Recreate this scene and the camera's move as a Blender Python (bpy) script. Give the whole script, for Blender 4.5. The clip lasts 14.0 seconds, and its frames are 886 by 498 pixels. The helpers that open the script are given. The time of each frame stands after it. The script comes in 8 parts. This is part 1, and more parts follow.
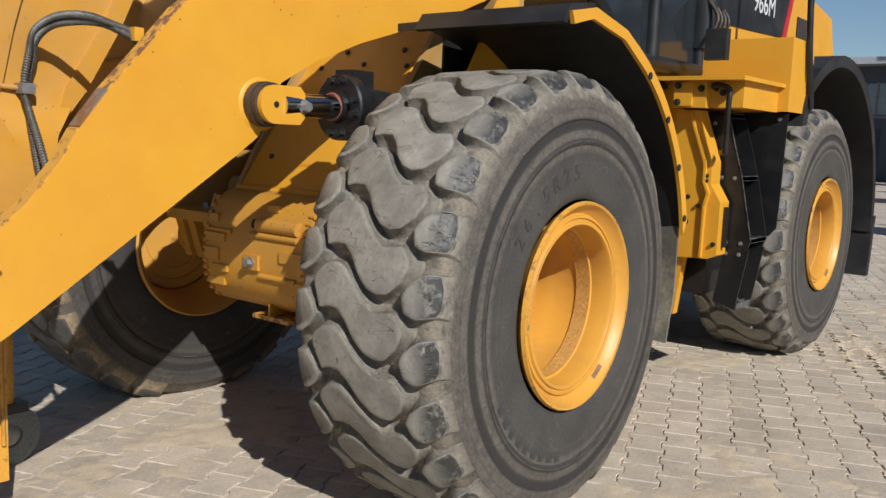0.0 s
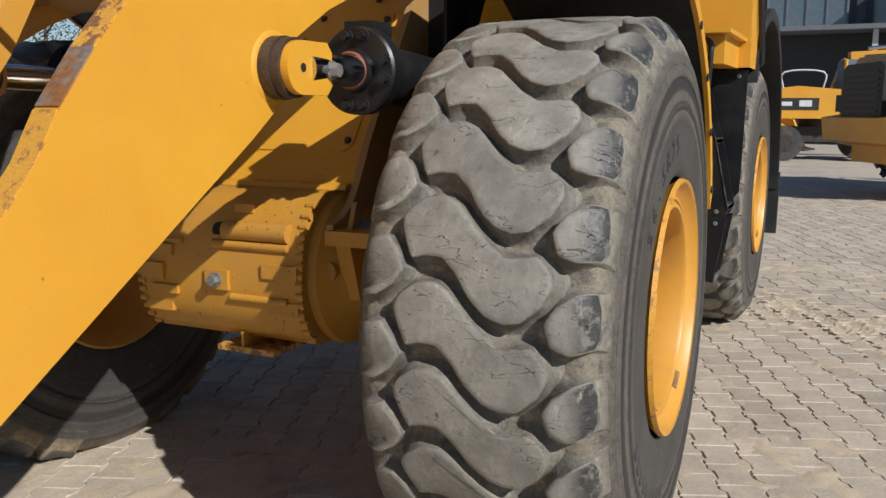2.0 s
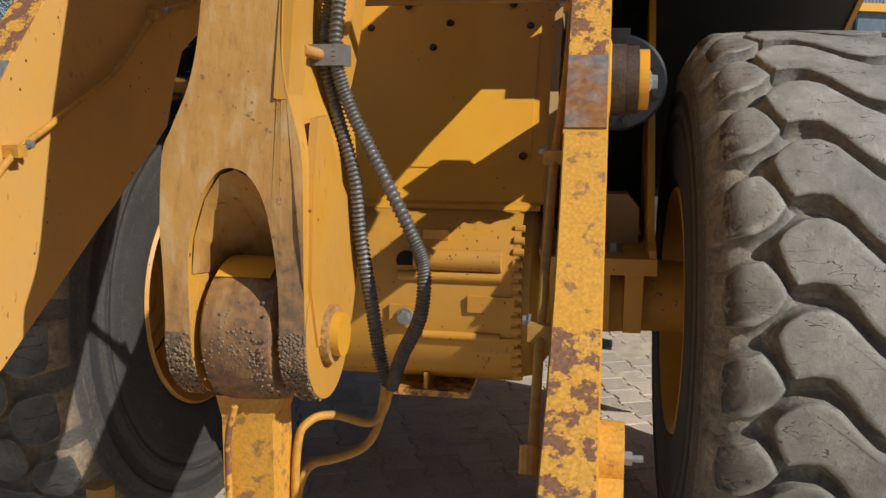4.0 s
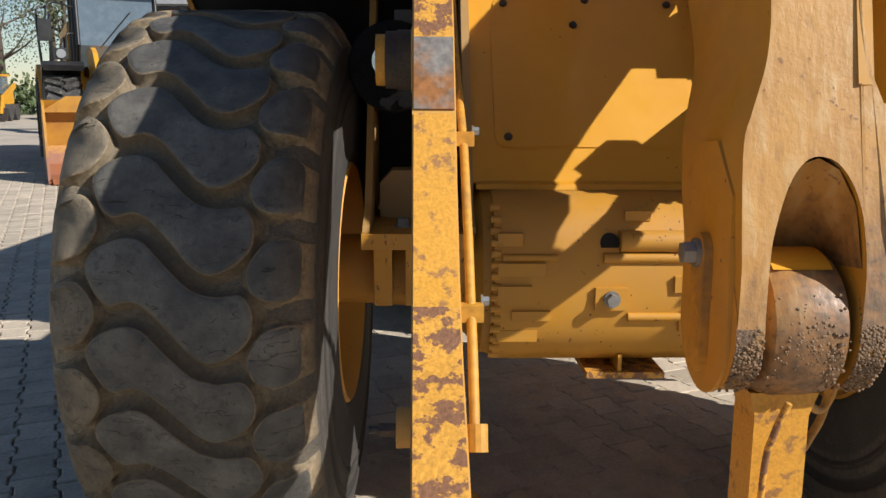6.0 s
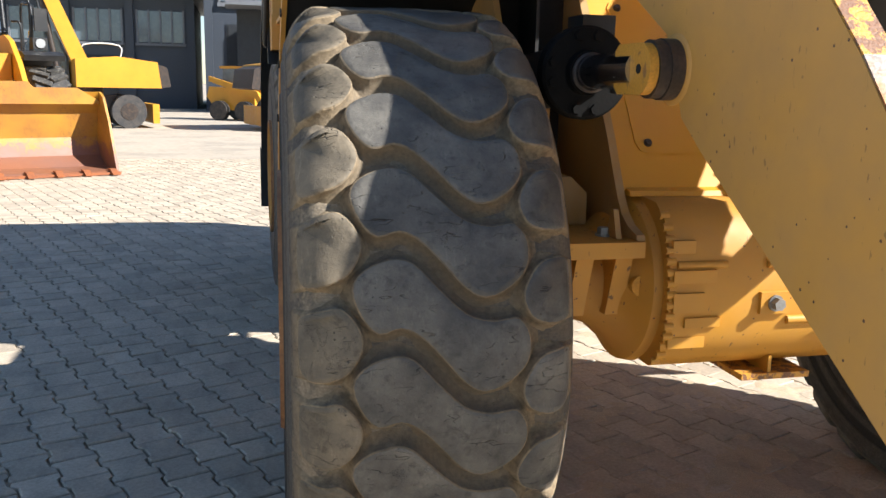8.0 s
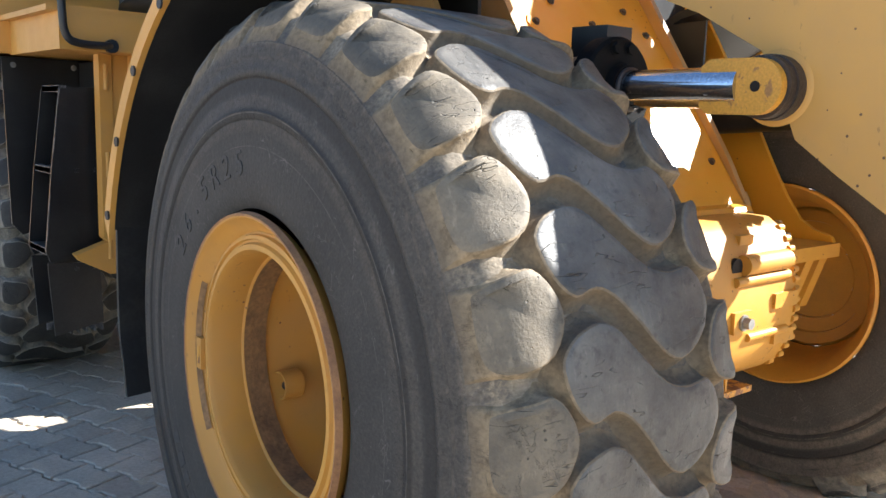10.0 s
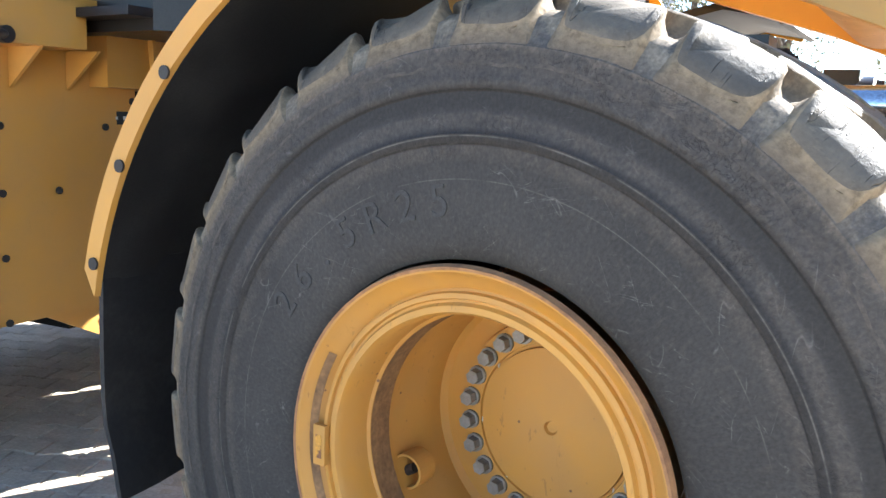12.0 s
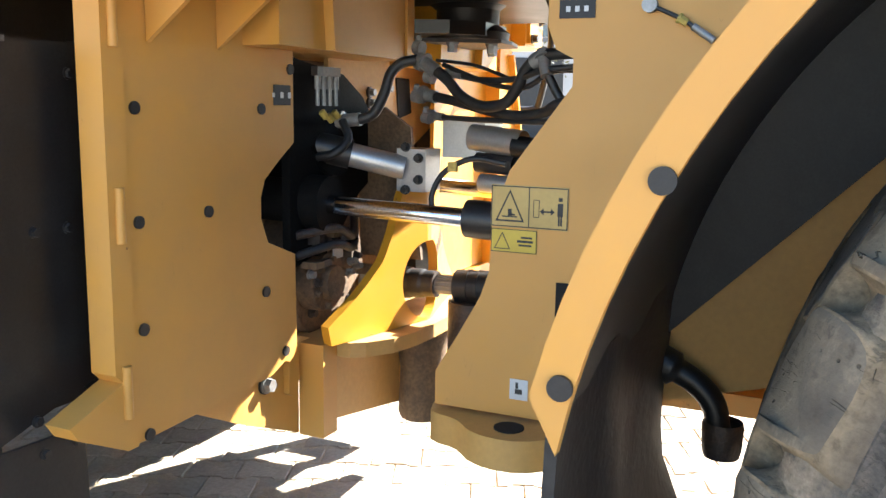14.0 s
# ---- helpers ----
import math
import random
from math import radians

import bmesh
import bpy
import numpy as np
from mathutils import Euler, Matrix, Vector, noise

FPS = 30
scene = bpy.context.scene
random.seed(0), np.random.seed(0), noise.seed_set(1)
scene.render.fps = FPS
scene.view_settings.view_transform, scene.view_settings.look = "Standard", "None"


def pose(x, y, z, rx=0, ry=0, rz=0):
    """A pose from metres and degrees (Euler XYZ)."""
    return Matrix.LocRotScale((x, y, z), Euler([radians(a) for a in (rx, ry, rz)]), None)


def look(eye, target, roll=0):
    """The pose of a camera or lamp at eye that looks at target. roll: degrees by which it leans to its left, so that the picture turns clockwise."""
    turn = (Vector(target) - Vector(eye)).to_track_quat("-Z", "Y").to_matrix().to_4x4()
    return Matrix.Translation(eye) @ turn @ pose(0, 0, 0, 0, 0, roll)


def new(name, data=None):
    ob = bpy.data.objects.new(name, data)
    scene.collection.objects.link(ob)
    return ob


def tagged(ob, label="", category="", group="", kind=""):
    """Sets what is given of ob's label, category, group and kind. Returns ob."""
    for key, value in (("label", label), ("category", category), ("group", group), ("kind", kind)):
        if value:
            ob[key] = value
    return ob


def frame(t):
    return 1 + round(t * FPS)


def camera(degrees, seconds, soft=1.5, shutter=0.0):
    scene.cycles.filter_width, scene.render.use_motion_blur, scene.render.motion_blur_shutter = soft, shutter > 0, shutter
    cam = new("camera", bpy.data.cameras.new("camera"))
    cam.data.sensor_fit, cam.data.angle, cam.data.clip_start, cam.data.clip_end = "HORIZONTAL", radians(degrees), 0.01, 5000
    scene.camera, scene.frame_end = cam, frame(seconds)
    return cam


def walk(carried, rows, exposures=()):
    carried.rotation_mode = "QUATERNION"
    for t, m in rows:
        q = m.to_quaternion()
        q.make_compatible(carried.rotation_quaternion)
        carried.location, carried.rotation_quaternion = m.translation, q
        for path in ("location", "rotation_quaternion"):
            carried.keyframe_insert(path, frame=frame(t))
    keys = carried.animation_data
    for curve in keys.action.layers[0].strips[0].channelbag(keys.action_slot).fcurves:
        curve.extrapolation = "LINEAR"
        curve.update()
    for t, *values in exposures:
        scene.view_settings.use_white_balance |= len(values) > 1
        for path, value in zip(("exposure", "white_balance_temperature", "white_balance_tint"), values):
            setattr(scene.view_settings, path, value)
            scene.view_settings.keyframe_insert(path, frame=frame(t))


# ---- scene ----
cam = camera(54.3, 14.0)
PATH = [
    (0, (3.159, -2.88, 1.466), (1.918, -1.332, 1.209), 2.2),
    (0.5, (2.834, -2.745, 1.444), (1.634, -1.172, 1.156), 2.5),
    (1, (2.536, -2.742, 1.429), (1.441, -1.098, 1.112), 1.9),
    (1.5, (2.283, -2.773, 1.442), (1.352, -1.035, 1.102), 1.1),
    (2, (2.01, -2.717, 1.451), (1.162, -0.933, 1.134), 0.2),
    (2.5, (1.645, -2.787, 1.472), (0.925, -0.95, 1.144), -0.5),
    (3, (1.228, -2.888, 1.481), (0.65, -1.0, 1.164), -0.3),
    (3.2, (1.079, -2.881, 1.473), (0.539, -0.981, 1.159), -0.2),
    (5.3, (-0.157, -2.989, 1.502), (-0.154, -1.012, 1.195), 0.1),
    (5.5, (-0.301, -2.981, 1.51), (-0.256, -1.008, 1.188), 0.1),
    (6, (-0.595, -2.925, 1.486), (-0.533, -0.959, 1.126), 0.4),
    (6.5, (-0.861, -2.836, 1.504), (-0.811, -0.872, 1.132), 0.1),
    (7, (-1.146, -2.859, 1.518), (-1.023, -0.897, 1.153), -0.1),
    (7.2, (-1.23, -2.871, 1.527), (-1.067, -0.912, 1.161), 0.1),
    (9.3, (-2.215, -2.048, 1.463), (-1.183, -0.37, 1.12), 2.0),
    (9.5, (-2.263, -1.958, 1.46), (-1.166, -0.32, 1.127), 1.9),
    (10, (-2.439, -1.776, 1.477), (-1.162, -0.267, 1.172), 1.7),
    (10.5, (-2.688, -1.603, 1.495), (-1.294, -0.201, 1.192), 1.8),
    (11, (-2.731, -1.341, 1.458), (-1.27, -0.011, 1.146), 1.8),
    (11.5, (-2.732, -1.03, 1.467), (-1.158, 0.161, 1.147), 1.9),
    (12, (-2.818, -0.713, 1.495), (-1.116, 0.294, 1.202), 1.9),
    (12.5, (-2.821, -0.351, 1.44), (-1.102, 0.627, 1.142), 2.4),
    (13, (-2.753, 0.04, 1.462), (-1.048, 1.044, 1.164), 2.8),
    (13.5, (-2.645, 0.482, 1.455), (-0.901, 1.413, 1.148), 1.9),
    (14, (-2.394, 0.809, 1.438), (-0.591, 1.613, 1.117), 0.9),
]
EXPOSURE = [(0, 0.12, 6000, 10), (3.2, 0.08, 5950, 10), (5.5, 0.28, 6350, 10), (6.5, 0.68, 6200, 10), (7.2, 1.0, 6350, 10), (9.3, 1.86, 6000, 10), (10.0, 2.21, 6000, 10), (11.0, 2.55, 5800, 10), (12.0, 2.83, 5850, 10), (12.5, 2.86, 6250, 10), (13.2, 3.14, 6500, 10), (14.0, 3.05, 6200, 10)]
walk(cam, [(t, look(eye, target, roll)) for t, eye, target, roll in PATH], EXPOSURE)

# ---- light ----
SUN_WAY = Vector((1.3, -0.65, 1.0)).normalized()
world = bpy.data.worlds.new("sky")
scene.world = world
world.use_nodes = True
wn = world.node_tree
sky = wn.nodes.new("ShaderNodeTexSky")
sky.sky_type, sky.sun_disc = "NISHITA", False
sky.sun_elevation = math.asin(SUN_WAY.z)
sky.sun_rotation = math.atan2(SUN_WAY.x, SUN_WAY.y)
sky.air_density, sky.dust_density, sky.ozone_density = 1.0, 0.05, 2.5
wn.links.new(sky.outputs[0], wn.nodes["Background"].inputs[0])
wn.nodes["Background"].inputs[1].default_value = 0.063
sun = new("sun", bpy.data.lights.new("sun", "SUN"))
sun.data.energy, sun.data.angle, sun.data.color = 5.0, radians(0.55), (1.0, 0.95, 0.87)
sun.matrix_world = look(SUN_WAY * 30, (0, 0, 0))


# ---- materials ----
TONE = 0.78  # colours below are given against white paper; this takes them to true reflectance


def material(name, base, rough=0.5, metal=0.0, second=None, amount=0.5, scale=6.0, fine=90.0, bump=0.15, fine_mix=0.25,
             low=0.45, high=0.65, each=0.0, spec=0.5, coat=0.0, island=0.0):
    """A surface with two scales of variation: broad stains of a second colour, fine grain in colour and relief."""
    m = bpy.data.materials.new(name)
    m.use_nodes = True
    n, k = m.node_tree.nodes, m.node_tree.links
    b = n["Principled BSDF"]
    pos = n.new("ShaderNodeTexCoord")
    n1 = n.new("ShaderNodeTexNoise")
    n1.inputs["Scale"].default_value, n1.inputs["Detail"].default_value, n1.inputs["Roughness"].default_value = scale, 8, 0.65
    k.new(pos.outputs["Object"], n1.inputs["Vector"])
    ramp = n.new("ShaderNodeMapRange")
    ramp.inputs[1].default_value, ramp.inputs[2].default_value = low, high
    ramp.inputs[3].default_value, ramp.inputs[4].default_value = 0.0, amount
    k.new(n1.outputs[0], ramp.inputs[0])
    mix = n.new("ShaderNodeMix")
    mix.data_type = "RGBA"
    mix.inputs[6].default_value = (*base, 1)
    mix.inputs[7].default_value = (*(second or [c * 0.7 for c in base]), 1)
    k.new(ramp.outputs[0], mix.inputs[0])
    n2 = n.new("ShaderNodeTexNoise")
    n2.inputs["Scale"].default_value, n2.inputs["Detail"].default_value = fine, 5
    k.new(pos.outputs["Object"], n2.inputs["Vector"])
    vary = n.new("ShaderNodeMapRange")
    vary.inputs[1].default_value, vary.inputs[2].default_value = 0.3, 0.7
    vary.inputs[3].default_value, vary.inputs[4].default_value = TONE * (1 - fine_mix), TONE * (1 + fine_mix)
    k.new(n2.outputs[0], vary.inputs[0])
    last = vary.outputs[0]
    if each or island:
        info = n.new("ShaderNodeNewGeometry" if island else "ShaderNodeObjectInfo")
        er = n.new("ShaderNodeMapRange")
        er.inputs[3].default_value, er.inputs[4].default_value = 1 - max(each, island), 1 + max(each, island)
        k.new(info.outputs["Random Per Island" if island else "Random"], er.inputs[0])
        mul = n.new("ShaderNodeMath")
        mul.operation = "MULTIPLY"
        k.new(last, mul.inputs[0]), k.new(er.outputs[0], mul.inputs[1])
        last = mul.outputs[0]
    tint = n.new("ShaderNodeVectorMath")
    tint.operation = "SCALE"
    k.new(mix.outputs[2], tint.inputs[0]), k.new(last, tint.inputs[3])
    k.new(tint.outputs[0], b.inputs["Base Color"])
    rr = n.new("ShaderNodeMapRange")
    rr.inputs[3].default_value, rr.inputs[4].default_value = max(0.02, rough - 0.12), min(1, rough + 0.14)
    k.new(n1.outputs[0], rr.inputs[0]), k.new(rr.outputs[0], b.inputs["Roughness"])
    b.inputs["Metallic"].default_value = metal
    b.inputs["Specular IOR Level"].default_value = spec
    b.inputs["Coat Weight"].default_value = coat
    b.inputs["Coat Roughness"].default_value = 0.25
    if bump:
        bp = n.new("ShaderNodeBump")
        bp.inputs["Strength"].default_value, bp.inputs["Distance"].default_value = bump, 0.01
        k.new(n2.outputs[0], bp.inputs["Height"]), k.new(bp.outputs[0], b.inputs["Normal"])
    m["mix"] = mix.name
    return m


YELLOW = (0.80, 0.39, 0.025)
paint_dirty = material("dusty_yellow_paint", (0.62, 0.30, 0.03), 0.6, second=(0.30, 0.17, 0.06), amount=0.75, scale=5, fine=70, bump=0.12, fine_mix=0.18)
paint_rust = material("worn_rusty_paint", (0.74, 0.36, 0.05), 0.55, second=(0.215, 0.095, 0.055), amount=0.92, scale=30, fine=150, bump=0.2, fine_mix=0.22, low=0.49, high=0.525)
bare_steel = material("bare_worn_steel", (0.29, 0.26, 0.23), 0.5, 0.25, second=(0.40, 0.15, 0.03), amount=0.9, scale=7, fine=70, bump=0.15, fine_mix=0.3, low=0.48, high=0.60)
rubber = material("tyre_rubber", (0.045, 0.044, 0.045), 0.75, second=(0.17, 0.14, 0.11), amount=0.55, scale=7, fine=130, bump=0.25, fine_mix=0.25, low=0.42, high=0.72)
black_paint = material("black_paint", (0.012, 0.012, 0.013), 0.38, second=(0.035, 0.033, 0.03), amount=0.5, scale=6, fine=150, bump=0.05)
black_plastic = material("black_plastic", (0.012, 0.012, 0.013), 0.55, second=(0.05, 0.048, 0.045), amount=0.5, scale=4, fine=200, bump=0.08)
chrome = material("chrome", (0.75, 0.76, 0.78), 0.12, 1.0, second=(0.6, 0.6, 0.62), amount=0.3, scale=10, fine=200, bump=0)
bolt_steel = material("zinc_bolt", (0.36, 0.36, 0.35), 0.48, 0.6, second=(0.24, 0.20, 0.16), amount=0.5, scale=30, fine=200, bump=0.06, fine_mix=0.08)
# near-black that stands in for the shade inside holes and cavities
hole_shade = material("painted_hole_shade", (0.01, 0.009, 0.008), 0.9, bump=0)
sand_joint = material("sand_joint", (0.24, 0.205, 0.16), 0.95, second=(0.11, 0.095, 0.075), amount=0.8, scale=5, fine=60, bump=0.3)
loose_sand = material("loose_sand", (0.66, 0.53, 0.365), 0.95, second=(0.48, 0.39, 0.275), amount=0.8, scale=6, fine=220, bump=0.35, fine_mix=0.22)


paint_edge = material("scuffed_yellow_paint", (0.76, 0.365, 0.042), 0.5, second=(0.34, 0.16, 0.06), amount=0.85, scale=30, fine=170, bump=0.12, fine_mix=0.15, low=0.56, high=0.62)
paint_mud = material("muddy_paint", (0.52, 0.28, 0.08), 0.75, second=(0.16, 0.105, 0.07), amount=0.95, scale=9, fine=160, bump=0.5, fine_mix=0.25, low=0.46, high=0.62)
mud = material("dried_mud", (0.27, 0.17, 0.095), 0.95, second=(0.15, 0.095, 0.06), amount=0.8, scale=20, fine=90, bump=0.5)
rust_ring = material("rusty_seal", (0.30, 0.10, 0.05), 0.6, bump=0.1)
dark_metal = material("greasy_dark_steel", (0.055, 0.045, 0.04), 0.5, 0.3, second=(0.14, 0.09, 0.06), amount=0.6, scale=12, fine=120, bump=0.2)
black_bolt = material("black_bolt", (0.03, 0.03, 0.032), 0.4, 0.4, second=(0.09, 0.085, 0.08), amount=0.5, scale=30, bump=0.1)
hose_guard = material("spiral_guard", (0.20, 0.19, 0.17), 0.5, 0.5, second=(0.10, 0.09, 0.07), amount=0.7, scale=8, bump=0.1)
grey_tyre = material("grey_castor_rubber", (0.22, 0.23, 0.22), 0.8, bump=0.1)
worn_black = material("worn_black_steel", (0.03, 0.03, 0.03), 0.5, 0.2, second=(0.24, 0.23, 0.22), amount=0.8, scale=14, fine=120, bump=0.2, low=0.45, high=0.6)
dark_brown = material("dusty_brown_casting", (0.20, 0.12, 0.06), 0.75, second=(0.07, 0.05, 0.035), amount=0.8, scale=9, fine=90, bump=0.3)
shiny_black = material("oiled_black_bolt", (0.05, 0.05, 0.05), 0.28, 0.7, second=(0.10, 0.09, 0.08), amount=0.4, scale=40, fine=200, bump=0.05, fine_mix=0.05)
alloy = material("cast_alloy", (0.56, 0.56, 0.55), 0.38, 0.7, second=(0.44, 0.43, 0.41), amount=0.4, scale=9, fine=160, bump=0.04, fine_mix=0.06)
brass = material("brass_yellow", (0.55, 0.40, 0.08), 0.5, bump=0.05)
black_rubber = material("black_hose_rubber", (0.015, 0.015, 0.016), 0.5, second=(0.05, 0.047, 0.042), amount=0.5, scale=12, bump=0.1)
label_yellow = material("faded_label", (0.62, 0.42, 0.12), 0.5, bump=0.0, fine_mix=0.05)
label_yellow2 = material("bright_label", (0.70, 0.50, 0.05), 0.5, bump=0.0, fine_mix=0.05)
white_paint = material("white_print", (0.75, 0.75, 0.73), 0.5, bump=0.0, fine_mix=0.05)
ink_black = material("black_print", (0.02, 0.02, 0.02), 0.5, bump=0.0)
red_paint = material("red_print", (0.55, 0.02, 0.03), 0.4, bump=0.0)
cab_glass = material("dark_cab_glass", (0.02, 0.025, 0.03), 0.08, second=(0.03, 0.035, 0.04), bump=0.0, fine_mix=0.05, spec=0.8)
sky_glass = material("window_glass", (0.13, 0.17, 0.20), 0.06, second=(0.20, 0.25, 0.28), bump=0.0, fine_mix=0.05, spec=1.0)
rust_steel = material("rusty_steel", (0.42, 0.14, 0.05), 0.6, 0.2, second=(0.25, 0.10, 0.06), amount=0.7, scale=6, bump=0.15)
wall_dark = material("dark_cladding", (0.055, 0.068, 0.09), 0.55, second=(0.075, 0.085, 0.10), amount=0.5, scale=0.4, fine=12, bump=0.03, fine_mix=0.08)
wall_pale = material("pale_cladding", (0.55, 0.57, 0.60), 0.5, second=(0.45, 0.47, 0.5), amount=0.5, scale=0.4, fine=12, bump=0.03, fine_mix=0.06)
white_wall = material("white_steel", (0.75, 0.75, 0.74), 0.5, bump=0.02, fine_mix=0.05)
roof_metal = material("roof_edge", (0.45, 0.46, 0.48), 0.5, bump=0.02, fine_mix=0.06)
frame_grey = material("window_frame", (0.20, 0.21, 0.23), 0.5, bump=0.02, fine_mix=0.05)
gate_dark = material("gate_panels", (0.03, 0.034, 0.04), 0.5, bump=0.03)
bark = material("bark", (0.12, 0.09, 0.065), 0.9, second=(0.07, 0.055, 0.04), amount=0.7, scale=8, fine=40, bump=0.5)
leaf = material("leaf", (0.06, 0.095, 0.022), 0.6, second=(0.10, 0.12, 0.03), amount=0.7, scale=0.8, fine=9, bump=0, fine_mix=0.3)
leaf_pale = material("pale_leaf", (0.20, 0.20, 0.11), 0.6, second=(0.13, 0.14, 0.055), amount=0.7, scale=0.8, fine=9, bump=0, fine_mix=0.3)
far_concrete = material("paving_far", (0.57, 0.485, 0.38), 0.88, second=(0.40, 0.35, 0.285), amount=0.8, scale=0.7, fine=7, bump=0.1, fine_mix=0.12)
barrel_dirt = material("brown_barrel_dirt", (0.30, 0.165, 0.068), 0.8, second=(0.15, 0.085, 0.042), amount=0.8, scale=14, fine=90, bump=0.2)
barrel_tan = material("tan_barrel_dust", (0.62, 0.325, 0.075), 0.6, second=(0.50, 0.26, 0.075), amount=0.6, scale=9, fine=90, bump=0.15)
dark_earth = material("dark_damp_earth", (0.085, 0.068, 0.05), 0.95, second=(0.16, 0.13, 0.095), amount=0.8, scale=40, fine=200, bump=0.4)
letter_rubber = material("raised_rubber", (0.045, 0.043, 0.042), 0.7, second=(0.082, 0.075, 0.068), amount=0.6, scale=20, fine=160, bump=0.1)


class Shade:
    """A node material under construction, with short calls for the nodes that it needs."""
    def __init__(self, name):
        self.m = bpy.data.materials.new(name)
        self.m.use_nodes = True
        self.n, self.k = self.m.node_tree.nodes, self.m.node_tree.links
        self.b = self.n["Principled BSDF"]
        self.pos = self.n.new("ShaderNodeTexCoord").outputs["Object"]

    def put(self, socket, v):
        if isinstance(v, (int, float)):
            socket.default_value = v
        elif isinstance(v, tuple):
            socket.default_value = (*v, 1) if len(socket.default_value) == 4 else v
        else:
            self.k.new(v, socket)

    def math(self, op, *args):
        q = self.n.new("ShaderNodeMath")
        q.operation = op
        for i, v in enumerate(args):
            self.put(q.inputs[i], v)
        return q.outputs[0]

    def rng(self, v, a0, a1, b0, b1):
        q = self.n.new("ShaderNodeMapRange")
        for i, w in enumerate((v, a0, a1, b0, b1)):
            self.put(q.inputs[i], w)
        return q.outputs[0]

    def noise(self, vec, scale, detail=6.0, rough=0.6):
        q = self.n.new("ShaderNodeTexNoise")
        q.inputs["Scale"].default_value, q.inputs["Detail"].default_value, q.inputs["Roughness"].default_value = scale, detail, rough
        self.k.new(vec, q.inputs["Vector"])
        return q.outputs[0]

    def cells(self, vec, scale, feature="F1"):
        q = self.n.new("ShaderNodeTexVoronoi")
        q.feature = feature
        q.inputs["Scale"].default_value = scale
        self.k.new(vec, q.inputs["Vector"])
        return q.outputs[0]

    def blend(self, f, c0, c1):
        q = self.n.new("ShaderNodeMix")
        q.data_type = "RGBA"
        self.put(q.inputs[0], f), self.put(q.inputs[6], c0), self.put(q.inputs[7], c1)
        return q.outputs[2]

    def xyz(self, x, y, z=0.0):
        q = self.n.new("ShaderNodeCombineXYZ")
        for i, v in enumerate((x, y, z)):
            self.put(q.inputs[i], v)
        return q.outputs[0]

    def apart(self):
        q = self.n.new("ShaderNodeSeparateXYZ")
        self.k.new(self.pos, q.inputs[0])
        return q.outputs

    def ridge(self, v, width, to=1.0):
        """Thin lines where a noise crosses its middle."""
        return self.rng(self.math("ABSOLUTE", self.math("SUBTRACT", v, 0.5)), 0.0, width, to, 0.0)

    def finish(self, col, rough, height=None, strength=0.4, distance=0.006):
        true = self.n.new("ShaderNodeVectorMath")
        true.operation = "SCALE"
        true.inputs[3].default_value = TONE
        self.put(true.inputs[0], col), self.k.new(true.outputs[0], self.b.inputs["Base Color"]), self.put(self.b.inputs["Roughness"], rough)
        if height is not None:
            bp = self.n.new("ShaderNodeBump")
            bp.inputs["Strength"].default_value, bp.inputs["Distance"].default_value = strength, distance
            self.k.new(height, bp.inputs["Height"]), self.k.new(bp.outputs[0], self.b.inputs["Normal"])
        return self.m


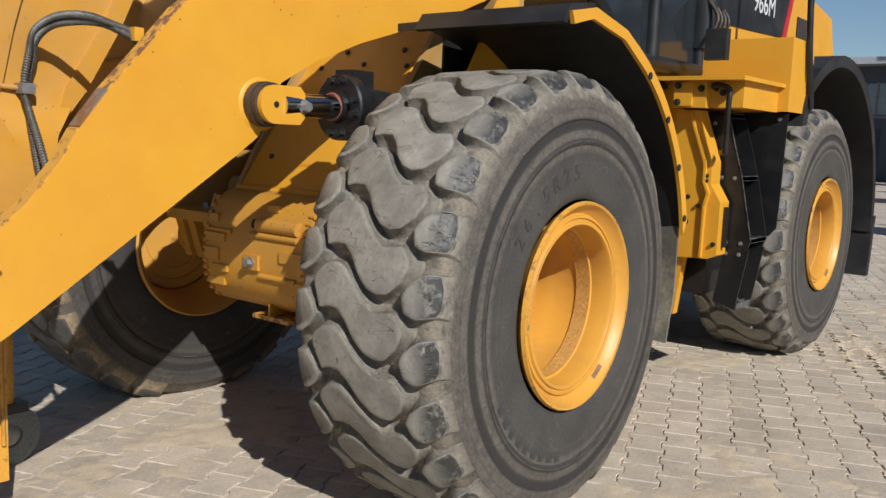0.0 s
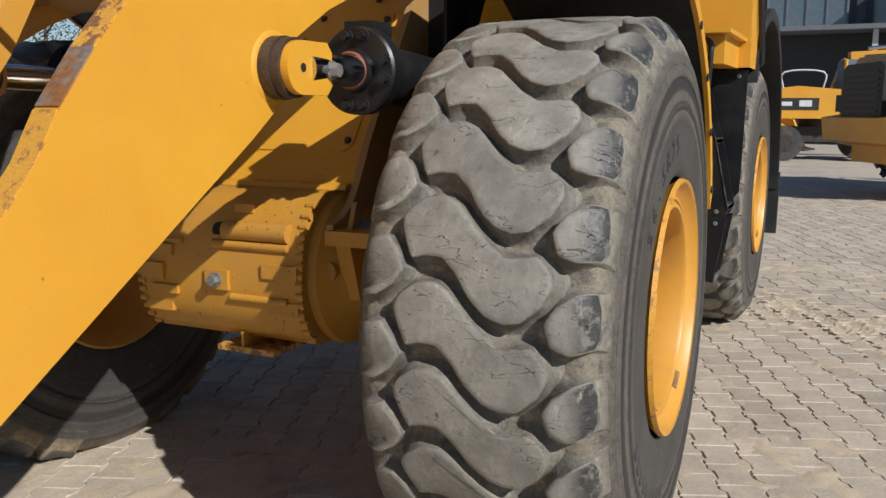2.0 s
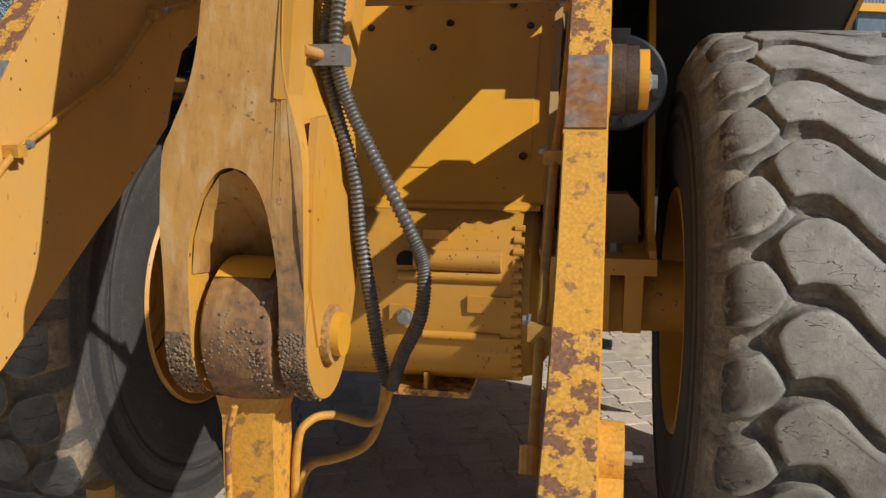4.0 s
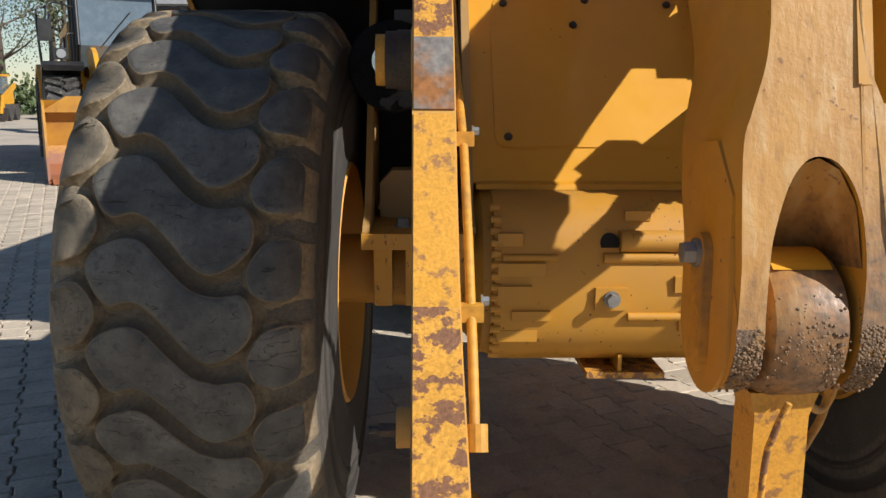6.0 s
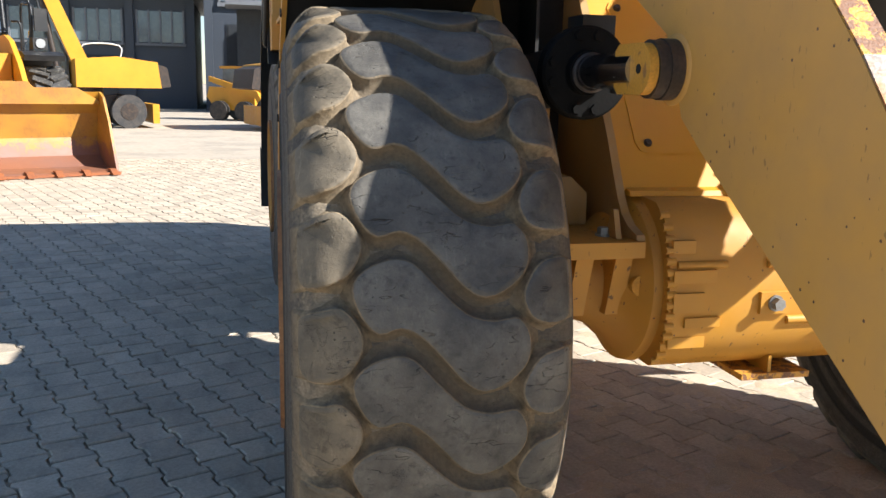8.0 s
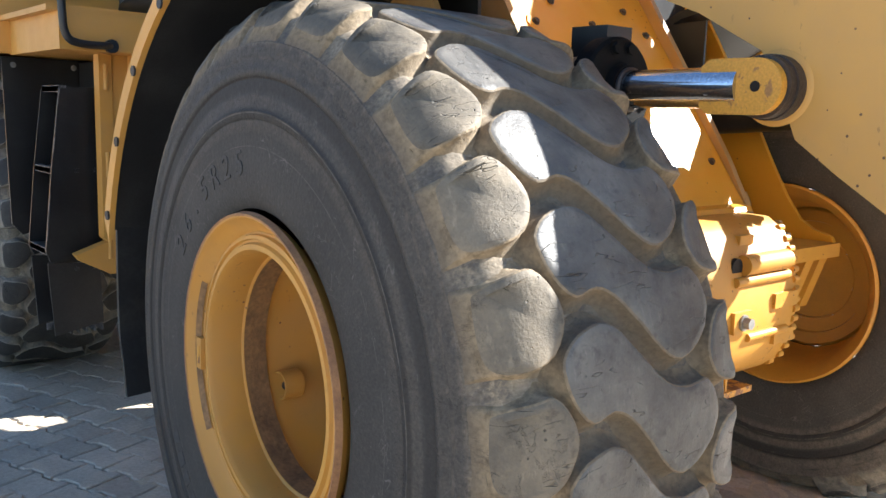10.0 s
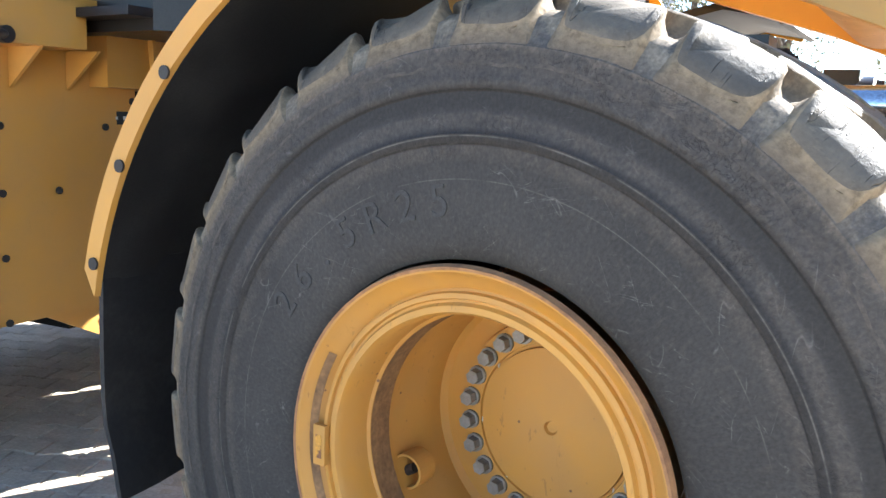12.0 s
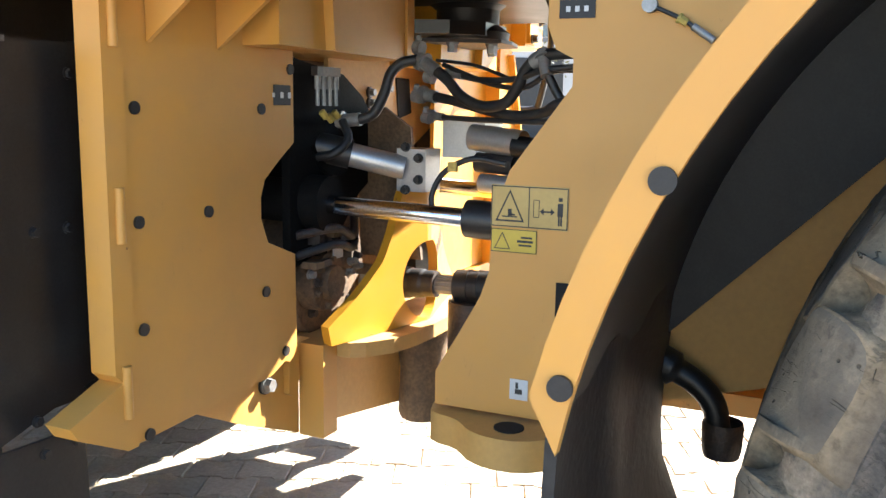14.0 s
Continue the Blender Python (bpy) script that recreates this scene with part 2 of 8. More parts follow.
def tyre_material(name, cleaner=False):
    """Tyre rubber by distance from the axle: grey sidewall with scuffs across it, wrinkled rings, dusty shoulder and grooves."""
    g = Shade(name)
    x, y, z = g.apart()
    r = g.math("SQRT", g.math("ADD", g.math("MULTIPLY", y, y), g.math("MULTIPLY", z, z)))
    ang = g.math("ARCTAN2", z, y)
    polar = g.xyz(g.math("MULTIPLY", ang, 3.0), g.math("MULTIPLY", r, 2.2))
    slant = g.xyz(g.math("ADD", g.math("MULTIPLY", ang, 1.6), g.math("MULTIPLY", r, 5.0)), g.math("MULTIPLY", r, 1.3))
    other = g.xyz(g.math("SUBTRACT", g.math("MULTIPLY", ang, 1.3), g.math("MULTIPLY", r, 3.0)), g.math("MULTIPLY", r, 1.1), 4.0)
    radial = g.xyz(g.math("ADD", g.math("MULTIPLY", ang, 15.0), g.math("MULTIPLY", g.noise(g.pos, 6.0, 3.0), 3.0)), g.math("MULTIPLY", r, 12.0))
    broad, fine, mid = g.noise(g.pos, 5.0), g.noise(g.pos, 140.0, 3.0), g.noise(g.pos, 22.0)
    streak = g.noise(polar, 16.0, 4.0, 0.5)
    col = g.blend(g.rng(broad, 0.35, 0.7, 0, 1), (0.044, 0.041, 0.038), (0.066, 0.061, 0.055)) if cleaner else g.blend(g.rng(broad, 0.35, 0.7, 0, 1), (0.058, 0.054, 0.048), (0.090, 0.083, 0.073))
    col = g.blend(g.rng(streak, 0.55, 0.78, 0, 0.45), col, (0.10, 0.086, 0.070))
    thin = g.math("MAXIMUM", g.ridge(g.noise(slant, 7.0, 3.0, 0.4), 0.005), g.ridge(g.noise(other, 5.0, 2.0, 0.4), 0.005))
    thin = g.math("MULTIPLY", thin, g.rng(mid, 0.5, 0.62, 0, 0.5))
    col = g.blend(thin, col, (0.23, 0.215, 0.195))
    sooty = g.math("MAXIMUM", g.math("MULTIPLY", g.rng(r, 0.612, 0.622, 0, 1), g.rng(r, 0.640, 0.648, 1, 0)), g.math("MULTIPLY", g.rng(r, 0.672, 0.684, 0, 1), g.rng(r, 0.712, 0.722, 1, 0)))
    zone = g.math("MAXIMUM", g.math("MULTIPLY", g.rng(r, 0.585, 0.600, 0, 1), g.rng(r, 0.668, 0.676, 1, 0)), g.rng(r, 0.706, 0.714, 0, 1))
    worn = g.math("MULTIPLY", zone, g.rng(g.noise(g.pos, 34.0, 8.0, 0.7), 0.34, 0.66, 0.1, 0.62))
    col = g.blend(worn, col, (0.112, 0.094, 0.076) if cleaner else (0.215, 0.180, 0.140))
    col = g.blend(g.math("MULTIPLY", sooty, 0.75), col, (0.030, 0.027, 0.025))
    wrinkle = g.noise(radial, 3.2, 5.0, 0.65)
    lines = g.math("MULTIPLY", g.math("MULTIPLY", g.ridge(wrinkle, 0.026), zone), g.rng(g.noise(g.pos, 8.0), 0.44, 0.58, 0, 0.42))
    lines = g.math("MULTIPLY", lines, g.rng(r, 0.785, 0.815, 1, 0))
    dust = g.math("MULTIPLY", g.rng(g.math("ADD", r, g.math("MULTIPLY", g.math("SUBTRACT", g.noise(g.pos, 26.0, 6.0, 0.7), 0.5), 0.05)), 0.775, 0.822, 0, 1), g.rng(g.noise(g.pos, 7.0), 0.25, 0.58, 0.45, 1))
    if cleaner:
        dust = g.math("MULTIPLY", dust, g.rng(x, 0.02, 0.24, 0.34, 1.0))
    col = g.blend(dust, col, g.blend(g.rng(g.noise(g.pos, 24.0, 8.0, 0.72), 0.42, 0.62, 0, 0.75), (0.41, 0.328, 0.225), (0.24, 0.196, 0.142)) if cleaner else (0.26, 0.222, 0.165))
    stain = g.math("MULTIPLY", g.rng(r, 0.765, 0.80, 0, 1), g.rng(g.noise(g.pos, 15.0, 8.0, 0.7), 0.50, 0.62, 0, 0.8))
    col = g.blend(stain, col, (0.10, 0.09, 0.08))
    col = g.blend(lines, col, (0.016, 0.015, 0.014))
    for ring, wide, tone in ((0.632, 0.0022, (0.17, 0.155, 0.135)), (0.618, 0.003, (0.018, 0.017, 0.016)), (0.711, 0.003, (0.020, 0.018, 0.017)), (0.556, 0.0016, (0.13, 0.12, 0.105))):
        mark = g.rng(g.math("ABSOLUTE", g.math("SUBTRACT", r, ring)), 0.0, wide, 0.8, 0.0)
        col = g.blend(g.math("MULTIPLY", mark, g.rng(g.noise(polar, 3.0, 3.0), 0.35, 0.55, 0, 1)), col, tone)
    tone = g.math("MULTIPLY", g.rng(fine, 0.3, 0.7, 0.80, 1.20), g.rng(g.noise(polar, 46.0, 4.0, 0.6), 0.3, 0.7, 0.84, 1.16))
    q = g.n.new("ShaderNodeVectorMath")
    q.operation = "SCALE"
    g.k.new(col, q.inputs[0]), g.k.new(tone, q.inputs[3])
    h = g.math("ADD", g.math("MULTIPLY", fine, 0.12), g.math("MULTIPLY", streak, 0.35))
    h = g.math("ADD", h, g.math("MULTIPLY", g.math("MULTIPLY", wrinkle, zone), 0.7))
    h = g.math("ADD", h, g.math("MULTIPLY", g.math("MULTIPLY", g.noise(g.pos, 30.0, 5.0), 1.2), g.rng(r, 0.74, 0.78, 0, 1)))
    h = g.math("SUBTRACT", h, g.math("MULTIPLY", lines, 0.9))
    g.b.inputs["Specular IOR Level"].default_value = 0.32
    return g.finish(q.outputs[0], g.rng(dust, 0, 1, 0.7, 0.92), h, 0.55, 0.006)


def lug_material(name, clean, dusty, black, rough=0.72, mottle=0.45):
    """Worn tread rubber: scuffed grey, with nicks, short cuts, and rubbed black patches toward the shoulder."""
    g = Shade(name)
    x, y, z = g.apart()
    info = g.n.new("ShaderNodeObjectInfo").outputs["Random"]
    p = g.n.new("ShaderNodeVectorMath")
    p.operation = "ADD"
    g.k.new(g.pos, p.inputs[0]), g.k.new(g.xyz(g.math("MULTIPLY", info, 31.0), g.math("MULTIPLY", info, 17.0), 0.0), p.inputs[1])
    p = p.outputs[0]
    broad, mid, fine = g.noise(p, 9.0, 6.0, 0.6), g.noise(p, 34.0, 6.0, 0.65), g.noise(p, 190.0, 3.0)
    col = g.blend(g.rng(broad, 0.38, 0.66, 0, 1), clean, dusty)
    col = g.blend(g.rng(mid, 0.54, 0.72, 0, mottle), col, tuple(c * 0.55 for c in clean))
    side = g.math("ABSOLUTE", x)
    patch = g.math("MULTIPLY", g.rng(g.math("ADD", side, g.math("MULTIPLY", g.math("SUBTRACT", broad, 0.5), 0.10)), 0.248, 0.292, 0, 0.9), g.rng(g.math("ADD", mid, g.math("MULTIPLY", broad, 0.4)), 0.72, 0.86, 1, 0.25))
    patch = g.math("MULTIPLY", patch, black)
    col = g.blend(patch, col, (0.030, 0.029, 0.029))
    cut_a = g.xyz(g.math("MULTIPLY", g.math("ADD", x, g.math("MULTIPLY", info, 9.0)), 3.0), g.math("MULTIPLY", z, 11.0), g.math("MULTIPLY", info, 5.0))
    cuts = g.math("MULTIPLY", g.ridge(g.noise(cut_a, 3.0, 2.0, 0.5), 0.009), g.rng(g.noise(p, 13.0, 2.0), 0.52, 0.58, 0, 1))
    pits = g.math("MULTIPLY", g.rng(g.cells(p, 48.0), 0.07, 0.13, 1, 0), g.rng(g.noise(p, 18.0, 2.0), 0.55, 0.60, 0, 1))
    gouge = g.math("MULTIPLY", g.ridge(g.noise(p, 16.0, 5.0, 0.7), 0.010), g.rng(g.noise(p, 7.0, 3.0), 0.56, 0.62, 0, 0.3))
    marks = g.math("MAXIMUM", g.math("MAXIMUM", cuts, pits), gouge)
    scuff = g.math("MULTIPLY", g.rng(g.noise(g.xyz(g.math("MULTIPLY", x, 22.0), g.math("MULTIPLY", z, 5.0), g.math("MULTIPLY", info, 9.0)), 4.0, 5.0, 0.7), 0.56, 0.68, 0, 0.55), g.rng(broad, 0.45, 0.6, 0, 1))
    col = g.blend(scuff, col, tuple(min(0.5, c * 1.35) for c in dusty))
    col = g.blend(g.math("MULTIPLY", marks, 0.55), col, (0.035, 0.032, 0.030))
    tone = g.math("MULTIPLY", g.rng(fine, 0.3, 0.7, 0.93, 1.07), g.rng(info, 0, 1, 0.88, 1.12))
    q = g.n.new("ShaderNodeVectorMath")
    q.operation = "SCALE"
    g.k.new(col, q.inputs[0]), g.k.new(tone, q.inputs[3])
    h = g.math("SUBTRACT", g.math("ADD", g.math("MULTIPLY", mid, 0.5), g.math("MULTIPLY", fine, 0.10)), g.math("MULTIPLY", marks, 0.8))
    g.b.inputs["Specular IOR Level"].default_value = 0.35
    return g.finish(q.outputs[0], g.rng(patch, 0, 1, rough, 0.42), h, 0.75, 0.007)


def paint_material(name, base, second, chip=(0.12, 0.055, 0.03), chips=0.55, dust=0.0, rough=0.40):
    """Machine paint: slow shifts of tone, thin dust, sparse chips to primer and fine scratches."""
    g = Shade(name)
    x, y, z = g.apart()
    broad, mid, fine = g.noise(g.pos, 1.7, 5.0), g.noise(g.pos, 9.0, 7.0, 0.65), g.noise(g.pos, 150.0, 2.0)
    col = g.blend(g.rng(broad, 0.38, 0.66, 0, 0.7), base, second)
    if dust:
        col = g.blend(g.rng(mid, 0.35, 0.70, 0, dust), col, (0.42, 0.31, 0.19))
    spots = g.math("MULTIPLY", g.rng(g.cells(g.pos, 26.0), 0.075, 0.095, 1, 0), g.rng(g.noise(g.pos, 4.0, 3.0), 1.02 - chips * 0.8, 1.06 - chips * 0.8, 0, 1))
    streaky = g.xyz(g.math("MULTIPLY", x, 40.0), g.math("MULTIPLY", y, 40.0), g.math("MULTIPLY", z, 4.0))
    scratch = g.math("MULTIPLY", g.ridge(g.noise(streaky, 0.6, 2.0), 0.004), g.rng(mid, 0.58, 0.66, 0, 0.5))
    col = g.blend(scratch, col, tuple(c * 0.55 for c in base))
    ticks = g.math("MULTIPLY", g.rng(g.noise(g.xyz(g.math("MULTIPLY", x, 70.0), g.math("MULTIPLY", y, 70.0), g.math("MULTIPLY", z, 26.0)), 1.0, 3.0, 0.55), 0.655, 0.675, 0, 1), g.rng(g.noise(g.pos, 3.0, 3.0), 0.50, 0.58, 0, 0.85))
    spots = g.math("MAXIMUM", spots, g.math("MULTIPLY", ticks, max(0.0, min(1.0, (chips - 0.6) * 7.0))))
    col = g.blend(spots, col, chip)
    h = g.math("SUBTRACT", g.math("ADD", g.math("MULTIPLY", fine, 0.05), g.math("MULTIPLY", mid, 0.12)), g.math("MULTIPLY", spots, 0.3))
    g.b.inputs["Coat Weight"].default_value = 0.12 if not dust else 0.0
    g.b.inputs["Coat Roughness"].default_value = 0.25
    return g.finish(col, g.rng(mid, 0.3, 0.7, rough - 0.06, rough + 0.16), h, 0.12, 0.006)


paint = paint_material("yellow_paint", YELLOW, (0.72, 0.32, 0.022), chips=0.60)
# thinly dusted yellow, its tone also dulled for parts that lie in shade
paint_shade = paint_material("dusty_shade_side_paint", (0.74, 0.385, 0.075), (0.64, 0.335, 0.075), chips=0.68, dust=0.2, rough=0.48)
paint_cast = paint_material("cast_yellow_paint", (0.66, 0.31, 0.025), (0.46, 0.215, 0.03), chip=(0.085, 0.045, 0.028), chips=0.74, dust=0.12, rough=0.5)


def casting_material(name):
    """Rough sand-cast lever: worn paint over a pebbled skin, pale rubbed patches, chips, brown grime by the pin."""
    g = Shade(name)
    x, y, z = g.apart()
    tall = g.xyz(g.math("MULTIPLY", x, 2.2), y, g.math("MULTIPLY", z, 0.7))
    broad, drip, mid, fine = g.noise(g.pos, 4.0, 5.0), g.noise(tall, 16.0, 6.0, 0.6), g.noise(g.pos, 55.0, 5.0, 0.6), g.noise(g.pos, 190.0, 3.0)
    col = g.blend(g.rng(broad, 0.38, 0.64, 0, 1), (0.66, 0.345, 0.075), (0.54, 0.27, 0.065))
    col = g.blend(g.rng(drip, 0.50, 0.68, 0, 0.6), col, (0.66, 0.45, 0.22))
    col = g.blend(g.rng(drip, 0.44, 0.32, 0, 0.65), col, (0.36, 0.175, 0.05))
    chips = g.math("MULTIPLY", g.rng(mid, 0.62, 0.66, 0, 1), g.rng(g.noise(g.pos, 7.0, 3.0), 0.46, 0.56, 0, 0.8))
    col = g.blend(chips, col, (0.24, 0.10, 0.04))
    low = g.math("ADD", g.math("ADD", z, g.math("MULTIPLY", x, -0.9)), g.math("MULTIPLY", g.math("SUBTRACT", drip, 0.5), 0.30))
    col = g.blend(g.rng(low, 1.30, 1.12, 0, 0.85), col, g.blend(g.rng(mid, 0.4, 0.62, 0, 1), (0.30, 0.15, 0.065), (0.10, 0.065, 0.045)))
    h = g.math("ADD", g.math("ADD", g.math("MULTIPLY", drip, 0.9), g.math("MULTIPLY", mid, 0.55)), g.math("MULTIPLY", fine, 0.12))
    return g.finish(col, g.rng(mid, 0.3, 0.7, 0.40, 0.62), h, 0.30, 0.006)


paint_lever = casting_material("dull_cast_paint")
paint_flank = paint_material("grimy_flank_paint", (0.72, 0.345, 0.028), (0.52, 0.25, 0.04), chip=(0.16, 0.07, 0.05), chips=0.66, dust=0.22, rough=0.42)


def bucket_material(name):
    """Bucket paint, rubbed to reddish steel where loads slide over the floor, with dark scrapes higher up."""
    g = Shade(name)
    x, y, z = g.apart()
    broad, mid, fine = g.noise(g.pos, 1.3, 5.0), g.noise(g.pos, 6.0, 8.0, 0.7), g.noise(g.pos, 60.0, 3.0)
    col = g.blend(g.rng(broad, 0.4, 0.62, 0, 0.8), (0.56, 0.27, 0.026), (0.40, 0.165, 0.030))
    scrape = g.xyz(g.math("MULTIPLY", x, 3.0), y, g.math("MULTIPLY", z, 1.2))
    marks = g.math("MULTIPLY", g.ridge(g.noise(scrape, 4.0, 5.0, 0.7), 0.012), g.rng(g.noise(g.pos, 2.6, 3.0), 0.48, 0.56, 0, 0.9))
    col = g.blend(marks, col, (0.13, 0.06, 0.04))
    edge = g.math("ADD", z, g.math("MULTIPLY", g.math("SUBTRACT", mid, 0.5), 1.1))
    col = g.blend(g.rng(edge, 0.36, 0.50, 1, 0), col, g.blend(g.rng(broad, 0.35, 0.65, 0, 1), (0.33, 0.120, 0.050), (0.27, 0.125, 0.085)))
    return g.finish(col, g.rng(mid, 0.3, 0.7, 0.4, 0.62), g.math("ADD", g.math("MULTIPLY", mid, 0.4), g.math("MULTIPLY", fine, 0.1)), 0.2, 0.01)


bucket_paint = bucket_material("scraped_bucket")
paint_panel = paint_material("matt_yellow_panel", (0.745, 0.366, 0.062), (0.66, 0.326, 0.062), chips=0.45, dust=0.18, rough=0.46)
tyre_rubber = tyre_material("worn_tyre_rubber")
tyre_rubber_cleaner = tyre_material("tyre_rubber_dusty_at_the_shoulder", True)


def paver_material(name, one_mesh):
    """Weathered concrete: each block of its own tone, smudges and a film of sand that run across the joints, worn arrises, grit."""
    g = Shade(name)
    geo = g.n.new("ShaderNodeNewGeometry")
    where = geo.outputs["Position"]
    each = geo.outputs["Random Per Island"] if one_mesh else g.n.new("ShaderNodeObjectInfo").outputs["Random"]
    q = g.n.new("ShaderNodeVectorMath")
    q.operation = "MULTIPLY"
    g.k.new(where, q.inputs[0])
    q.inputs[1].default_value = (1.0, 0.35, 1.0)
    broad, cloud, smear, fine, grit = g.noise(where, 0.7, 4.0), g.noise(where, 3.2, 7.0, 0.65), g.noise(q.outputs[0], 9.0, 7.0, 0.7), g.noise(where, 60.0, 5.0, 0.65), g.noise(where, 260.0, 2.0)
    col = g.blend(g.rng(cloud, 0.36, 0.66, 0, 1), (0.655, 0.545, 0.415), (0.505, 0.425, 0.325))
    col = g.blend(g.rng(smear, 0.52, 0.70, 0, 0.55), col, (0.40, 0.335, 0.27))
    col = g.blend(g.math("MULTIPLY", g.rng(smear, 0.46, 0.30, 0, 0.8), g.rng(broad, 0.38, 0.62, 0.15, 1)), col, (0.74, 0.60, 0.42))
    spots = g.math("MULTIPLY", g.rng(g.cells(where, 17.0), 0.05, 0.09, 1, 0), g.rng(cloud, 0.56, 0.60, 0, 0.7))
    col = g.blend(spots, col, (0.20, 0.165, 0.135))
    tone = g.math("MULTIPLY", g.rng(each, 0, 1, 0.87, 1.11), g.rng(fine, 0.3, 0.7, 0.84, 1.16))
    v = g.n.new("ShaderNodeVectorMath")
    v.operation = "SCALE"
    g.k.new(col, v.inputs[0]), g.k.new(tone, v.inputs[3])
    h = g.math("ADD", g.math("MULTIPLY", fine, 0.5), g.math("MULTIPLY", grit, 0.35))
    g.b.inputs["Specular IOR Level"].default_value = 0.3
    return g.finish(v.outputs[0], g.rng(smear, 0.35, 0.65, 0.62, 0.92), h, 0.55, 0.004)


concrete, concrete_rest = paver_material("paver_concrete", False), paver_material("paver_concrete_field", True)


def flank_material(name, groove, pale, even):
    """Flanks and feet of tread blocks: dusty grooves that run out into grey sidewall rubber below the shoulder.
    even: dust lies all over the tread; otherwise it is caked toward the outer shoulder alone."""
    g = Shade(name)
    x, y, z = g.apart()
    info = g.n.new("ShaderNodeObjectInfo").outputs["Random"]
    p = g.n.new("ShaderNodeVectorMath")
    p.operation = "ADD"
    g.k.new(g.pos, p.inputs[0]), g.k.new(g.xyz(g.math("MULTIPLY", info, 23.0), g.math("MULTIPLY", info, 11.0), 0.0), p.inputs[1])
    p = p.outputs[0]
    r = g.math("SQRT", g.math("ADD", g.math("MULTIPLY", y, y), g.math("MULTIPLY", z, z)))
    mid, fine, blot = g.noise(p, 13.0, 8.0, 0.65), g.noise(p, 90.0, 4.0), g.noise(p, 30.0, 8.0, 0.7)
    wide = g.math("ADD", g.math("ABSOLUTE", x), g.math("MULTIPLY", g.math("SUBTRACT", mid, 0.5), 0.35))
    dust = g.rng(mid, 0.42, 0.64, 0.0, 1.0) if even else g.rng(wide, 0.06, 0.27, 0.30, 0.95)
    col = g.blend(g.rng(blot, 0.4, 0.66, 0, 1), groove, tuple(c * 1.9 for c in groove))
    col = g.blend(dust, col, g.blend(g.rng(blot, 0.42, 0.60, 0, 0.85), pale, tuple(c * 0.45 for c in pale)))
    crack = g.math("MULTIPLY", g.ridge(g.noise(g.xyz(g.math("MULTIPLY", x, 5.0), g.math("ADD", g.math("MULTIPLY", z, 9.0), g.math("MULTIPLY", info, 7.0)), g.math("MULTIPLY", r, 3.0)), 6.0, 4.0, 0.6), 0.03), g.rng(g.noise(p, 9.0), 0.54, 0.64, 0, 0.3))
    col = g.blend(crack, col, (0.030, 0.027, 0.024))
    low = g.rng(g.math("ADD", r, g.math("MULTIPLY", g.math("SUBTRACT", blot, 0.5), 0.07)), 0.768, 0.822, 1, 0)
    col = g.blend(low, col, g.blend(g.rng(blot, 0.36, 0.64, 0, 1), SHOULDER_DARK, SHOULDER_PALE))
    q = g.n.new("ShaderNodeVectorMath")
    q.operation = "SCALE"
    g.k.new(col, q.inputs[0]), g.k.new(g.rng(fine, 0.3, 0.7, 0.82, 1.18), q.inputs[3])
    h = g.math("SUBTRACT", g.math("ADD", g.math("MULTIPLY", mid, 0.6), g.math("MULTIPLY", fine, 0.35)), g.math("MULTIPLY", crack, 0.5))
    return g.finish(q.outputs[0], g.rng(dust, 0, 1, 0.7, 0.92), h, 0.8, 0.008)


SHOULDER_DARK, SHOULDER_PALE = (0.055, 0.049, 0.043), (0.125, 0.106, 0.085)
rubber_lug = lug_material("worn_lug_rubber", (0.230, 0.213, 0.178), (0.350, 0.323, 0.270), 1.0)
rubber_lug_pale = lug_material("glossy_lug_rubber", (0.098, 0.092, 0.083), (0.200, 0.184, 0.156), 0.25, 0.46, 0.7)
# outer blocks: dust, plus a paler tone for the sun that strikes them
rubber_lug_dusty_lit = lug_material("dusty_sunlit_shoulder_rubber", (0.160, 0.134, 0.098), (0.305, 0.246, 0.168), 0.3, 0.72, 0.85)
# same lug rubber with the shade on the right rear tyre put into its colour
rubber_lug_shaded = lug_material("shaded_lug_rubber", (0.036, 0.034, 0.031), (0.060, 0.055, 0.048), 0.3)
rubber_wall = flank_material("lug_flank_rubber", (0.115, 0.104, 0.086), (0.315, 0.275, 0.212), True)
rubber_dust = flank_material("dusty_groove_rubber", (0.150, 0.133, 0.107), (0.42, 0.360, 0.265), True)
rubber_wall_pale = flank_material("dusty_flank_rubber", (0.098, 0.077, 0.054), (0.350, 0.262, 0.158), False)
rubber_edge = material("rubbed_lug_edge", (0.255, 0.228, 0.182), 0.8, second=(0.10, 0.092, 0.082), amount=0.8, scale=26, fine=160, bump=0.3, fine_mix=0.15, low=0.45, high=0.6)
# black steel taken darker still, to hold the shade on the right gland
black_shaded = material("shaded_black_steel", (0.005, 0.005, 0.005), 0.7, second=(0.012, 0.011, 0.010), amount=0.6, scale=9, fine=120, bump=0.1, spec=0.12)
# grime and dust, plus a darker yellow for the shade between the towers
paint_tower = paint_material("grimy_shaded_frame_paint", (0.52, 0.285, 0.065), (0.40, 0.215, 0.06), chips=0.6, dust=0.5, rough=0.55)


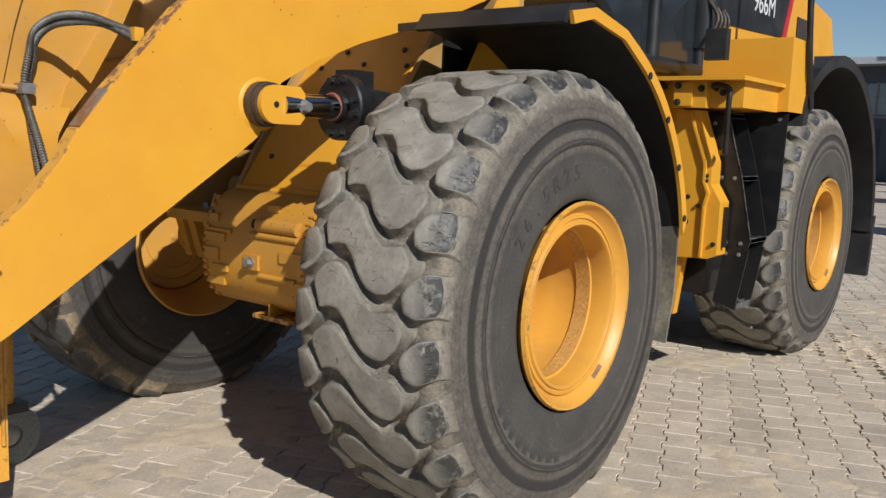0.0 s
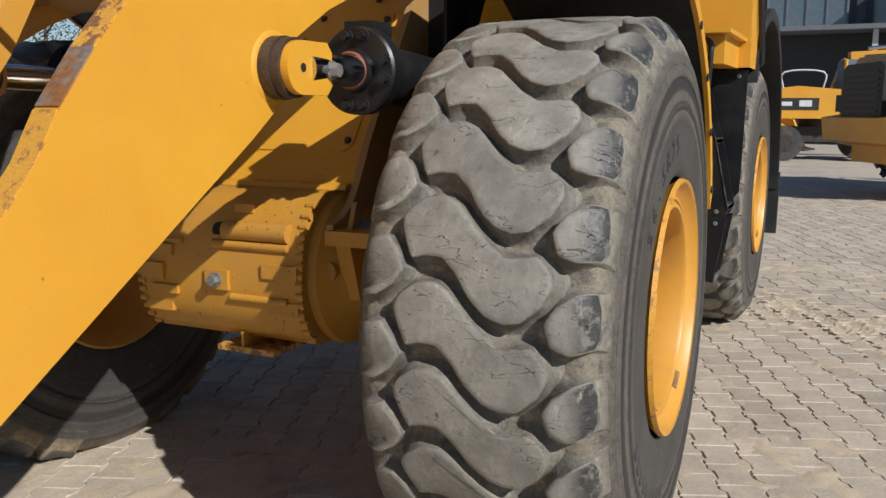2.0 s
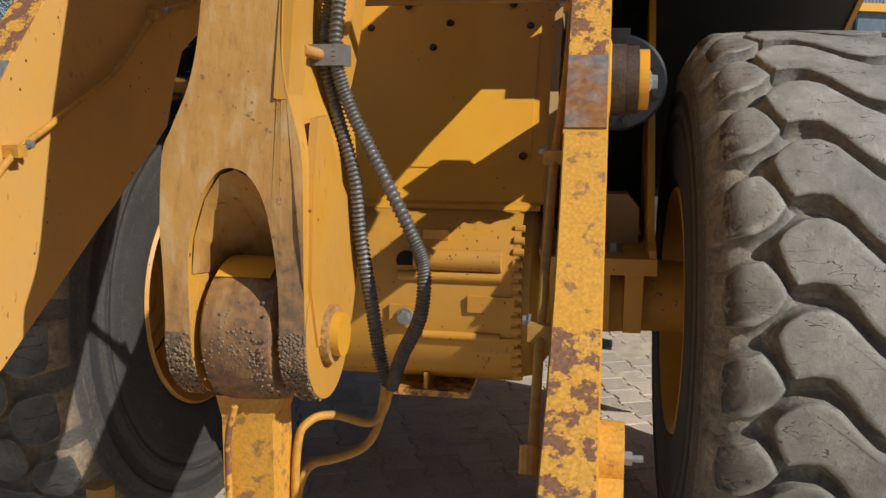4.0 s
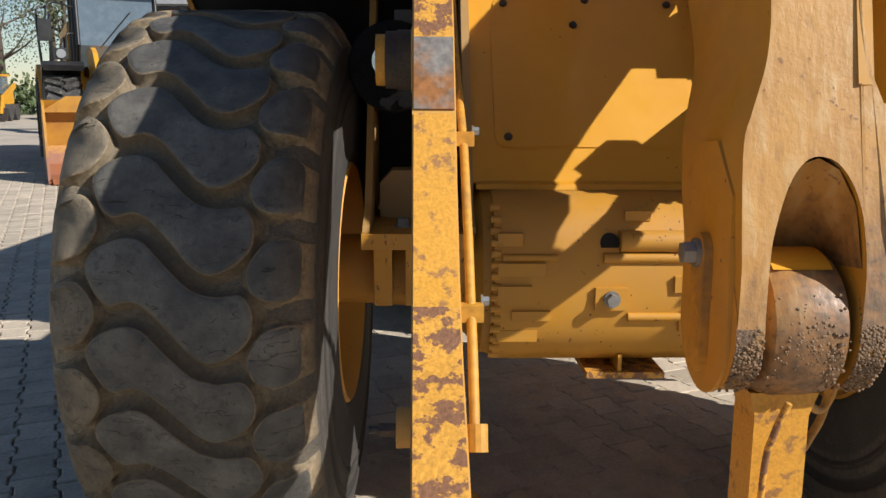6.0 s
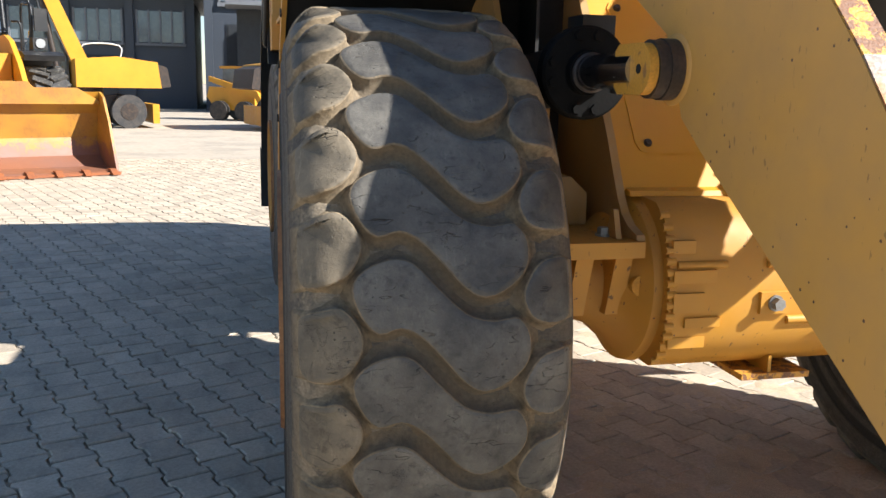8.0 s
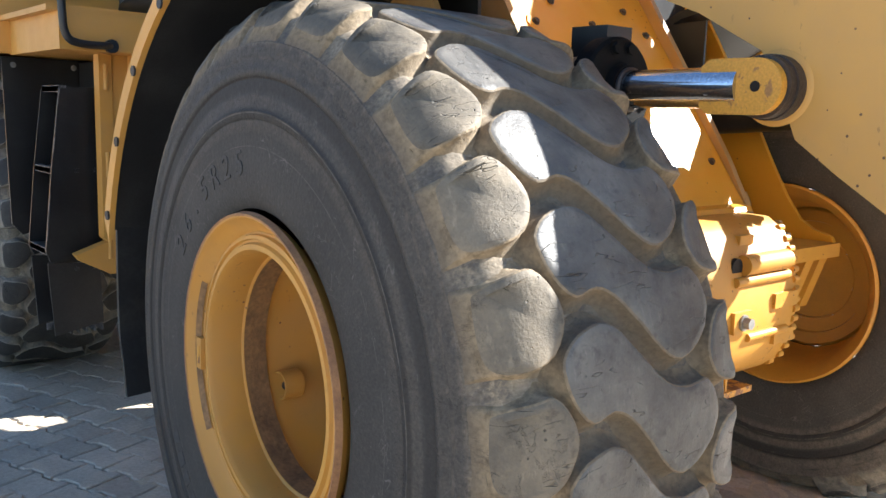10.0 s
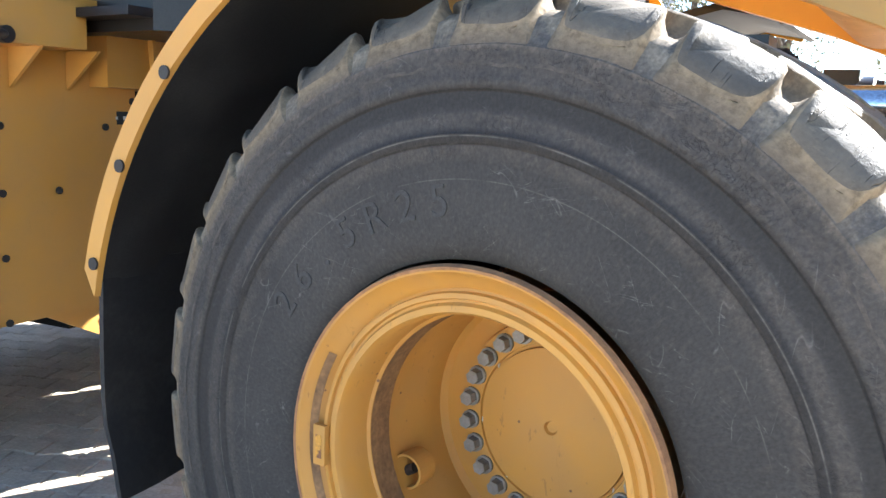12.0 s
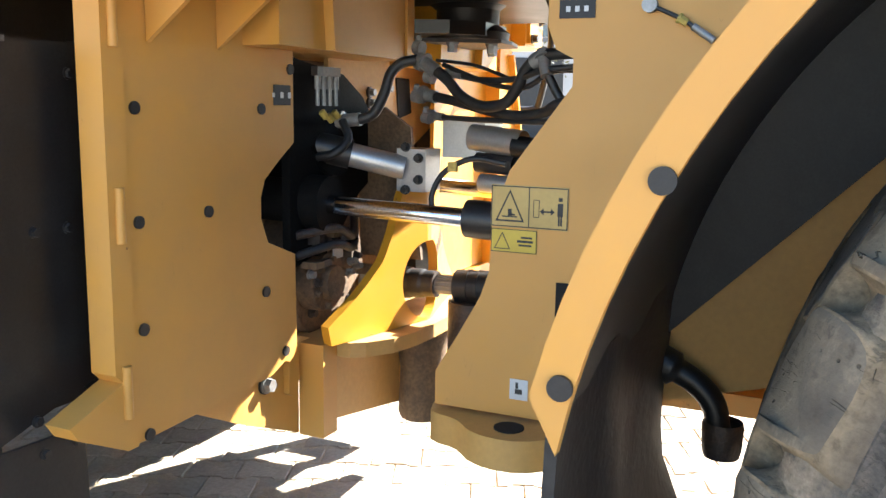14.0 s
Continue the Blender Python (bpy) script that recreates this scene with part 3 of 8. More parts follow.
# ---- mesh helpers ----
def part(name, bm, mat, parent=None, label="", smooth=None, bevel=0.0):
    """One mesh object from a bmesh, under a thing or a part."""
    if bevel:
        sharp = [e for e in bm.edges if len(e.link_faces) == 2 and e.calc_face_angle() > 0.6]
        bmesh.ops.bevel(bm, geom=sharp, offset=bevel, segments=2, profile=0.6, affect="EDGES", clamp_overlap=True)
    bmesh.ops.recalc_face_normals(bm, faces=bm.faces)
    me = bpy.data.meshes.new(name)
    bm.to_mesh(me)
    bm.free()
    me.materials.append(mat)
    if smooth is not None:
        me.shade_smooth()
        me.set_sharp_from_angle(angle=radians(smooth))
    ob = new(name, me)
    if parent:
        ob.parent = parent
    if label:
        tagged(ob, label)
    return ob


def thing(name, label, category, group="", at=None):
    ob = new(name)
    ob.empty_display_size = 0.1
    if at:
        ob.matrix_world = at
    return tagged(ob, label, category, group)


def box(x0, x1, y0, y1, z0, z1, bm=None):
    bm = bm or bmesh.new()
    v = [bm.verts.new((x, y, z)) for x in (x0, x1) for y in (y0, y1) for z in (z0, z1)]
    for f in ((0, 1, 3, 2), (4, 6, 7, 5), (0, 4, 5, 1), (2, 3, 7, 6), (0, 2, 6, 4), (1, 5, 7, 3)):
        bm.faces.new([v[i] for i in f])
    return bm


def slab(points, a, b, axis="x", bm=None):
    """A plate: an outline in the plane across the axis, from a to b along it."""
    bm = bm or bmesh.new()

    def at(p, q, d):
        return {"x": (d, p, q), "y": (p, d, q), "z": (p, q, d)}[axis]
    lo = [bm.verts.new(at(p, q, a)) for p, q in points]
    hi = [bm.verts.new(at(p, q, b)) for p, q in points]
    n = len(points)
    bm.faces.new(lo), bm.faces.new(hi)
    for i in range(n):
        bm.faces.new((lo[i], lo[(i + 1) % n], hi[(i + 1) % n], hi[i]))
    return bm


def lathe(profile, n=64, axis="x", centre=(0, 0, 0), bm=None, closed=False, arc=None):
    """A profile of (along, radius) turned round an axis through centre."""
    bm = bm or bmesh.new()
    c = Vector(centre)
    rings = []
    count = n if arc is None else n + 1
    for i in range(count):
        a = 2 * math.pi * i / n if arc is None else radians(arc[0] + (arc[1] - arc[0]) * i / n)
        s, t = math.sin(a), math.cos(a)
        ring = []
        for d, r in profile:
            p = {"x": (d, r * t, r * s), "y": (r * t, d, r * s), "z": (r * t, r * s, d)}[axis]
            ring.append(bm.verts.new(c + Vector(p)))
        rings.append(ring)
    m = len(profile)
    for i in range(n):
        p, q = rings[i], rings[(i + 1) % count]
        for j in range(m if closed else m - 1):
            bm.faces.new((p[j], p[(j + 1) % m], q[(j + 1) % m], q[j]))
    return bm


def rod(p, q, r, n=20, bm=None, r2=None):
    """A capped round bar from p to q."""
    bm = bm or bmesh.new()
    p, q = Vector(p), Vector(q)
    way = (q - p).normalized()
    u = way.orthogonal().normalized()
    w = way.cross(u)
    rr = (r, r if r2 is None else r2)
    ends = [[bm.verts.new(c + s * (u * math.cos(2 * math.pi * i / n) + w * math.sin(2 * math.pi * i / n))) for i in range(n)] for c, s in ((p, rr[0]), (q, rr[1]))]
    bm.faces.new(ends[0]), bm.faces.new(ends[1])
    for i in range(n):
        bm.faces.new((ends[0][i], ends[0][(i + 1) % n], ends[1][(i + 1) % n], ends[1][i]))
    return bm


def spline(points, per=8):
    """A smooth line through points."""
    p = [Vector(q) for q in points]
    p = [2 * p[0] - p[1], *p, 2 * p[-1] - p[-2]]
    out = []
    for i in range(1, len(p) - 2):
        for k in range(per):
            t = k / per
            a, b, c, d = p[i - 1:i + 3]
            out.append(0.5 * (2 * b + (c - a) * t + (2 * a - 5 * b + 4 * c - d) * t * t + (3 * b - a - 3 * c + d) * t ** 3))
    out.append(p[-2])
    return out


def tube(points, r, n=10, per=8, bm=None, radii=None):
    """A round bar along a smooth line."""
    bm = bm or bmesh.new()
    line = spline(points, per) if per else [Vector(q) for q in points]
    side = None
    rings = []
    for i, c in enumerate(line):
        way = (line[min(i + 1, len(line) - 1)] - line[max(i - 1, 0)]).normalized()
        side = way.orthogonal().normalized() if side is None else (side - way * side.dot(way)).normalized()
        w = way.cross(side)
        s = radii(i) if radii else r
        rings.append([bm.verts.new(c + s * (side * math.cos(2 * math.pi * k / n) + w * math.sin(2 * math.pi * k / n))) for k in range(n)])
    for p, q in zip(rings, rings[1:]):
        for k in range(n):
            bm.faces.new((p[k], p[(k + 1) % n], q[(k + 1) % n], q[k]))
    bm.faces.new(rings[0]), bm.faces.new(rings[-1])
    return bm


def hexbolt(c, way, r, h, bm=None):
    """A hexagon head with a washer under it."""
    bm = bm or bmesh.new()
    c, way = Vector(c), Vector(way).normalized()
    rod(c, c + way * h * 0.25, r * 1.25, 16, bm)
    rod(c + way * h * 0.25, c + way * h, r, 6, bm, r * 0.94)
    return bm


def word(text, parent, m, size, mat, thick=0.002):
    """Raised letters as one mesh."""
    cu = bpy.data.curves.new("letters", "FONT")
    cu.body, cu.size, cu.extrude, cu.align_x = text, size, thick, "CENTER"
    tmp = bpy.data.objects.new("letters", cu)
    me = bpy.data.meshes.new_from_object(tmp)
    bpy.data.objects.remove(tmp)
    me.materials.append(mat)
    ob = new("lettering", me)
    ob.parent = parent
    ob.matrix_basis = m
    return ob


def sticker(parent, at, size, facing, mat, bars=(), triangle=None, arrows=()):
    """A thin printed plate; its marks are bars at (x, y, width, height) in shares of its size."""
    turn = {"-y": pose(0, 0, 0, 90, 0, 0), "-x": pose(0, 0, 0, 90, 0, -90)}[facing]
    w, h = size
    base = part("sticker", box(-w / 2, w / 2, -h / 2, h / 2, 0, 0.001), mat, parent)
    base.matrix_basis = Matrix.Translation(at) @ turn
    ink = white_paint if mat is black_plastic else ink_black
    for x, y, bw, bh in bars:
        part("print", box((x - bw / 2) * w, (x + bw / 2) * w, (y - bh / 2) * h, (y + bh / 2) * h, 0.0012, 0.0018), ink, base)
    for tri, line in ((triangle, True), (arrows[0] if arrows else None, False), (arrows[1] if arrows else None, False)):
        if not tri:
            continue
        cx, cy, tw, th = tri
        if line:
            p = [Vector(((cx - tw) * w, (cy - th) * h)), Vector(((cx + tw) * w, (cy - th) * h)), Vector((cx * w, (cy + th) * h))]
        else:
            p = [Vector((cx * w, (cy - th) * h)), Vector((cx * w, (cy + th) * h)), Vector(((cx + tw) * w, cy * h))]
        c = sum(p, Vector((0, 0))) / 3
        bm = bmesh.new()
        for i in range(3):
            a, b = p[i], p[(i + 1) % 3]
            k = 0.16 if line else 0.98
            slab([(v.x, v.y) for v in (a, b, b + (c - b) * k, a + (c - a) * k)], 0.0012, 0.0018, "z", bm)
        part("warning_triangle" if line else "arrow_head", bm, ink, base)
    return base


def arcpts(cy, cz, r, a0, a1, n=12):
    return [(cy + r * math.cos(radians(a0 + (a1 - a0) * i / n)), cz + r * math.sin(radians(a0 + (a1 - a0) * i / n))) for i in range(n + 1)]


# ---- ground ----
ground = tagged(part("ground", box(-400, 400, -300, 500, -0.4, -0.030), sand_joint), "sandy joints under grey concrete paving of the yard", "ground", kind="structure")

# ---- the wheel loader ----
loader = thing("wheel_loader", "large yellow articulated wheel loader with worn dusty tyres", "wheel loader")
HUB_Z, TRACK, REAR_Y = 0.84, 1.19, 3.69
PITCHES = 26
DEEP = 0.058


def crown(u):
    return 0.897 - 0.08 * u * u - 13.0 * max(0.0, abs(u) - 0.25) ** 2


def lug_mesh(name, outline, top, wall, foot, lift=0.0, high=DEEP):
    """A moulded tread block: flat top with a crisp worn edge, steep sides, a foot in the groove, a buttress down the shoulder."""
    n = len(outline)
    pts = [Vector((u, v)) for u, v in outline]
    fine = []
    for i in range(n):
        a, b, c, d = (pts[(i + k - 1) % n] for k in range(4))
        for k in range(3):
            t = k / 3
            curve = 0.5 * (2 * b + (c - a) * t + (2 * a - 5 * b + 4 * c - d) * t * t + (3 * b - a - 3 * c + d) * t ** 3)
            fine.append(curve if lift > 0.015 else curve.lerp(b.lerp(c, t), 0.55))
    m = len(fine)
    area = sum(fine[i].x * fine[(i + 1) % m].y - fine[(i + 1) % m].x * fine[i].y for i in range(m))
    if area < 0:
        fine.reverse()
    out = []
    for i in range(m):
        t = (fine[(i + 1) % m] - fine[i - 1]).normalized()
        out.append(Vector((t.y, -t.x)))
    bm = bmesh.new()
    rings = []
    steps = ((0.022, -0.004, 0.344, 0.752), (0.010, 0.004, 0.338, 0.778), (0.004, 0.018, 0.331, 0.798), (0.0015, 0.036, 0.322, 0.816),
             (0.0, high - 0.0030, None, None), (-0.0035, high, None, None), (-0.016, high + 0.001, None, None))
    for k, (off, h, side, low) in enumerate(steps):
        ring = []
        if lift:  # a tyre worn lower: wider blocks that run out into a shallower groove
            off += (0.004 if lift > 0.015 else 0.0) + max(0.0, 0.012 - 0.004 * k)
            h += lift * max(0.0, 1 - k / 4)
        for p, o in zip(fine, out):
            far = max(0.0, min(1.0, (abs(p.x) - 0.285) / 0.018)) * max(0.0, min(1.0, o.x * math.copysign(2.0, p.x)))
            q = p + o * off
            q.x = max(-0.332, min(0.332, q.x))
            wave = 0.0022 * noise.noise(Vector((q.x * 26, q.y * 26, h * 30 + q.x * 9))) if 0.001 < h else 0.0
            nick = -0.004 * max(0.0, noise.noise(Vector((q.x * 55, q.y * 55, 3.1))) - 0.25) if h > high - 0.004 else 0.0
            r = crown(q.x) - DEEP + h + wave + nick
            if side:
                r = r + (low + 3 * wave - r) * far
                q.x = q.x + (math.copysign(side, q.x) - q.x) * far
            a = q.y / 0.89
            ring.append(bm.verts.new((q.x, -r * math.cos(a), r * math.sin(a))))
        rings.append(ring)
    for p, q in zip(rings, rings[1:]):
        for i in range(m):
            bm.faces.new((p[i], p[(i + 1) % m], q[(i + 1) % m], q[i]))
    bm.faces.new(rings[-1])
    bmesh.ops.recalc_face_normals(bm, faces=bm.faces)
    me = bpy.data.meshes.new(name)
    bm.to_mesh(me)
    bm.free()
    for mat in (top, foot, wall, wall if foot is wall else rubber_edge):
        me.materials.append(mat)
    me.shade_smooth()
    me.set_sharp_from_angle(angle=radians(38))
    for f in me.polygons:
        f.material_index = 1 if f.index < m or (f.index < 4 * m and abs(f.center.x) > 0.314) else 2 if f.index < 4 * m else 3 if f.index < 5 * m else 0
    return me


S_LUG = [(-0.188, 0.086), (-0.168, 0.120), (-0.128, 0.147), (-0.078, 0.150), (-0.040, 0.130), (0.0, 0.086), (0.048, 0.038), (0.092, 0.008), (0.130, 0.009), (0.174, 0.014),
         (0.205, -0.014), (0.215, -0.053), (0.192, -0.102), (0.144, -0.143), (0.098, -0.151), (0.053, -0.135), (0.010, -0.096), (-0.030, -0.042), (-0.068, -0.007), (-0.110, -0.003),
         (-0.148, -0.011), (-0.166, 0.018), (-0.180, 0.055)]
IN_LUG = [(-0.304, 0.045), (-0.272, 0.069), (-0.222, 0.080), (-0.192, 0.049), (-0.166, 0.001), (-0.194, -0.041), (-0.240, -0.072), (-0.280, -0.078), (-0.302, -0.074), (-0.308, -0.02)]
OUT_LUG = [(0.199, -0.012), (0.225, 0.031), (0.274, 0.065), (0.312, 0.072), (0.322, 0.03), (0.322, -0.04), (0.312, -0.066), (0.262, -0.078), (0.218, -0.063)]
# the other front tyre, worn rounder
S_LUG_2 = [(0.202, -0.086), (0.178, -0.125), (0.121, -0.149), (0.072, -0.141), (0.017, -0.086), (-0.047, -0.026), (-0.104, -0.008), (-0.137, -0.010), (-0.172, -0.012), (-0.196, 0.027), (-0.192, 0.083), (-0.153, 0.126), (-0.097, 0.149), (-0.050, 0.126), (-0.000, 0.070), (0.052, 0.018), (0.097, -0.002), (0.147, 0.009), (0.183, -0.029)]
IN_LUG_2 = [(-0.189, 0.007), (-0.223, -0.052), (-0.264, -0.070), (-0.304, -0.069), (-0.310, -0.021), (-0.307, 0.047), (-0.294, 0.069), (-0.244, 0.076), (-0.202, 0.057)]
OUT_LUG_2 = [(0.320, -0.042), (0.312, -0.064), (0.270, -0.075), (0.230, -0.078), (0.194, -0.037), (0.187, 0.010), (0.220, 0.062), (0.272, 0.081), (0.308, 0.080), (0.320, 0.046)]
lug_sets = [[(lug_mesh("lug", middle, top, wall, foot, lift), 0.0), (lug_mesh("lug", inner, top, wall, foot, lift), off_in), (lug_mesh("lug", outer, side, wall, foot, lift), off_out)]
            for middle, inner, outer, off_in, off_out, top, side, wall, foot, lift in (
                (S_LUG, IN_LUG, OUT_LUG, -0.037, 0.085, rubber_lug, rubber_lug, rubber_wall, rubber_dust, 0.012),
                (S_LUG_2, IN_LUG_2, OUT_LUG_2, -0.080, 0.036, rubber_lug_pale, rubber_lug_dusty_lit, rubber_wall_pale, rubber_wall_pale, 0.020),
                (S_LUG, IN_LUG, OUT_LUG, -0.037, 0.085, rubber_lug_shaded, rubber_lug_shaded, rubber_wall, rubber_dust, 0.012))]

# the carcass of the tyre, from the inner bead over the tread to the outer bead; u points outward
half = [(0.337, 0.787), (0.342, 0.765), (0.344, 0.735), (0.347, 0.730), (0.347, 0.715), (0.343, 0.708), (0.347, 0.67), (0.349, 0.640), (0.353, 0.635), (0.353, 0.622),
        (0.349, 0.616), (0.350, 0.58), (0.350, 0.54), (0.350, 0.49), (0.349, 0.45), (0.343, 0.425), (0.334, 0.412), (0.28, 0.408)]
def carcass_profile(deep):
    tread = [(0.33 - 0.03 * i, crown(0.33 - 0.03 * i) - deep * (1 - 0.70 * max(0.0, min(1.0, (abs(0.33 - 0.03 * i) - 0.25) / 0.07)))) for i in range(23)]
    return [(-u, r) for u, r in reversed(half)] + [(u, r) for u, r in reversed(tread)] + half


RIM = [(0.318, 0.385), (0.350, 0.405), (0.362, 0.400), (0.360, 0.392), (0.340, 0.381), (0.324, 0.364), (0.318, 0.357), (0.320, 0.352), (0.330, 0.349), (0.332, 0.340), (0.325, 0.337),
       (0.325, 0.332), (0.334, 0.327), (0.335, 0.315), (0.322, 0.308), (0.24, 0.307), (0.236, 0.300), (0.17, 0.300), (0.166, 0.307), (0.05, 0.307), (0.04, 0.303), (-0.035, 0.301), (-0.050, 0.288),
       (-0.050, 0.243), (-0.032, 0.238), (-0.030, 0.186), (-0.036, 0.184), (-0.036, 0.178), (-0.024, 0.176), (-0.018, 0.12), (-0.016, 0.016), (-0.024, 0.012), (-0.024, 0.0)]
rim_paint = material("rim_paint", (0.74, 0.36, 0.045), 0.45, second=(0.56, 0.28, 0.06), amount=0.7, scale=4, fine=160, bump=0.04, fine_mix=0.04)

rim_dusty = paint_material("dusty_rim_paint", (0.73, 0.356, 0.050), (0.60, 0.295, 0.060), chip=(0.20, 0.10, 0.05), chips=0.66, dust=0.20, rough=0.5)
rim_rust = material("rusty_flange_edge", (0.50, 0.245, 0.095), 0.65, second=(0.24, 0.115, 0.06), amount=0.85, scale=22, fine=120, bump=0.2, fine_mix=0.12, low=0.36, high=0.66)


def arc_place(u, r, deg, size=1.0):
    """A pose on the outer sidewall, at deg clockwise from the top, letters upright outward."""
    t = radians(deg)
    m = Matrix(((0, 0, 1, u), (math.cos(t), math.sin(t), 0, r * math.sin(t)), (-math.sin(t), math.cos(t), 0, r * math.cos(t)), (0, 0, 0, 1)))
    return m


def wheel(at, turn, spin, detail=True, lugs=0, rim_paint=rim_paint):
    """One wheel at its hub, outer side along local +x; spin: the roll of its tread."""
    base = part("wheel", lathe(RIM, 96), rim_paint, loader, "deep-dish yellow wheel rim with chipped paint", smooth=32)
    base.matrix_world = pose(*at, 0, 0, turn)
    part("inner_rim", lathe([(-0.30, 0.395), (-0.335, 0.41), (-0.345, 0.40), (-0.30, 0.36), (-0.15, 0.325), (-0.05, 0.30)], 72), rim_paint, base, smooth=40)
    part("flange_edge", lathe([(0.349, 0.406), (0.3635, 0.4015), (0.3625, 0.396)], 96), paint_edge if lugs == 0 else rim_rust, base, "chipped flange edge", smooth=60)
    part("barrel_band", lathe([(0.235, 0.2990), (0.171, 0.2990)], 72), barrel_dirt if lugs else barrel_tan, base, "brown dirt band in the barrel", smooth=60)
    for a0, a1 in ((150, 215), (265, 320)) if lugs else ((300, 311),):
        part("gutter_slot", lathe([(0.3292, 0.3640), (0.3402, 0.3780)], 24, arc=(a0, a1)), barrel_dirt, base, smooth=60)
    latch = part("lock_latch", box(0.33, 0.343, -0.365, -0.335, -0.055, 0.03), rim_paint, base, bevel=0.004)
    part("latch_slot", box(0.3435, 0.3445, -0.358, -0.343, -0.04, 0.01), paint_rust, latch)
    guard = lathe([(0.088, 0.040), (0.146, 0.040), (0.146, 0.035), (0.088, 0.035)], 20, "x", (0, 0, 0), arc=(-110, 110), closed=True)
    bmesh.ops.transform(guard, matrix=Matrix.Translation((0.0, -0.268, -0.115)) @ Matrix.Rotation(radians(20), 4, "X"), verts=guard.verts)
    part("valve_guard", guard, rim_paint, base)
    part("valve", rod((0.12, -0.285, -0.125), (0.12, -0.262, -0.112), 0.012, 12), dark_metal, base)
    bm = lathe(carcass_profile(0.040 if lugs == 1 else 0.049), 160)
    for v in bm.verts:
        if v.co.z < 0.004 - at[2]:
            v.co.z = 0.004 - at[2]
    part("tyre", bm, tyre_rubber_cleaner if lugs == 1 else tyre_rubber, base, "worn black rubber tyre with dusty sidewall", smooth=35)
    for i in range(PITCHES):
        for me, off in lug_sets[lugs]:
            a = spin + 360 / PITCHES * i
            ob = new("lug", me)
            ob.parent = base
            low = math.cos(radians(a + math.degrees(off / 0.89) + 90))
            sink = max(0.0, 0.897 - (at[2] - 0.002) / low) if low > 0.6 else 0.0
            m = pose(0, 0, 0, -a - math.degrees(off / 0.89), 0, 0)
            ob.matrix_basis = m @ Matrix.Translation((0, sink, 0))
    for i in range(24):
        a = 2 * math.pi * (i + 0.5) / 24
        part("wheel_bolt", hexbolt((-0.030, 0.211 * math.cos(a), 0.211 * math.sin(a)), (1, 0, 0), 0.0175, 0.03), bolt_steel, base)
        part("torque_mark", box(-0.0355, -0.0335, 0.183 * math.cos(a) - 0.0015, 0.183 * math.cos(a) + 0.0015, 0.183 * math.sin(a) - 0.006, 0.183 * math.sin(a) + 0.006), white_paint, base) if detail and i % 3 == 0 else None
    if detail:
        for i, c in enumerate("26.5R25"):
            word(c, base, arc_place(0.350, 0.49, -58 + 8.4 * i), 0.085, letter_rubber, 0.0022).name = "lettering"
        for i in range(9):
            for start, rr in ((190, 0.585),):
                bm = box(-0.016 - 0.006 * (i % 2), 0.016, -0.020, 0.020, -0.001, 0.0015)
                ob = part("raised_mark", bm, letter_rubber, base)
                ob.matrix_basis = arc_place(0.350, rr, start + 6.2 * i)
    return base


wheel((TRACK - 0.015, 0, HUB_Z), 1.0, 3.35)
wheel((-TRACK + 0.037, -0.005, HUB_Z), 177.6, 4.65, True, 1, rim_dusty)
wheel((1.065, REAR_Y, 0.872), 0, 9.0, False)
# lug set 2: tread colour darkened for the shade this wheel stands in
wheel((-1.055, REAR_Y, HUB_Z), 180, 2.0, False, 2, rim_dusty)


# lift arms, each a thick plate with a worn upper edge
ARM = [(-2.42, 0.66), (-2.36, 0.52), (-2.22, 0.50), (-2.02, 0.66), (-1.71, 0.845), (-1.42, 1.035), (-1.15, 1.212), (-0.90, 1.375), (-0.80, 1.447), (-0.75, 1.56), (-0.70, 1.645), (-0.53, 1.738), (-0.28, 1.835),
       (0.09, 1.950), (0.25, 2.0), (0.60, 2.14), (0.86, 2.22), (0.98, 2.36), (0.90, 2.52), (0.4, 2.56), (-0.2, 2.42), (-0.7, 2.20), (-1.0, 1.965), (-1.14, 1.86), (-1.26, 1.725),
       (-1.40, 1.575), (-1.50, 1.448), (-1.56, 1.345), (-1.67, 1.215), (-1.78, 1.125), (-1.93, 1.045), (-2.15, 0.92), (-2.32, 0.80)]
UPPER = [(-0.7, 2.20), (-1.0, 1.965), (-1.14, 1.86), (-1.26, 1.725), (-1.335, 1.645), (-1.40, 1.575), (-1.495, 1.455), (-1.50, 1.448), (-1.56, 1.345), (-1.67, 1.215), (-1.715, 1.178), (-1.78, 1.125), (-1.93, 1.045), (-2.15, 0.92), (-2.32, 0.80)]


def edge_strip(i, j, s, mat, name, parent, label=""):
    """A skin a few millimetres proud along the arm's upper edge, from corner i to corner j."""
    up = []
    for y, z in UPPER[i:j + 1]:
        d = Vector((-0.77, 0.64))
        up.append((y + d.x * 0.004, z + d.y * 0.004, y - d.x * 0.010, z - d.y * 0.010))
    outline = [(a, b) for a, b, _, _ in up] + [(c, d) for _, _, c, d in reversed(up)]
    return part(name, slab(outline, s * 0.5325, s * 0.5995), mat, parent, label)


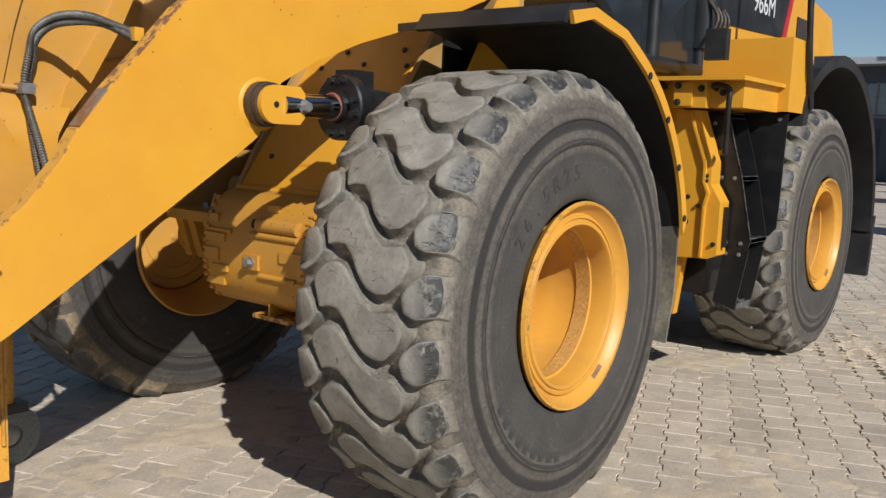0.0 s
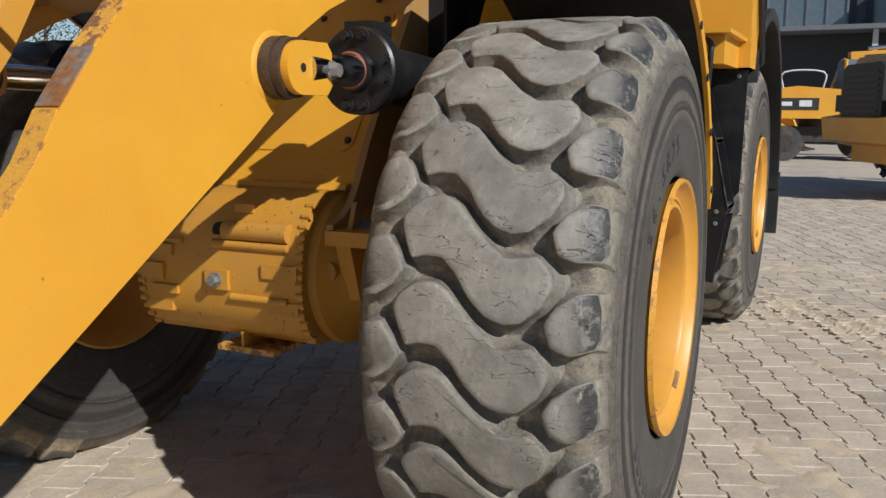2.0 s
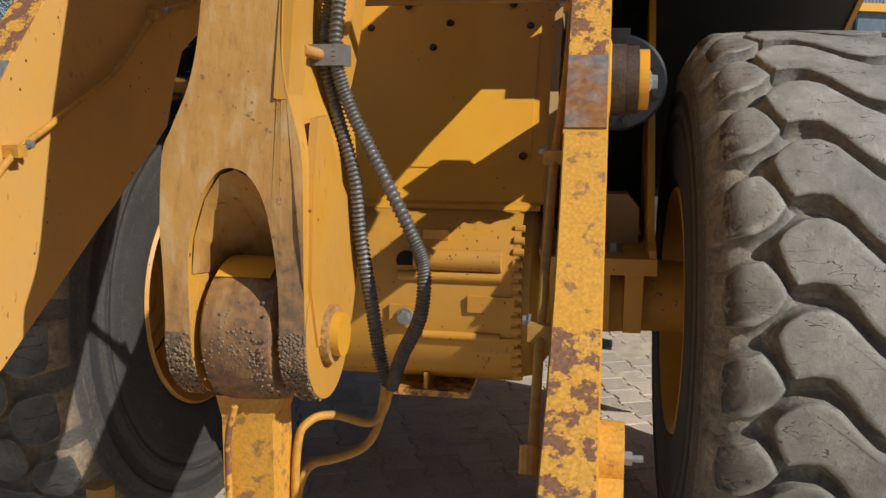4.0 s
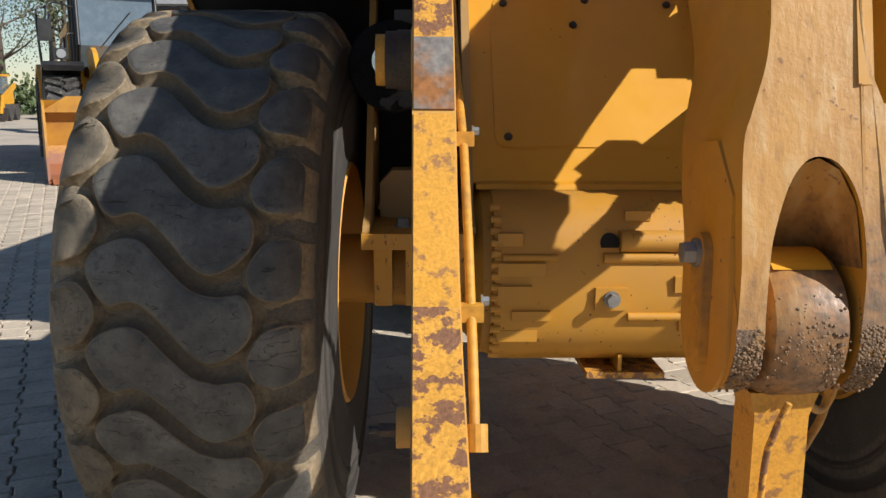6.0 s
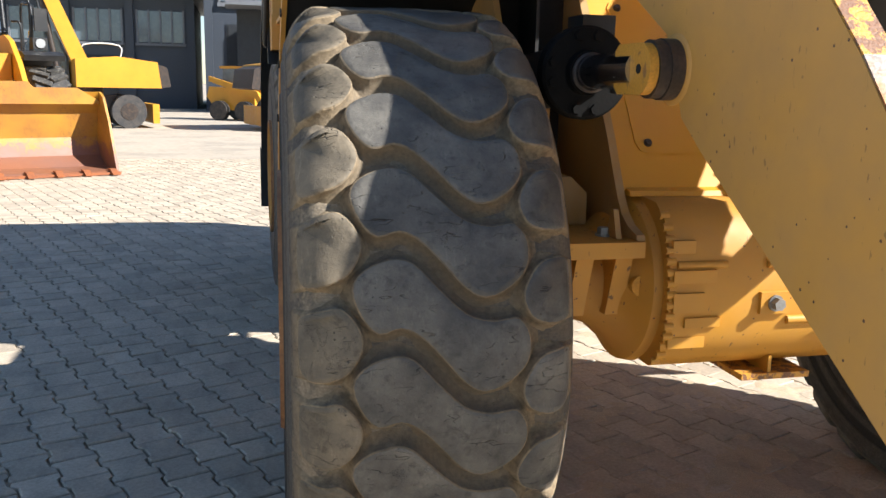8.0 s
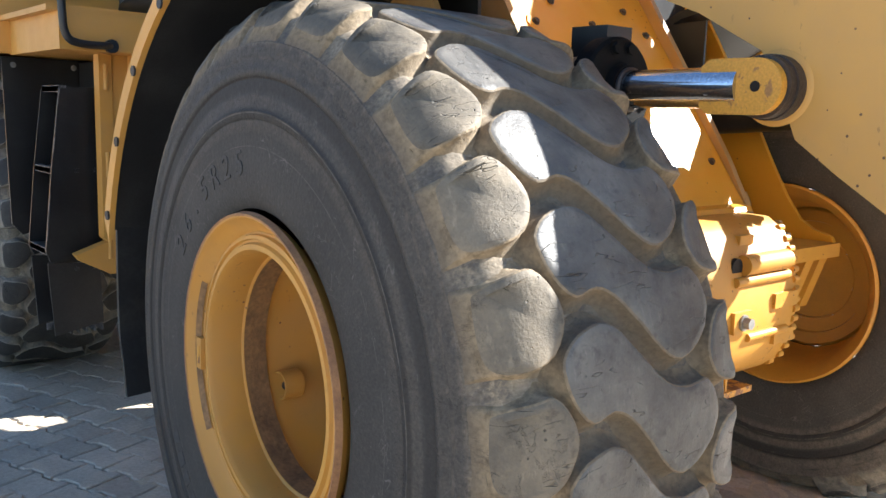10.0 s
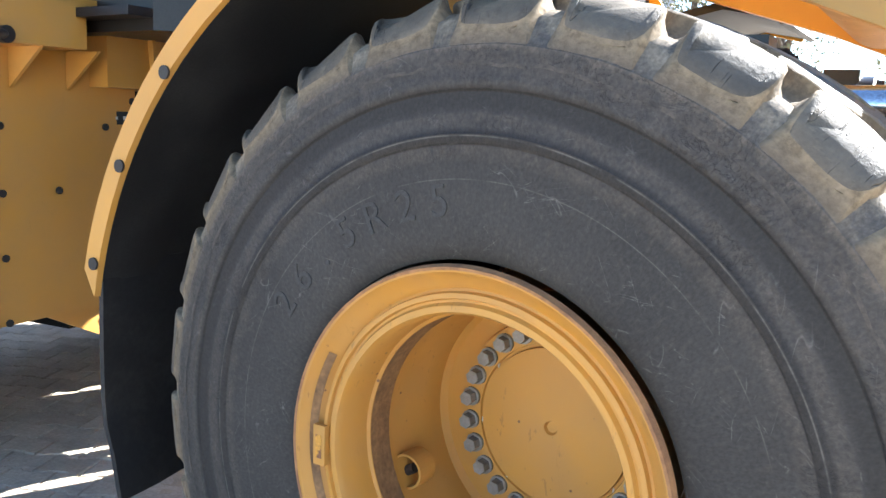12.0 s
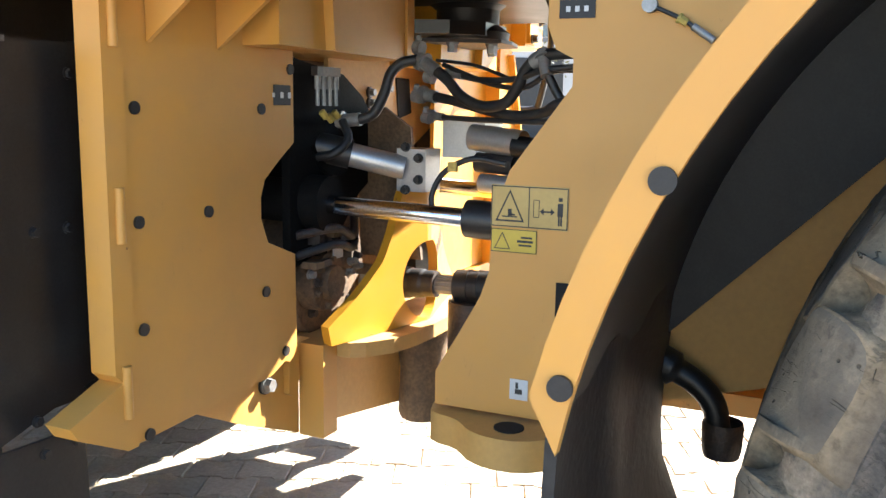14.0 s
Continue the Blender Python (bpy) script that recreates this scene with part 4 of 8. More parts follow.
for s in (1, -1):
    # the right arm takes the yellow with shade in its tone
    arm = part("lift_arm", slab(ARM, s * 0.530, s * 0.602), paint if s > 0 else paint_shade, loader, "thick yellow steel lift arm with rusty worn edge", bevel=0.003)
    edge_strip(1, 5, s, paint_rust, "worn_edge", arm, "rust-speckled worn paint on the edge")
    edge_strip(5, 6, s, bare_steel, "worn_edge", arm, "bare grey steel patch with orange rust")
    edge_strip(7, 10, s, paint_edge, "worn_edge", arm, "scuffed paint on the edge")
    edge_strip(10, 14, s, paint_rust, "worn_edge", arm, "flaking rusty paint on the edge")
    boss = arcpts(-1.80, 1.03, 0.045, 20, 200, 10) + [(-2.10, 0.80), (-2.04, 0.76)]
    part("grease_boss", slab(boss if s > 0 else arcpts(-1.80, 1.03, 0.028, 0, 345, 16), s * 0.585, s * (0.634 if s > 0 else 0.622)), paint_edge if s > 0 else paint_shade, arm, bevel=0.018 if s > 0 else 0.006, smooth=60)
    nip = rod((s * 0.62, -1.812, 1.032), (s * 0.645, -1.812, 1.032), 0.010, 6)
    rod((s * 0.645, -1.812, 1.032), (s * 0.659, -1.812, 1.032), 0.005, 10, nip)
    part("grease_nipple", nip, bolt_steel if s > 0 else dark_metal, arm)
    # grease pipe on the inner face
    pipe = [(s * 0.514, y, z) for y, z in ((-0.55, 1.80), (-0.72, 1.76), (-0.87, 1.715), (-1.07, 1.57), (-1.30, 1.46), (-1.43, 1.40), (-1.52, 1.33), (-1.61, 1.25), (-1.67, 1.185), (-1.74, 1.115), (-1.80, 1.03))]
    part("grease_pipe", tube(pipe, 0.0075, 10, 6), paint_dirty, arm, smooth=60)
    for y, z in ((-1.43, 1.405), (-1.69, 1.165), (-0.87, 1.72)):
        part("pipe_clip", box(min(s * 0.496, s * 0.531), max(s * 0.496, s * 0.531), y - 0.014, y + 0.014, z - 0.012, z + 0.012), paint_dirty, arm, bevel=0.004)
        part("clip_bolt", hexbolt((s * 0.498, y + 0.02, z + 0.012), (-s, 0, 0), 0.008, 0.012), bolt_steel, arm)
    part("pipe_nut", rod((s * 0.511, -1.80, 1.035), (s * 0.511, -1.815, 1.0), 0.015, 12), paint_dirty, arm)
    # lift cylinder with its pin on the arm
    gx, gy, gz = (0.630, 0.04, 1.568) if s > 0 else (-0.662, 0.12, 1.555)
    cyl = part("lift_cylinder", rod((gx, -0.42 + gy, gz), (s * 0.662, 0.62, 1.50), 0.092, 36), black_paint, loader, "black hydraulic lift cylinder", smooth=40)
    part("piston_rod", rod((s * 0.660, -0.76 if s > 0 else -0.70, 1.56), (gx, -0.40 + gy, gz), 0.047, 32), chrome, cyl, "chromed piston rod", smooth=40)
    gl = lathe([(gy - 0.50, 0.0), (gy - 0.50, 0.062), (gy - 0.475, 0.066), (gy - 0.472, 0.125), (gy - 0.465, 0.132), (gy - 0.42, 0.132), (gy - 0.412, 0.125), (gy - 0.40, 0.10), (gy - 0.38, 0.10)], 48, "y", (gx, 0, gz))
    # right gland, seal and bolts are coloured darker for the shade they sit in
    part("gland", gl, black_paint if s > 0 else black_shaded, cyl, smooth=35)
    part("rod_seal", lathe([(gy - 0.508, 0.045), (gy - 0.512, 0.05), (gy - 0.508, 0.056), (gy - 0.502, 0.056)], 32, "y", (gx, 0, gz)), rust_ring if s > 0 else dark_metal, cyl, smooth=50)
    for k in range(8):
        a = radians(90 * (k // 2) + (15 if k % 2 else -15))
        c = (gx + 0.106 * math.cos(a), gy - 0.472, gz + 0.106 * math.sin(a))
        if s > 0:
            part("gland_washer", rod(c, (c[0], c[1] - 0.004, c[2]), 0.020, 16), dark_metal, cyl, smooth=40)
        part("gland_bolt", hexbolt(c, (0, -1, 0), 0.0155, 0.026 if s > 0 else 0.012), shiny_black if s > 0 else black_shaded, cyl)
    part("hose_flange", box(min(s * 0.56, s * 0.66), max(s * 0.56, s * 0.66), gy - 0.42, gy - 0.30, 1.63, 1.72), black_paint, cyl, bevel=0.012)
    py, k = (-0.80, 1.0) if s > 0 else (-0.747, 0.88)
    weld = lathe([(0.602, 0.098 * k), (0.606, 0.092 * k), (0.608, 0.085 * k), (0.608, 0.0)], 40, "x", (0, py, 1.56))
    if s < 0:
        bmesh.ops.scale(weld, vec=(-1, 1, 1), verts=weld.verts)
    pin = part("pin_boss", weld, paint if s > 0 else paint_shade, arm, smooth=40)
    part("rod_eye", rod((s * 0.606, py, 1.56), (s * 0.642, py, 1.56), 0.083 * k, 40), dark_metal, pin, "greasy dark steel ring", smooth=40, bevel=0.006)
    part("rod_eye", rod((s * 0.6425, py, 1.56), (s * 0.670, py, 1.56), 0.079 * k, 40), dark_metal, pin, smooth=40, bevel=0.006)
    cap = arcpts(py, 1.56, 0.070 * k, 90, 270, 20) + [(py + 0.115, 1.56 - 0.070 * k), (py + 0.138, 1.515), (py + 0.138, 1.605), (py + 0.115, 1.56 + 0.070 * k)]
    part("pin_cap", slab(cap, s * 0.671, s * 0.694), paint if s > 0 else paint_edge, pin, "yellow pin cap with chipped edge", bevel=0.003)
    part("cap_bolt", hexbolt((s * 0.694, py + 0.132 - (0.018 if s < 0 else 0.0), 1.558), (s, 0, 0), 0.021, 0.028 if s > 0 else 0.010), bolt_steel, pin)
    part("cap_hole", rod((s * 0.688, py, 1.56), (s * 0.6955, py, 1.56), 0.012, 16), hole_shade, pin)

# front axle: a ribbed centre casting, cast arms and pads
CASE = [(-0.06, 1.175), (-0.22, 1.165), (-0.285, 1.12), (-0.325, 1.04), (-0.345, 0.94), (-0.35, 0.86), (-0.34, 0.76), (-0.30, 0.68), (-0.24, 0.635), (0.25, 0.635), (0.34, 0.75), (0.34, 1.05), (0.25, 1.17)]
axle = part("front_axle", slab(CASE, -0.355, 0.355), paint_cast, loader, "cast yellow axle housing with rusty chips", bevel=0.012, smooth=40)


def case_y(z):
    pts = sorted((q, p) for p, q in CASE[:9])
    for (z0, y0), (z1, y1) in zip(pts, pts[1:]):
        if z0 <= z <= z1:
            return y0 + (y1 - y0) * (z - z0) / (z1 - z0)
    return -0.3


for x0, x1, z, r in ((0.03, 0.30, 1.035, 0.034), (-0.02, 0.30, 0.985, 0.016), (-0.33, -0.16, 0.985, 0.012), (0.06, 0.30, 0.80, 0.014)):
    part("housing_rib", rod((x0, case_y(z) - 0.002, z), (x1, case_y(z) - 0.002, z), r, 20), paint_cast, axle, smooth=50, bevel=0.004)
for x0, x1, z0, z1 in ((-0.345, -0.27, 1.02, 1.06), (-0.345, -0.20, 0.93, 0.97), (-0.345, -0.24, 0.84, 0.90), (-0.30, -0.18, 0.79, 0.82), (-0.345, -0.22, 0.72, 0.755), (0.20, 0.345, 0.88, 0.93), (0.22, 0.345, 0.755, 0.80), (0.05, 0.13, 1.095, 1.125)):
    zc = (z0 + z1) / 2
    part("housing_block", box(x0, x1, case_y(zc) - 0.012, case_y(zc) + 0.05, z0, z1), paint_cast, axle, bevel=0.006)
for s in (1, -1):
    for k in range(15):
        t = k / 14
        z = 1.13 - t * 0.47
        y = case_y(z)
        part("flange_bolt", rod((s * 0.335, y + 0.002, z), (s * 0.366, y + 0.002, z), 0.0125, 10), paint_cast, axle)
    prof = [(0.352, 0.292), (0.385, 0.285), (0.40, 0.262), (0.43, 0.222), (0.50, 0.160), (0.58, 0.132), (0.72, 0.120), (0.90, 0.115)]
    part("axle_arm", lathe([(s * a, r) for a, r in prof], 48, "x", (0, -0.02, 0.888)), paint_cast, axle, smooth=40)
    part("axle_pad", box(min(s * 0.415, s * 0.765), max(s * 0.415, s * 0.765), -0.29, 0.28, 1.0, 1.05), paint_cast, axle, bevel=0.006)
    for x in (0.47, 0.60, 0.70):
        part("pad_web", slab([(-0.265, 1.0), (-0.20, 0.80), (0.1, 0.80), (0.1, 1.0)], s * (x - 0.028), s * (x + 0.028)), paint_cast, axle, bevel=0.012)
    for x, y in ((0.64, -0.137), (0.50, -0.16)):
        part("pad_bolt", hexbolt((s * x, y, 1.05), (0, 0, 1), 0.021, 0.028), bolt_steel, axle)
    part("drain_boss", rod((s * 0.405, -0.235, 0.905), (s * 0.405, -0.262, 0.905), 0.034, 20), paint_dirty, axle, smooth=40)
part("plug_plate", box(-0.045, 0.055, -0.362, -0.335, 0.825, 0.895), paint_cast, axle, bevel=0.006)
part("drain_plug", hexbolt((0.005, -0.362, 0.86), (0, -1, 0), 0.021, 0.03), bolt_steel, axle)
part("casting_hole", rod((0.0, -0.30, 1.03), (0.0, case_y(1.03) - 0.003, 1.03), 0.03, 20), hole_shade, axle)
part("skid_plate", box(-0.05, 0.20, -0.30, 0.1, 0.585, 0.605), paint_rust, axle, "rusty skid plate", bevel=0.003)
part("skid_web", box(0.05, 0.062, -0.29, 0.0, 0.604, 0.66), paint_cast, axle)

# front frame: a cover plate that leans back between two pairs of tower plates with swept front edges
LEAN = 0.70


def leaning(outline, a, b):
    """A plate on the leaning front of the frame: outline in x and z, from a to b behind its face."""
    bm = slab(outline, a, b, "y")
    for v in bm.verts:
        v.co.y += LEAN * (v.co.z - 1.344)
    return bm


frame_front = part("front_frame", box(-0.76, 0.76, 0.62, 0.66, 0.62, 2.3), paint_tower, loader, "yellow welded front frame with tower plates")
cover = part("cover_plate", leaning([(-0.408, 1.188), (0.408, 1.188), (0.408, 1.99), (-0.408, 1.99)], 0.014, 0.044), paint, frame_front, "yellow cover plate", bevel=0.003)
lid = [(-0.330, 1.335), (-0.318, 1.312), (-0.295, 1.303), (0.320, 1.303), (0.343, 1.312), (0.355, 1.335), (0.355, 1.79), (0.340, 1.82), (-0.305, 1.82), (-0.318, 1.80), (-0.306, 1.76), (-0.330, 1.74)]
part("access_lid", leaning(lid, 0.008, 0.0145), paint, cover, bevel=0.002)
for x, z in ((-0.285, 1.335), (0.330, 1.341), (-0.28, 1.80), (0.32, 1.80), (0.02, 1.815), (-0.031, 1.722), (-0.15, 1.885), (0.25, 1.885)):
    y = 0.008 + LEAN * (z - 1.344)
    part("lid_bolt", hexbolt((x, y, z), (0, -1, LEAN), 0.012, 0.011), dark_metal, cover)
part("cover_lip", slab([(-0.135, 1.172), (-0.02, 1.172), (0.0, 1.188), (-0.09, 1.196), (-0.125, 1.188)], -0.40, 0.40), paint, cover, bevel=0.004)
SWEEP = [(-0.275, 1.051), (-0.268, 1.068), (-0.20, 1.088), (-0.150, 1.122), (-0.112, 1.170), (-0.078, 1.230), (-0.010, 1.352), (0.085, 1.497), (0.20, 1.675), (0.385, 1.95), (0.60, 2.28), (0.62, 2.28), (0.62, 1.051)]
OUTER_SWEEP = [(-0.275, 1.051), (-0.262, 1.072), (-0.19, 1.092), (-0.135, 1.125), (-0.072, 1.208), (0.0, 1.331), (0.075, 1.470), (0.30, 1.835), (0.50, 2.16), (0.62, 2.16), (0.62, 1.051)]
for s in (1, -1):
    part("tower_plate", slab(SWEEP, s * 0.409, s * 0.437), paint_tower, frame_front, bevel=0.004)
    part("tower_plate", slab(OUTER_SWEEP, s * 0.740, s * 0.762), paint if s > 0 else paint_tower, frame_front, bevel=0.003)
    part("cavity_block", slab([(s * 0.47, 1.051), (s * 0.72, 1.051), (s * 0.72, 1.17), (s * 0.68, 1.215), (s * 0.53, 1.215), (s * 0.47, 1.16)], 0.06, 0.20, "y"), paint_tower, frame_front, bevel=0.03)
    # black sheet painted as the shade deep between the tower plates
    part("tower_back", box(min(s * 0.438, s * 0.739), max(s * 0.438, s * 0.739), 0.45, 0.47, 1.05, 2.05), hole_shade, frame_front)
    part("pad_gusset", slab([(-0.235, 1.051), (-0.20, 1.14), (-0.185, 1.14), (-0.15, 1.051)], s * 0.470, s * 0.488), paint_tower, frame_front, bevel=0.003)
part("cross_tube", rod((-0.529, -0.45, 1.935), (0.529, -0.45, 1.935), 0.15, 40), paint_tower, loader, "cross tube between the lift arms", smooth=40)

# tilt lever: a forked casting with pin, hoses and the link that hangs in it
FORK = [(-0.098, 1.10), (-0.055, 1.10), (-0.055, 1.22), (-0.050, 1.28), (-0.032, 1.345), (-0.008, 1.383), (0.020, 1.392), (0.052, 1.375), (0.080, 1.32), (0.096, 1.22), (0.097, 1.10), (0.140, 1.10),
        (0.140, 1.22), (0.139, 1.32), (0.134, 1.41), (0.122, 1.455), (0.100, 1.52), (0.090, 1.58), (0.086, 1.66), (0.084, 1.85), (0.084, 2.15), (-0.052, 2.15), (-0.052, 1.85), (-0.053, 1.66), (-0.056, 1.58), (-0.066, 1.52),
        (-0.088, 1.455), (-0.101, 1.41), (-0.102, 1.30), (-0.098, 1.22)]


def lever_y(z, front):
    rows = [(1.0, -1.648, -1.42), (1.22, -1.648, -1.36), (1.30, -1.645, -1.344), (1.42, -1.628, -1.325), (1.5, -1.605, -1.27), (1.65, -1.57, -1.165), (1.85, -1.52, -1.05), (2.15, -1.42, -0.90)]
    for a, b in zip(rows, rows[1:]):
        if a[0] <= z <= b[0]:
            t = (z - a[0]) / (b[0] - a[0])
            k = 1 if front else 2
            return a[k] + (b[k] - a[k]) * t
    return rows[-1][1 if front else 2]


runs = [FORK[1:11], FORK[11:21], FORK[21:] + FORK[:1]]
FORK = [(q.x, q.y) for run in runs for q in spline([(*p, 0) for p in run], 4)]
bm = slab(FORK, 0.0, 1.0, "y")
for v in bm.verts:
    v.co.y = lever_y(v.co.z, v.co.y < 0.5)
lever = part("tilt_lever", bm, paint_lever, loader, "dusty yellow cast tilt lever with forked end", bevel=0.006, smooth=50)
# its flanks keep glossier paint, with a raised flange toward the front
lever.data.materials.append(paint_flank)
for f in lever.data.polygons:
    f.material_index = 1 if abs(f.normal.x) > 0.7 else 0
# the flanks are hollowed between the front and rear flanges
for x0, x1 in ((-0.0995, -0.0545), (0.0965, 0.1415)):
    eye = part("fork_eye", rod((x0, -1.53, 1.113), (x1, -1.53, 1.113), 0.119, 40), paint_mud, lever, "mud-caked fork eye", smooth=40, bevel=0.012)
    eye.data.materials.append(paint_flank)
    for f in eye.data.polygons:
        f.material_index = 1 if abs(f.normal.x) > 0.7 else 0
# the fork's throat slopes back from the crown of the arch to the eye
web = bmesh.new()
arch = [(-0.053, 1.22), (-0.048, 1.28), (-0.030, 1.343), (-0.006, 1.380), (0.020, 1.389), (0.052, 1.372), (0.079, 1.318), (0.094, 1.22)]
lip = [web.verts.new((x, lever_y(z, True) + 0.012, z)) for x, z in arch]
deep = [web.verts.new((0.02 + (x - 0.02) * 0.97, -1.47, 1.20 + (z - 1.22) * 0.30)) for x, z in arch]
for k in range(len(arch) - 1):
    web.faces.new((lip[k], lip[k + 1], deep[k + 1], deep[k]))
web.faces.new(deep)
part("fork_throat", web, paint_lever, lever, smooth=70)
part("lever_web", slab([(-0.054, 1.10), (0.096, 1.10), (0.096, 1.36), (-0.054, 1.36)], -1.44, -1.38, "y"), paint_dirty, lever)
part("lever_pin", rod((0.140, -1.540, 1.107), (0.172, -1.540, 1.107), 0.038, 32), paint, lever, "round yellow pin end", smooth=40, bevel=0.006)
part("pin_ring", rod((0.140, -1.540, 1.107), (0.157, -1.540, 1.107), 0.050, 32), paint_mud, lever, smooth=40)
ret = arcpts(-1.512, 1.222, 0.034, 0, 180, 10) + arcpts(-1.512, 1.05, 0.034, 180, 360, 10)
part("pin_retainer", slab(ret, -0.122, -0.104), paint_dirty, lever, bevel=0.004)
part("retainer_bolt", hexbolt((-0.122, -1.512, 1.222), (-1, 0, 0), 0.020, 0.028), bolt_steel, lever)
side = arcpts(-1.51, 1.10, 0.118, 180, 360, 14) + [(-1.385, 1.33), (-1.42, 1.40), (-1.53, 1.41), (-1.612, 1.33)]
part("fork_cheek", slab(side, -0.107, -0.098), paint_flank, lever, bevel=0.004)
link = part("tilt_link", slab([(-0.035, 0.16), (0.056, 0.16), (0.056, 0.96), (0.07, 1.0), (-0.045, 1.0), (-0.035, 0.96)], -1.585, -1.495, "y"), paint_edge, loader, "yellow tilt link with greasy eye", bevel=0.012)
eye_bm = lathe([(-0.048, 0.0), (-0.048, 0.100), (-0.036, 0.118), (-0.015, 0.124), (0.040, 0.124), (0.078, 0.118), (0.090, 0.100), (0.090, 0.0)], 48, "x", (0, -1.53, 1.108))
part("link_eye", eye_bm, paint_lever, link, "dusty greasy link eye", smooth=40)
part("link_cap", lathe([(-0.030, 0.126), (0.066, 0.126)], 12, "x", (0, -1.53, 1.108), arc=(40, 125)), paint, link)
# earth caked on the fork and the eye
for cx, cz, rad, n, seed in ((0.118, 1.06, 0.050, 420, 1), (-0.077, 1.06, 0.046, 300, 2), (0.025, 1.065, 0.066, 420, 3), (0.118, 1.12, 0.036, 160, 4)):
    rnd = random.Random(seed)
    bm = bmesh.new()
    for _ in range(n):
        p = Vector((cx + max(-0.021, min(0.021, rnd.gauss(0, 0.014))) if abs(cx) > 0.06 else cx + rnd.gauss(0, rad * 0.45), 0, cz + rnd.gauss(0, rad * 0.6)))
        d = p.z - 1.11
        rr = 0.119 if abs(cx) > 0.06 else 0.123
        if abs(d) > rr - 0.008 or (abs(cx) < 0.06 and not -0.04 < p.x < 0.082):
            continue
        p.y = -1.53 - math.sqrt(rr * rr - d * d)
        size = rnd.uniform(0.0015, 0.0042)
        m = Matrix.Translation(p) @ Matrix.Diagonal((1.0, 0.55, 0.9, 1.0)) @ Matrix.Rotation(rnd.uniform(0, 6), 4, "X")
        bmesh.ops.create_icosphere(bm, subdivisions=1, radius=size, matrix=m)
    tagged(part("dried_mud", bm, mud, link if abs(cx) < 0.06 else lever, smooth=80), kind="stuff")


def spiral_hose(points, r, parent, name="guarded_hose"):
    """A hose in a spiral wire guard: ridged along its whole length."""
    line = spline(points, 40)
    return part(name, tube(line, r, 10, 0, radii=lambda i: r * (1.16 if i % 3 == 1 else 0.86)), hose_guard, parent, "hose in a grey spiral guard", smooth=80)


spiral_hose([(0.50, -1.22, 1.735), (0.455, -1.27, 1.775), (0.40, -1.31, 1.80), (0.31, -1.35, 1.805), (0.22, -1.39, 1.79), (0.15, -1.41, 1.74), (0.112, -1.405, 1.665), (0.108, -1.425, 1.573), (0.130, -1.425, 1.473), (0.158, -1.422, 1.366), (0.163, -1.404, 1.255), (0.172, -1.37, 1.136), (0.182, -1.355, 1.039), (0.20, -1.36, 0.96)], 0.0125, lever)
spiral_hose([(0.50, -1.20, 1.745), (0.467, -1.25, 1.78), (0.43, -1.30, 1.80), (0.375, -1.335, 1.82), (0.30, -1.37, 1.825), (0.235, -1.40, 1.81), (0.165, -1.42, 1.77), (0.142, -1.43, 1.70), (0.134, -1.445, 1.58), (0.154, -1.435, 1.492), (0.202, -1.428, 1.391), (0.264, -1.426, 1.266), (0.285, -1.422, 1.202), (0.277, -1.414, 1.114), (0.239, -1.40, 1.033), (0.215, -1.39, 0.965)], 0.0125, lever)
part("hose_fitting", rod((0.50, -1.205, 1.742), (0.555, -1.15, 1.715), 0.010, 12), bolt_steel, lever, smooth=40)
part("fitting_block", box(0.475, 0.505, -1.25, -1.215, 1.745, 1.79), paint, lever, bevel=0.004)
# ribs raised along the flank of the lever
flange = [(-1.603, 1.50), (-1.545, 1.47), (-1.50, 1.60), (-1.46, 1.78), (-1.36, 2.12), (-1.43, 2.12), (-1.53, 1.80), (-1.572, 1.63)]
back_flange = [(-1.345, 1.40), (-1.285, 1.47), (-1.20, 1.58), (-1.06, 1.82), (-0.92, 2.12), (-0.99, 2.12), (-1.13, 1.82), (-1.27, 1.60)]
shoulder = [(-1.610, 1.36), (-1.58, 1.47), (-1.53, 1.475), (-1.47, 1.37), (-1.40, 1.31), (-1.355, 1.30), (-1.36, 1.20), (-1.41, 1.10), (-1.60, 1.10), (-1.63, 1.20)]
part("lever_flange", slab(flange, 0.080, 0.104), paint_flank, lever, bevel=0.010, smooth=60)
part("lever_flange", slab(back_flange, 0.080, 0.100), paint_flank, lever, bevel=0.010, smooth=60)
part("fork_flank", slab(shoulder, 0.132, 0.146), paint_flank, lever, bevel=0.010, smooth=60)
tilt = part("tilt_cylinder", rod((0.015, -1.00, 2.27), (0.015, 0.35, 2.30), 0.11, 36), black_paint, loader, "black tilt cylinder above the lever", smooth=40)
part("tilt_head", rod((0.015, -0.92, 2.272), (0.015, -0.82, 2.275), 0.145, 36), black_paint, tilt, smooth=40, bevel=0.01)
part("hose_clamp", box(0.088, 0.152, -1.458, -1.412, 1.560, 1.596), bolt_steel, lever, bevel=0.006)
part("clamp_stud", rod((0.06, -1.435, 1.578), (0.092, -1.435, 1.578), 0.013, 12), paint, lever, smooth=40)
part("clamp_stud", rod((0.10, -1.52, 1.582), (0.11, -1.44, 1.578), 0.010, 12), paint_lever, lever, smooth=40)
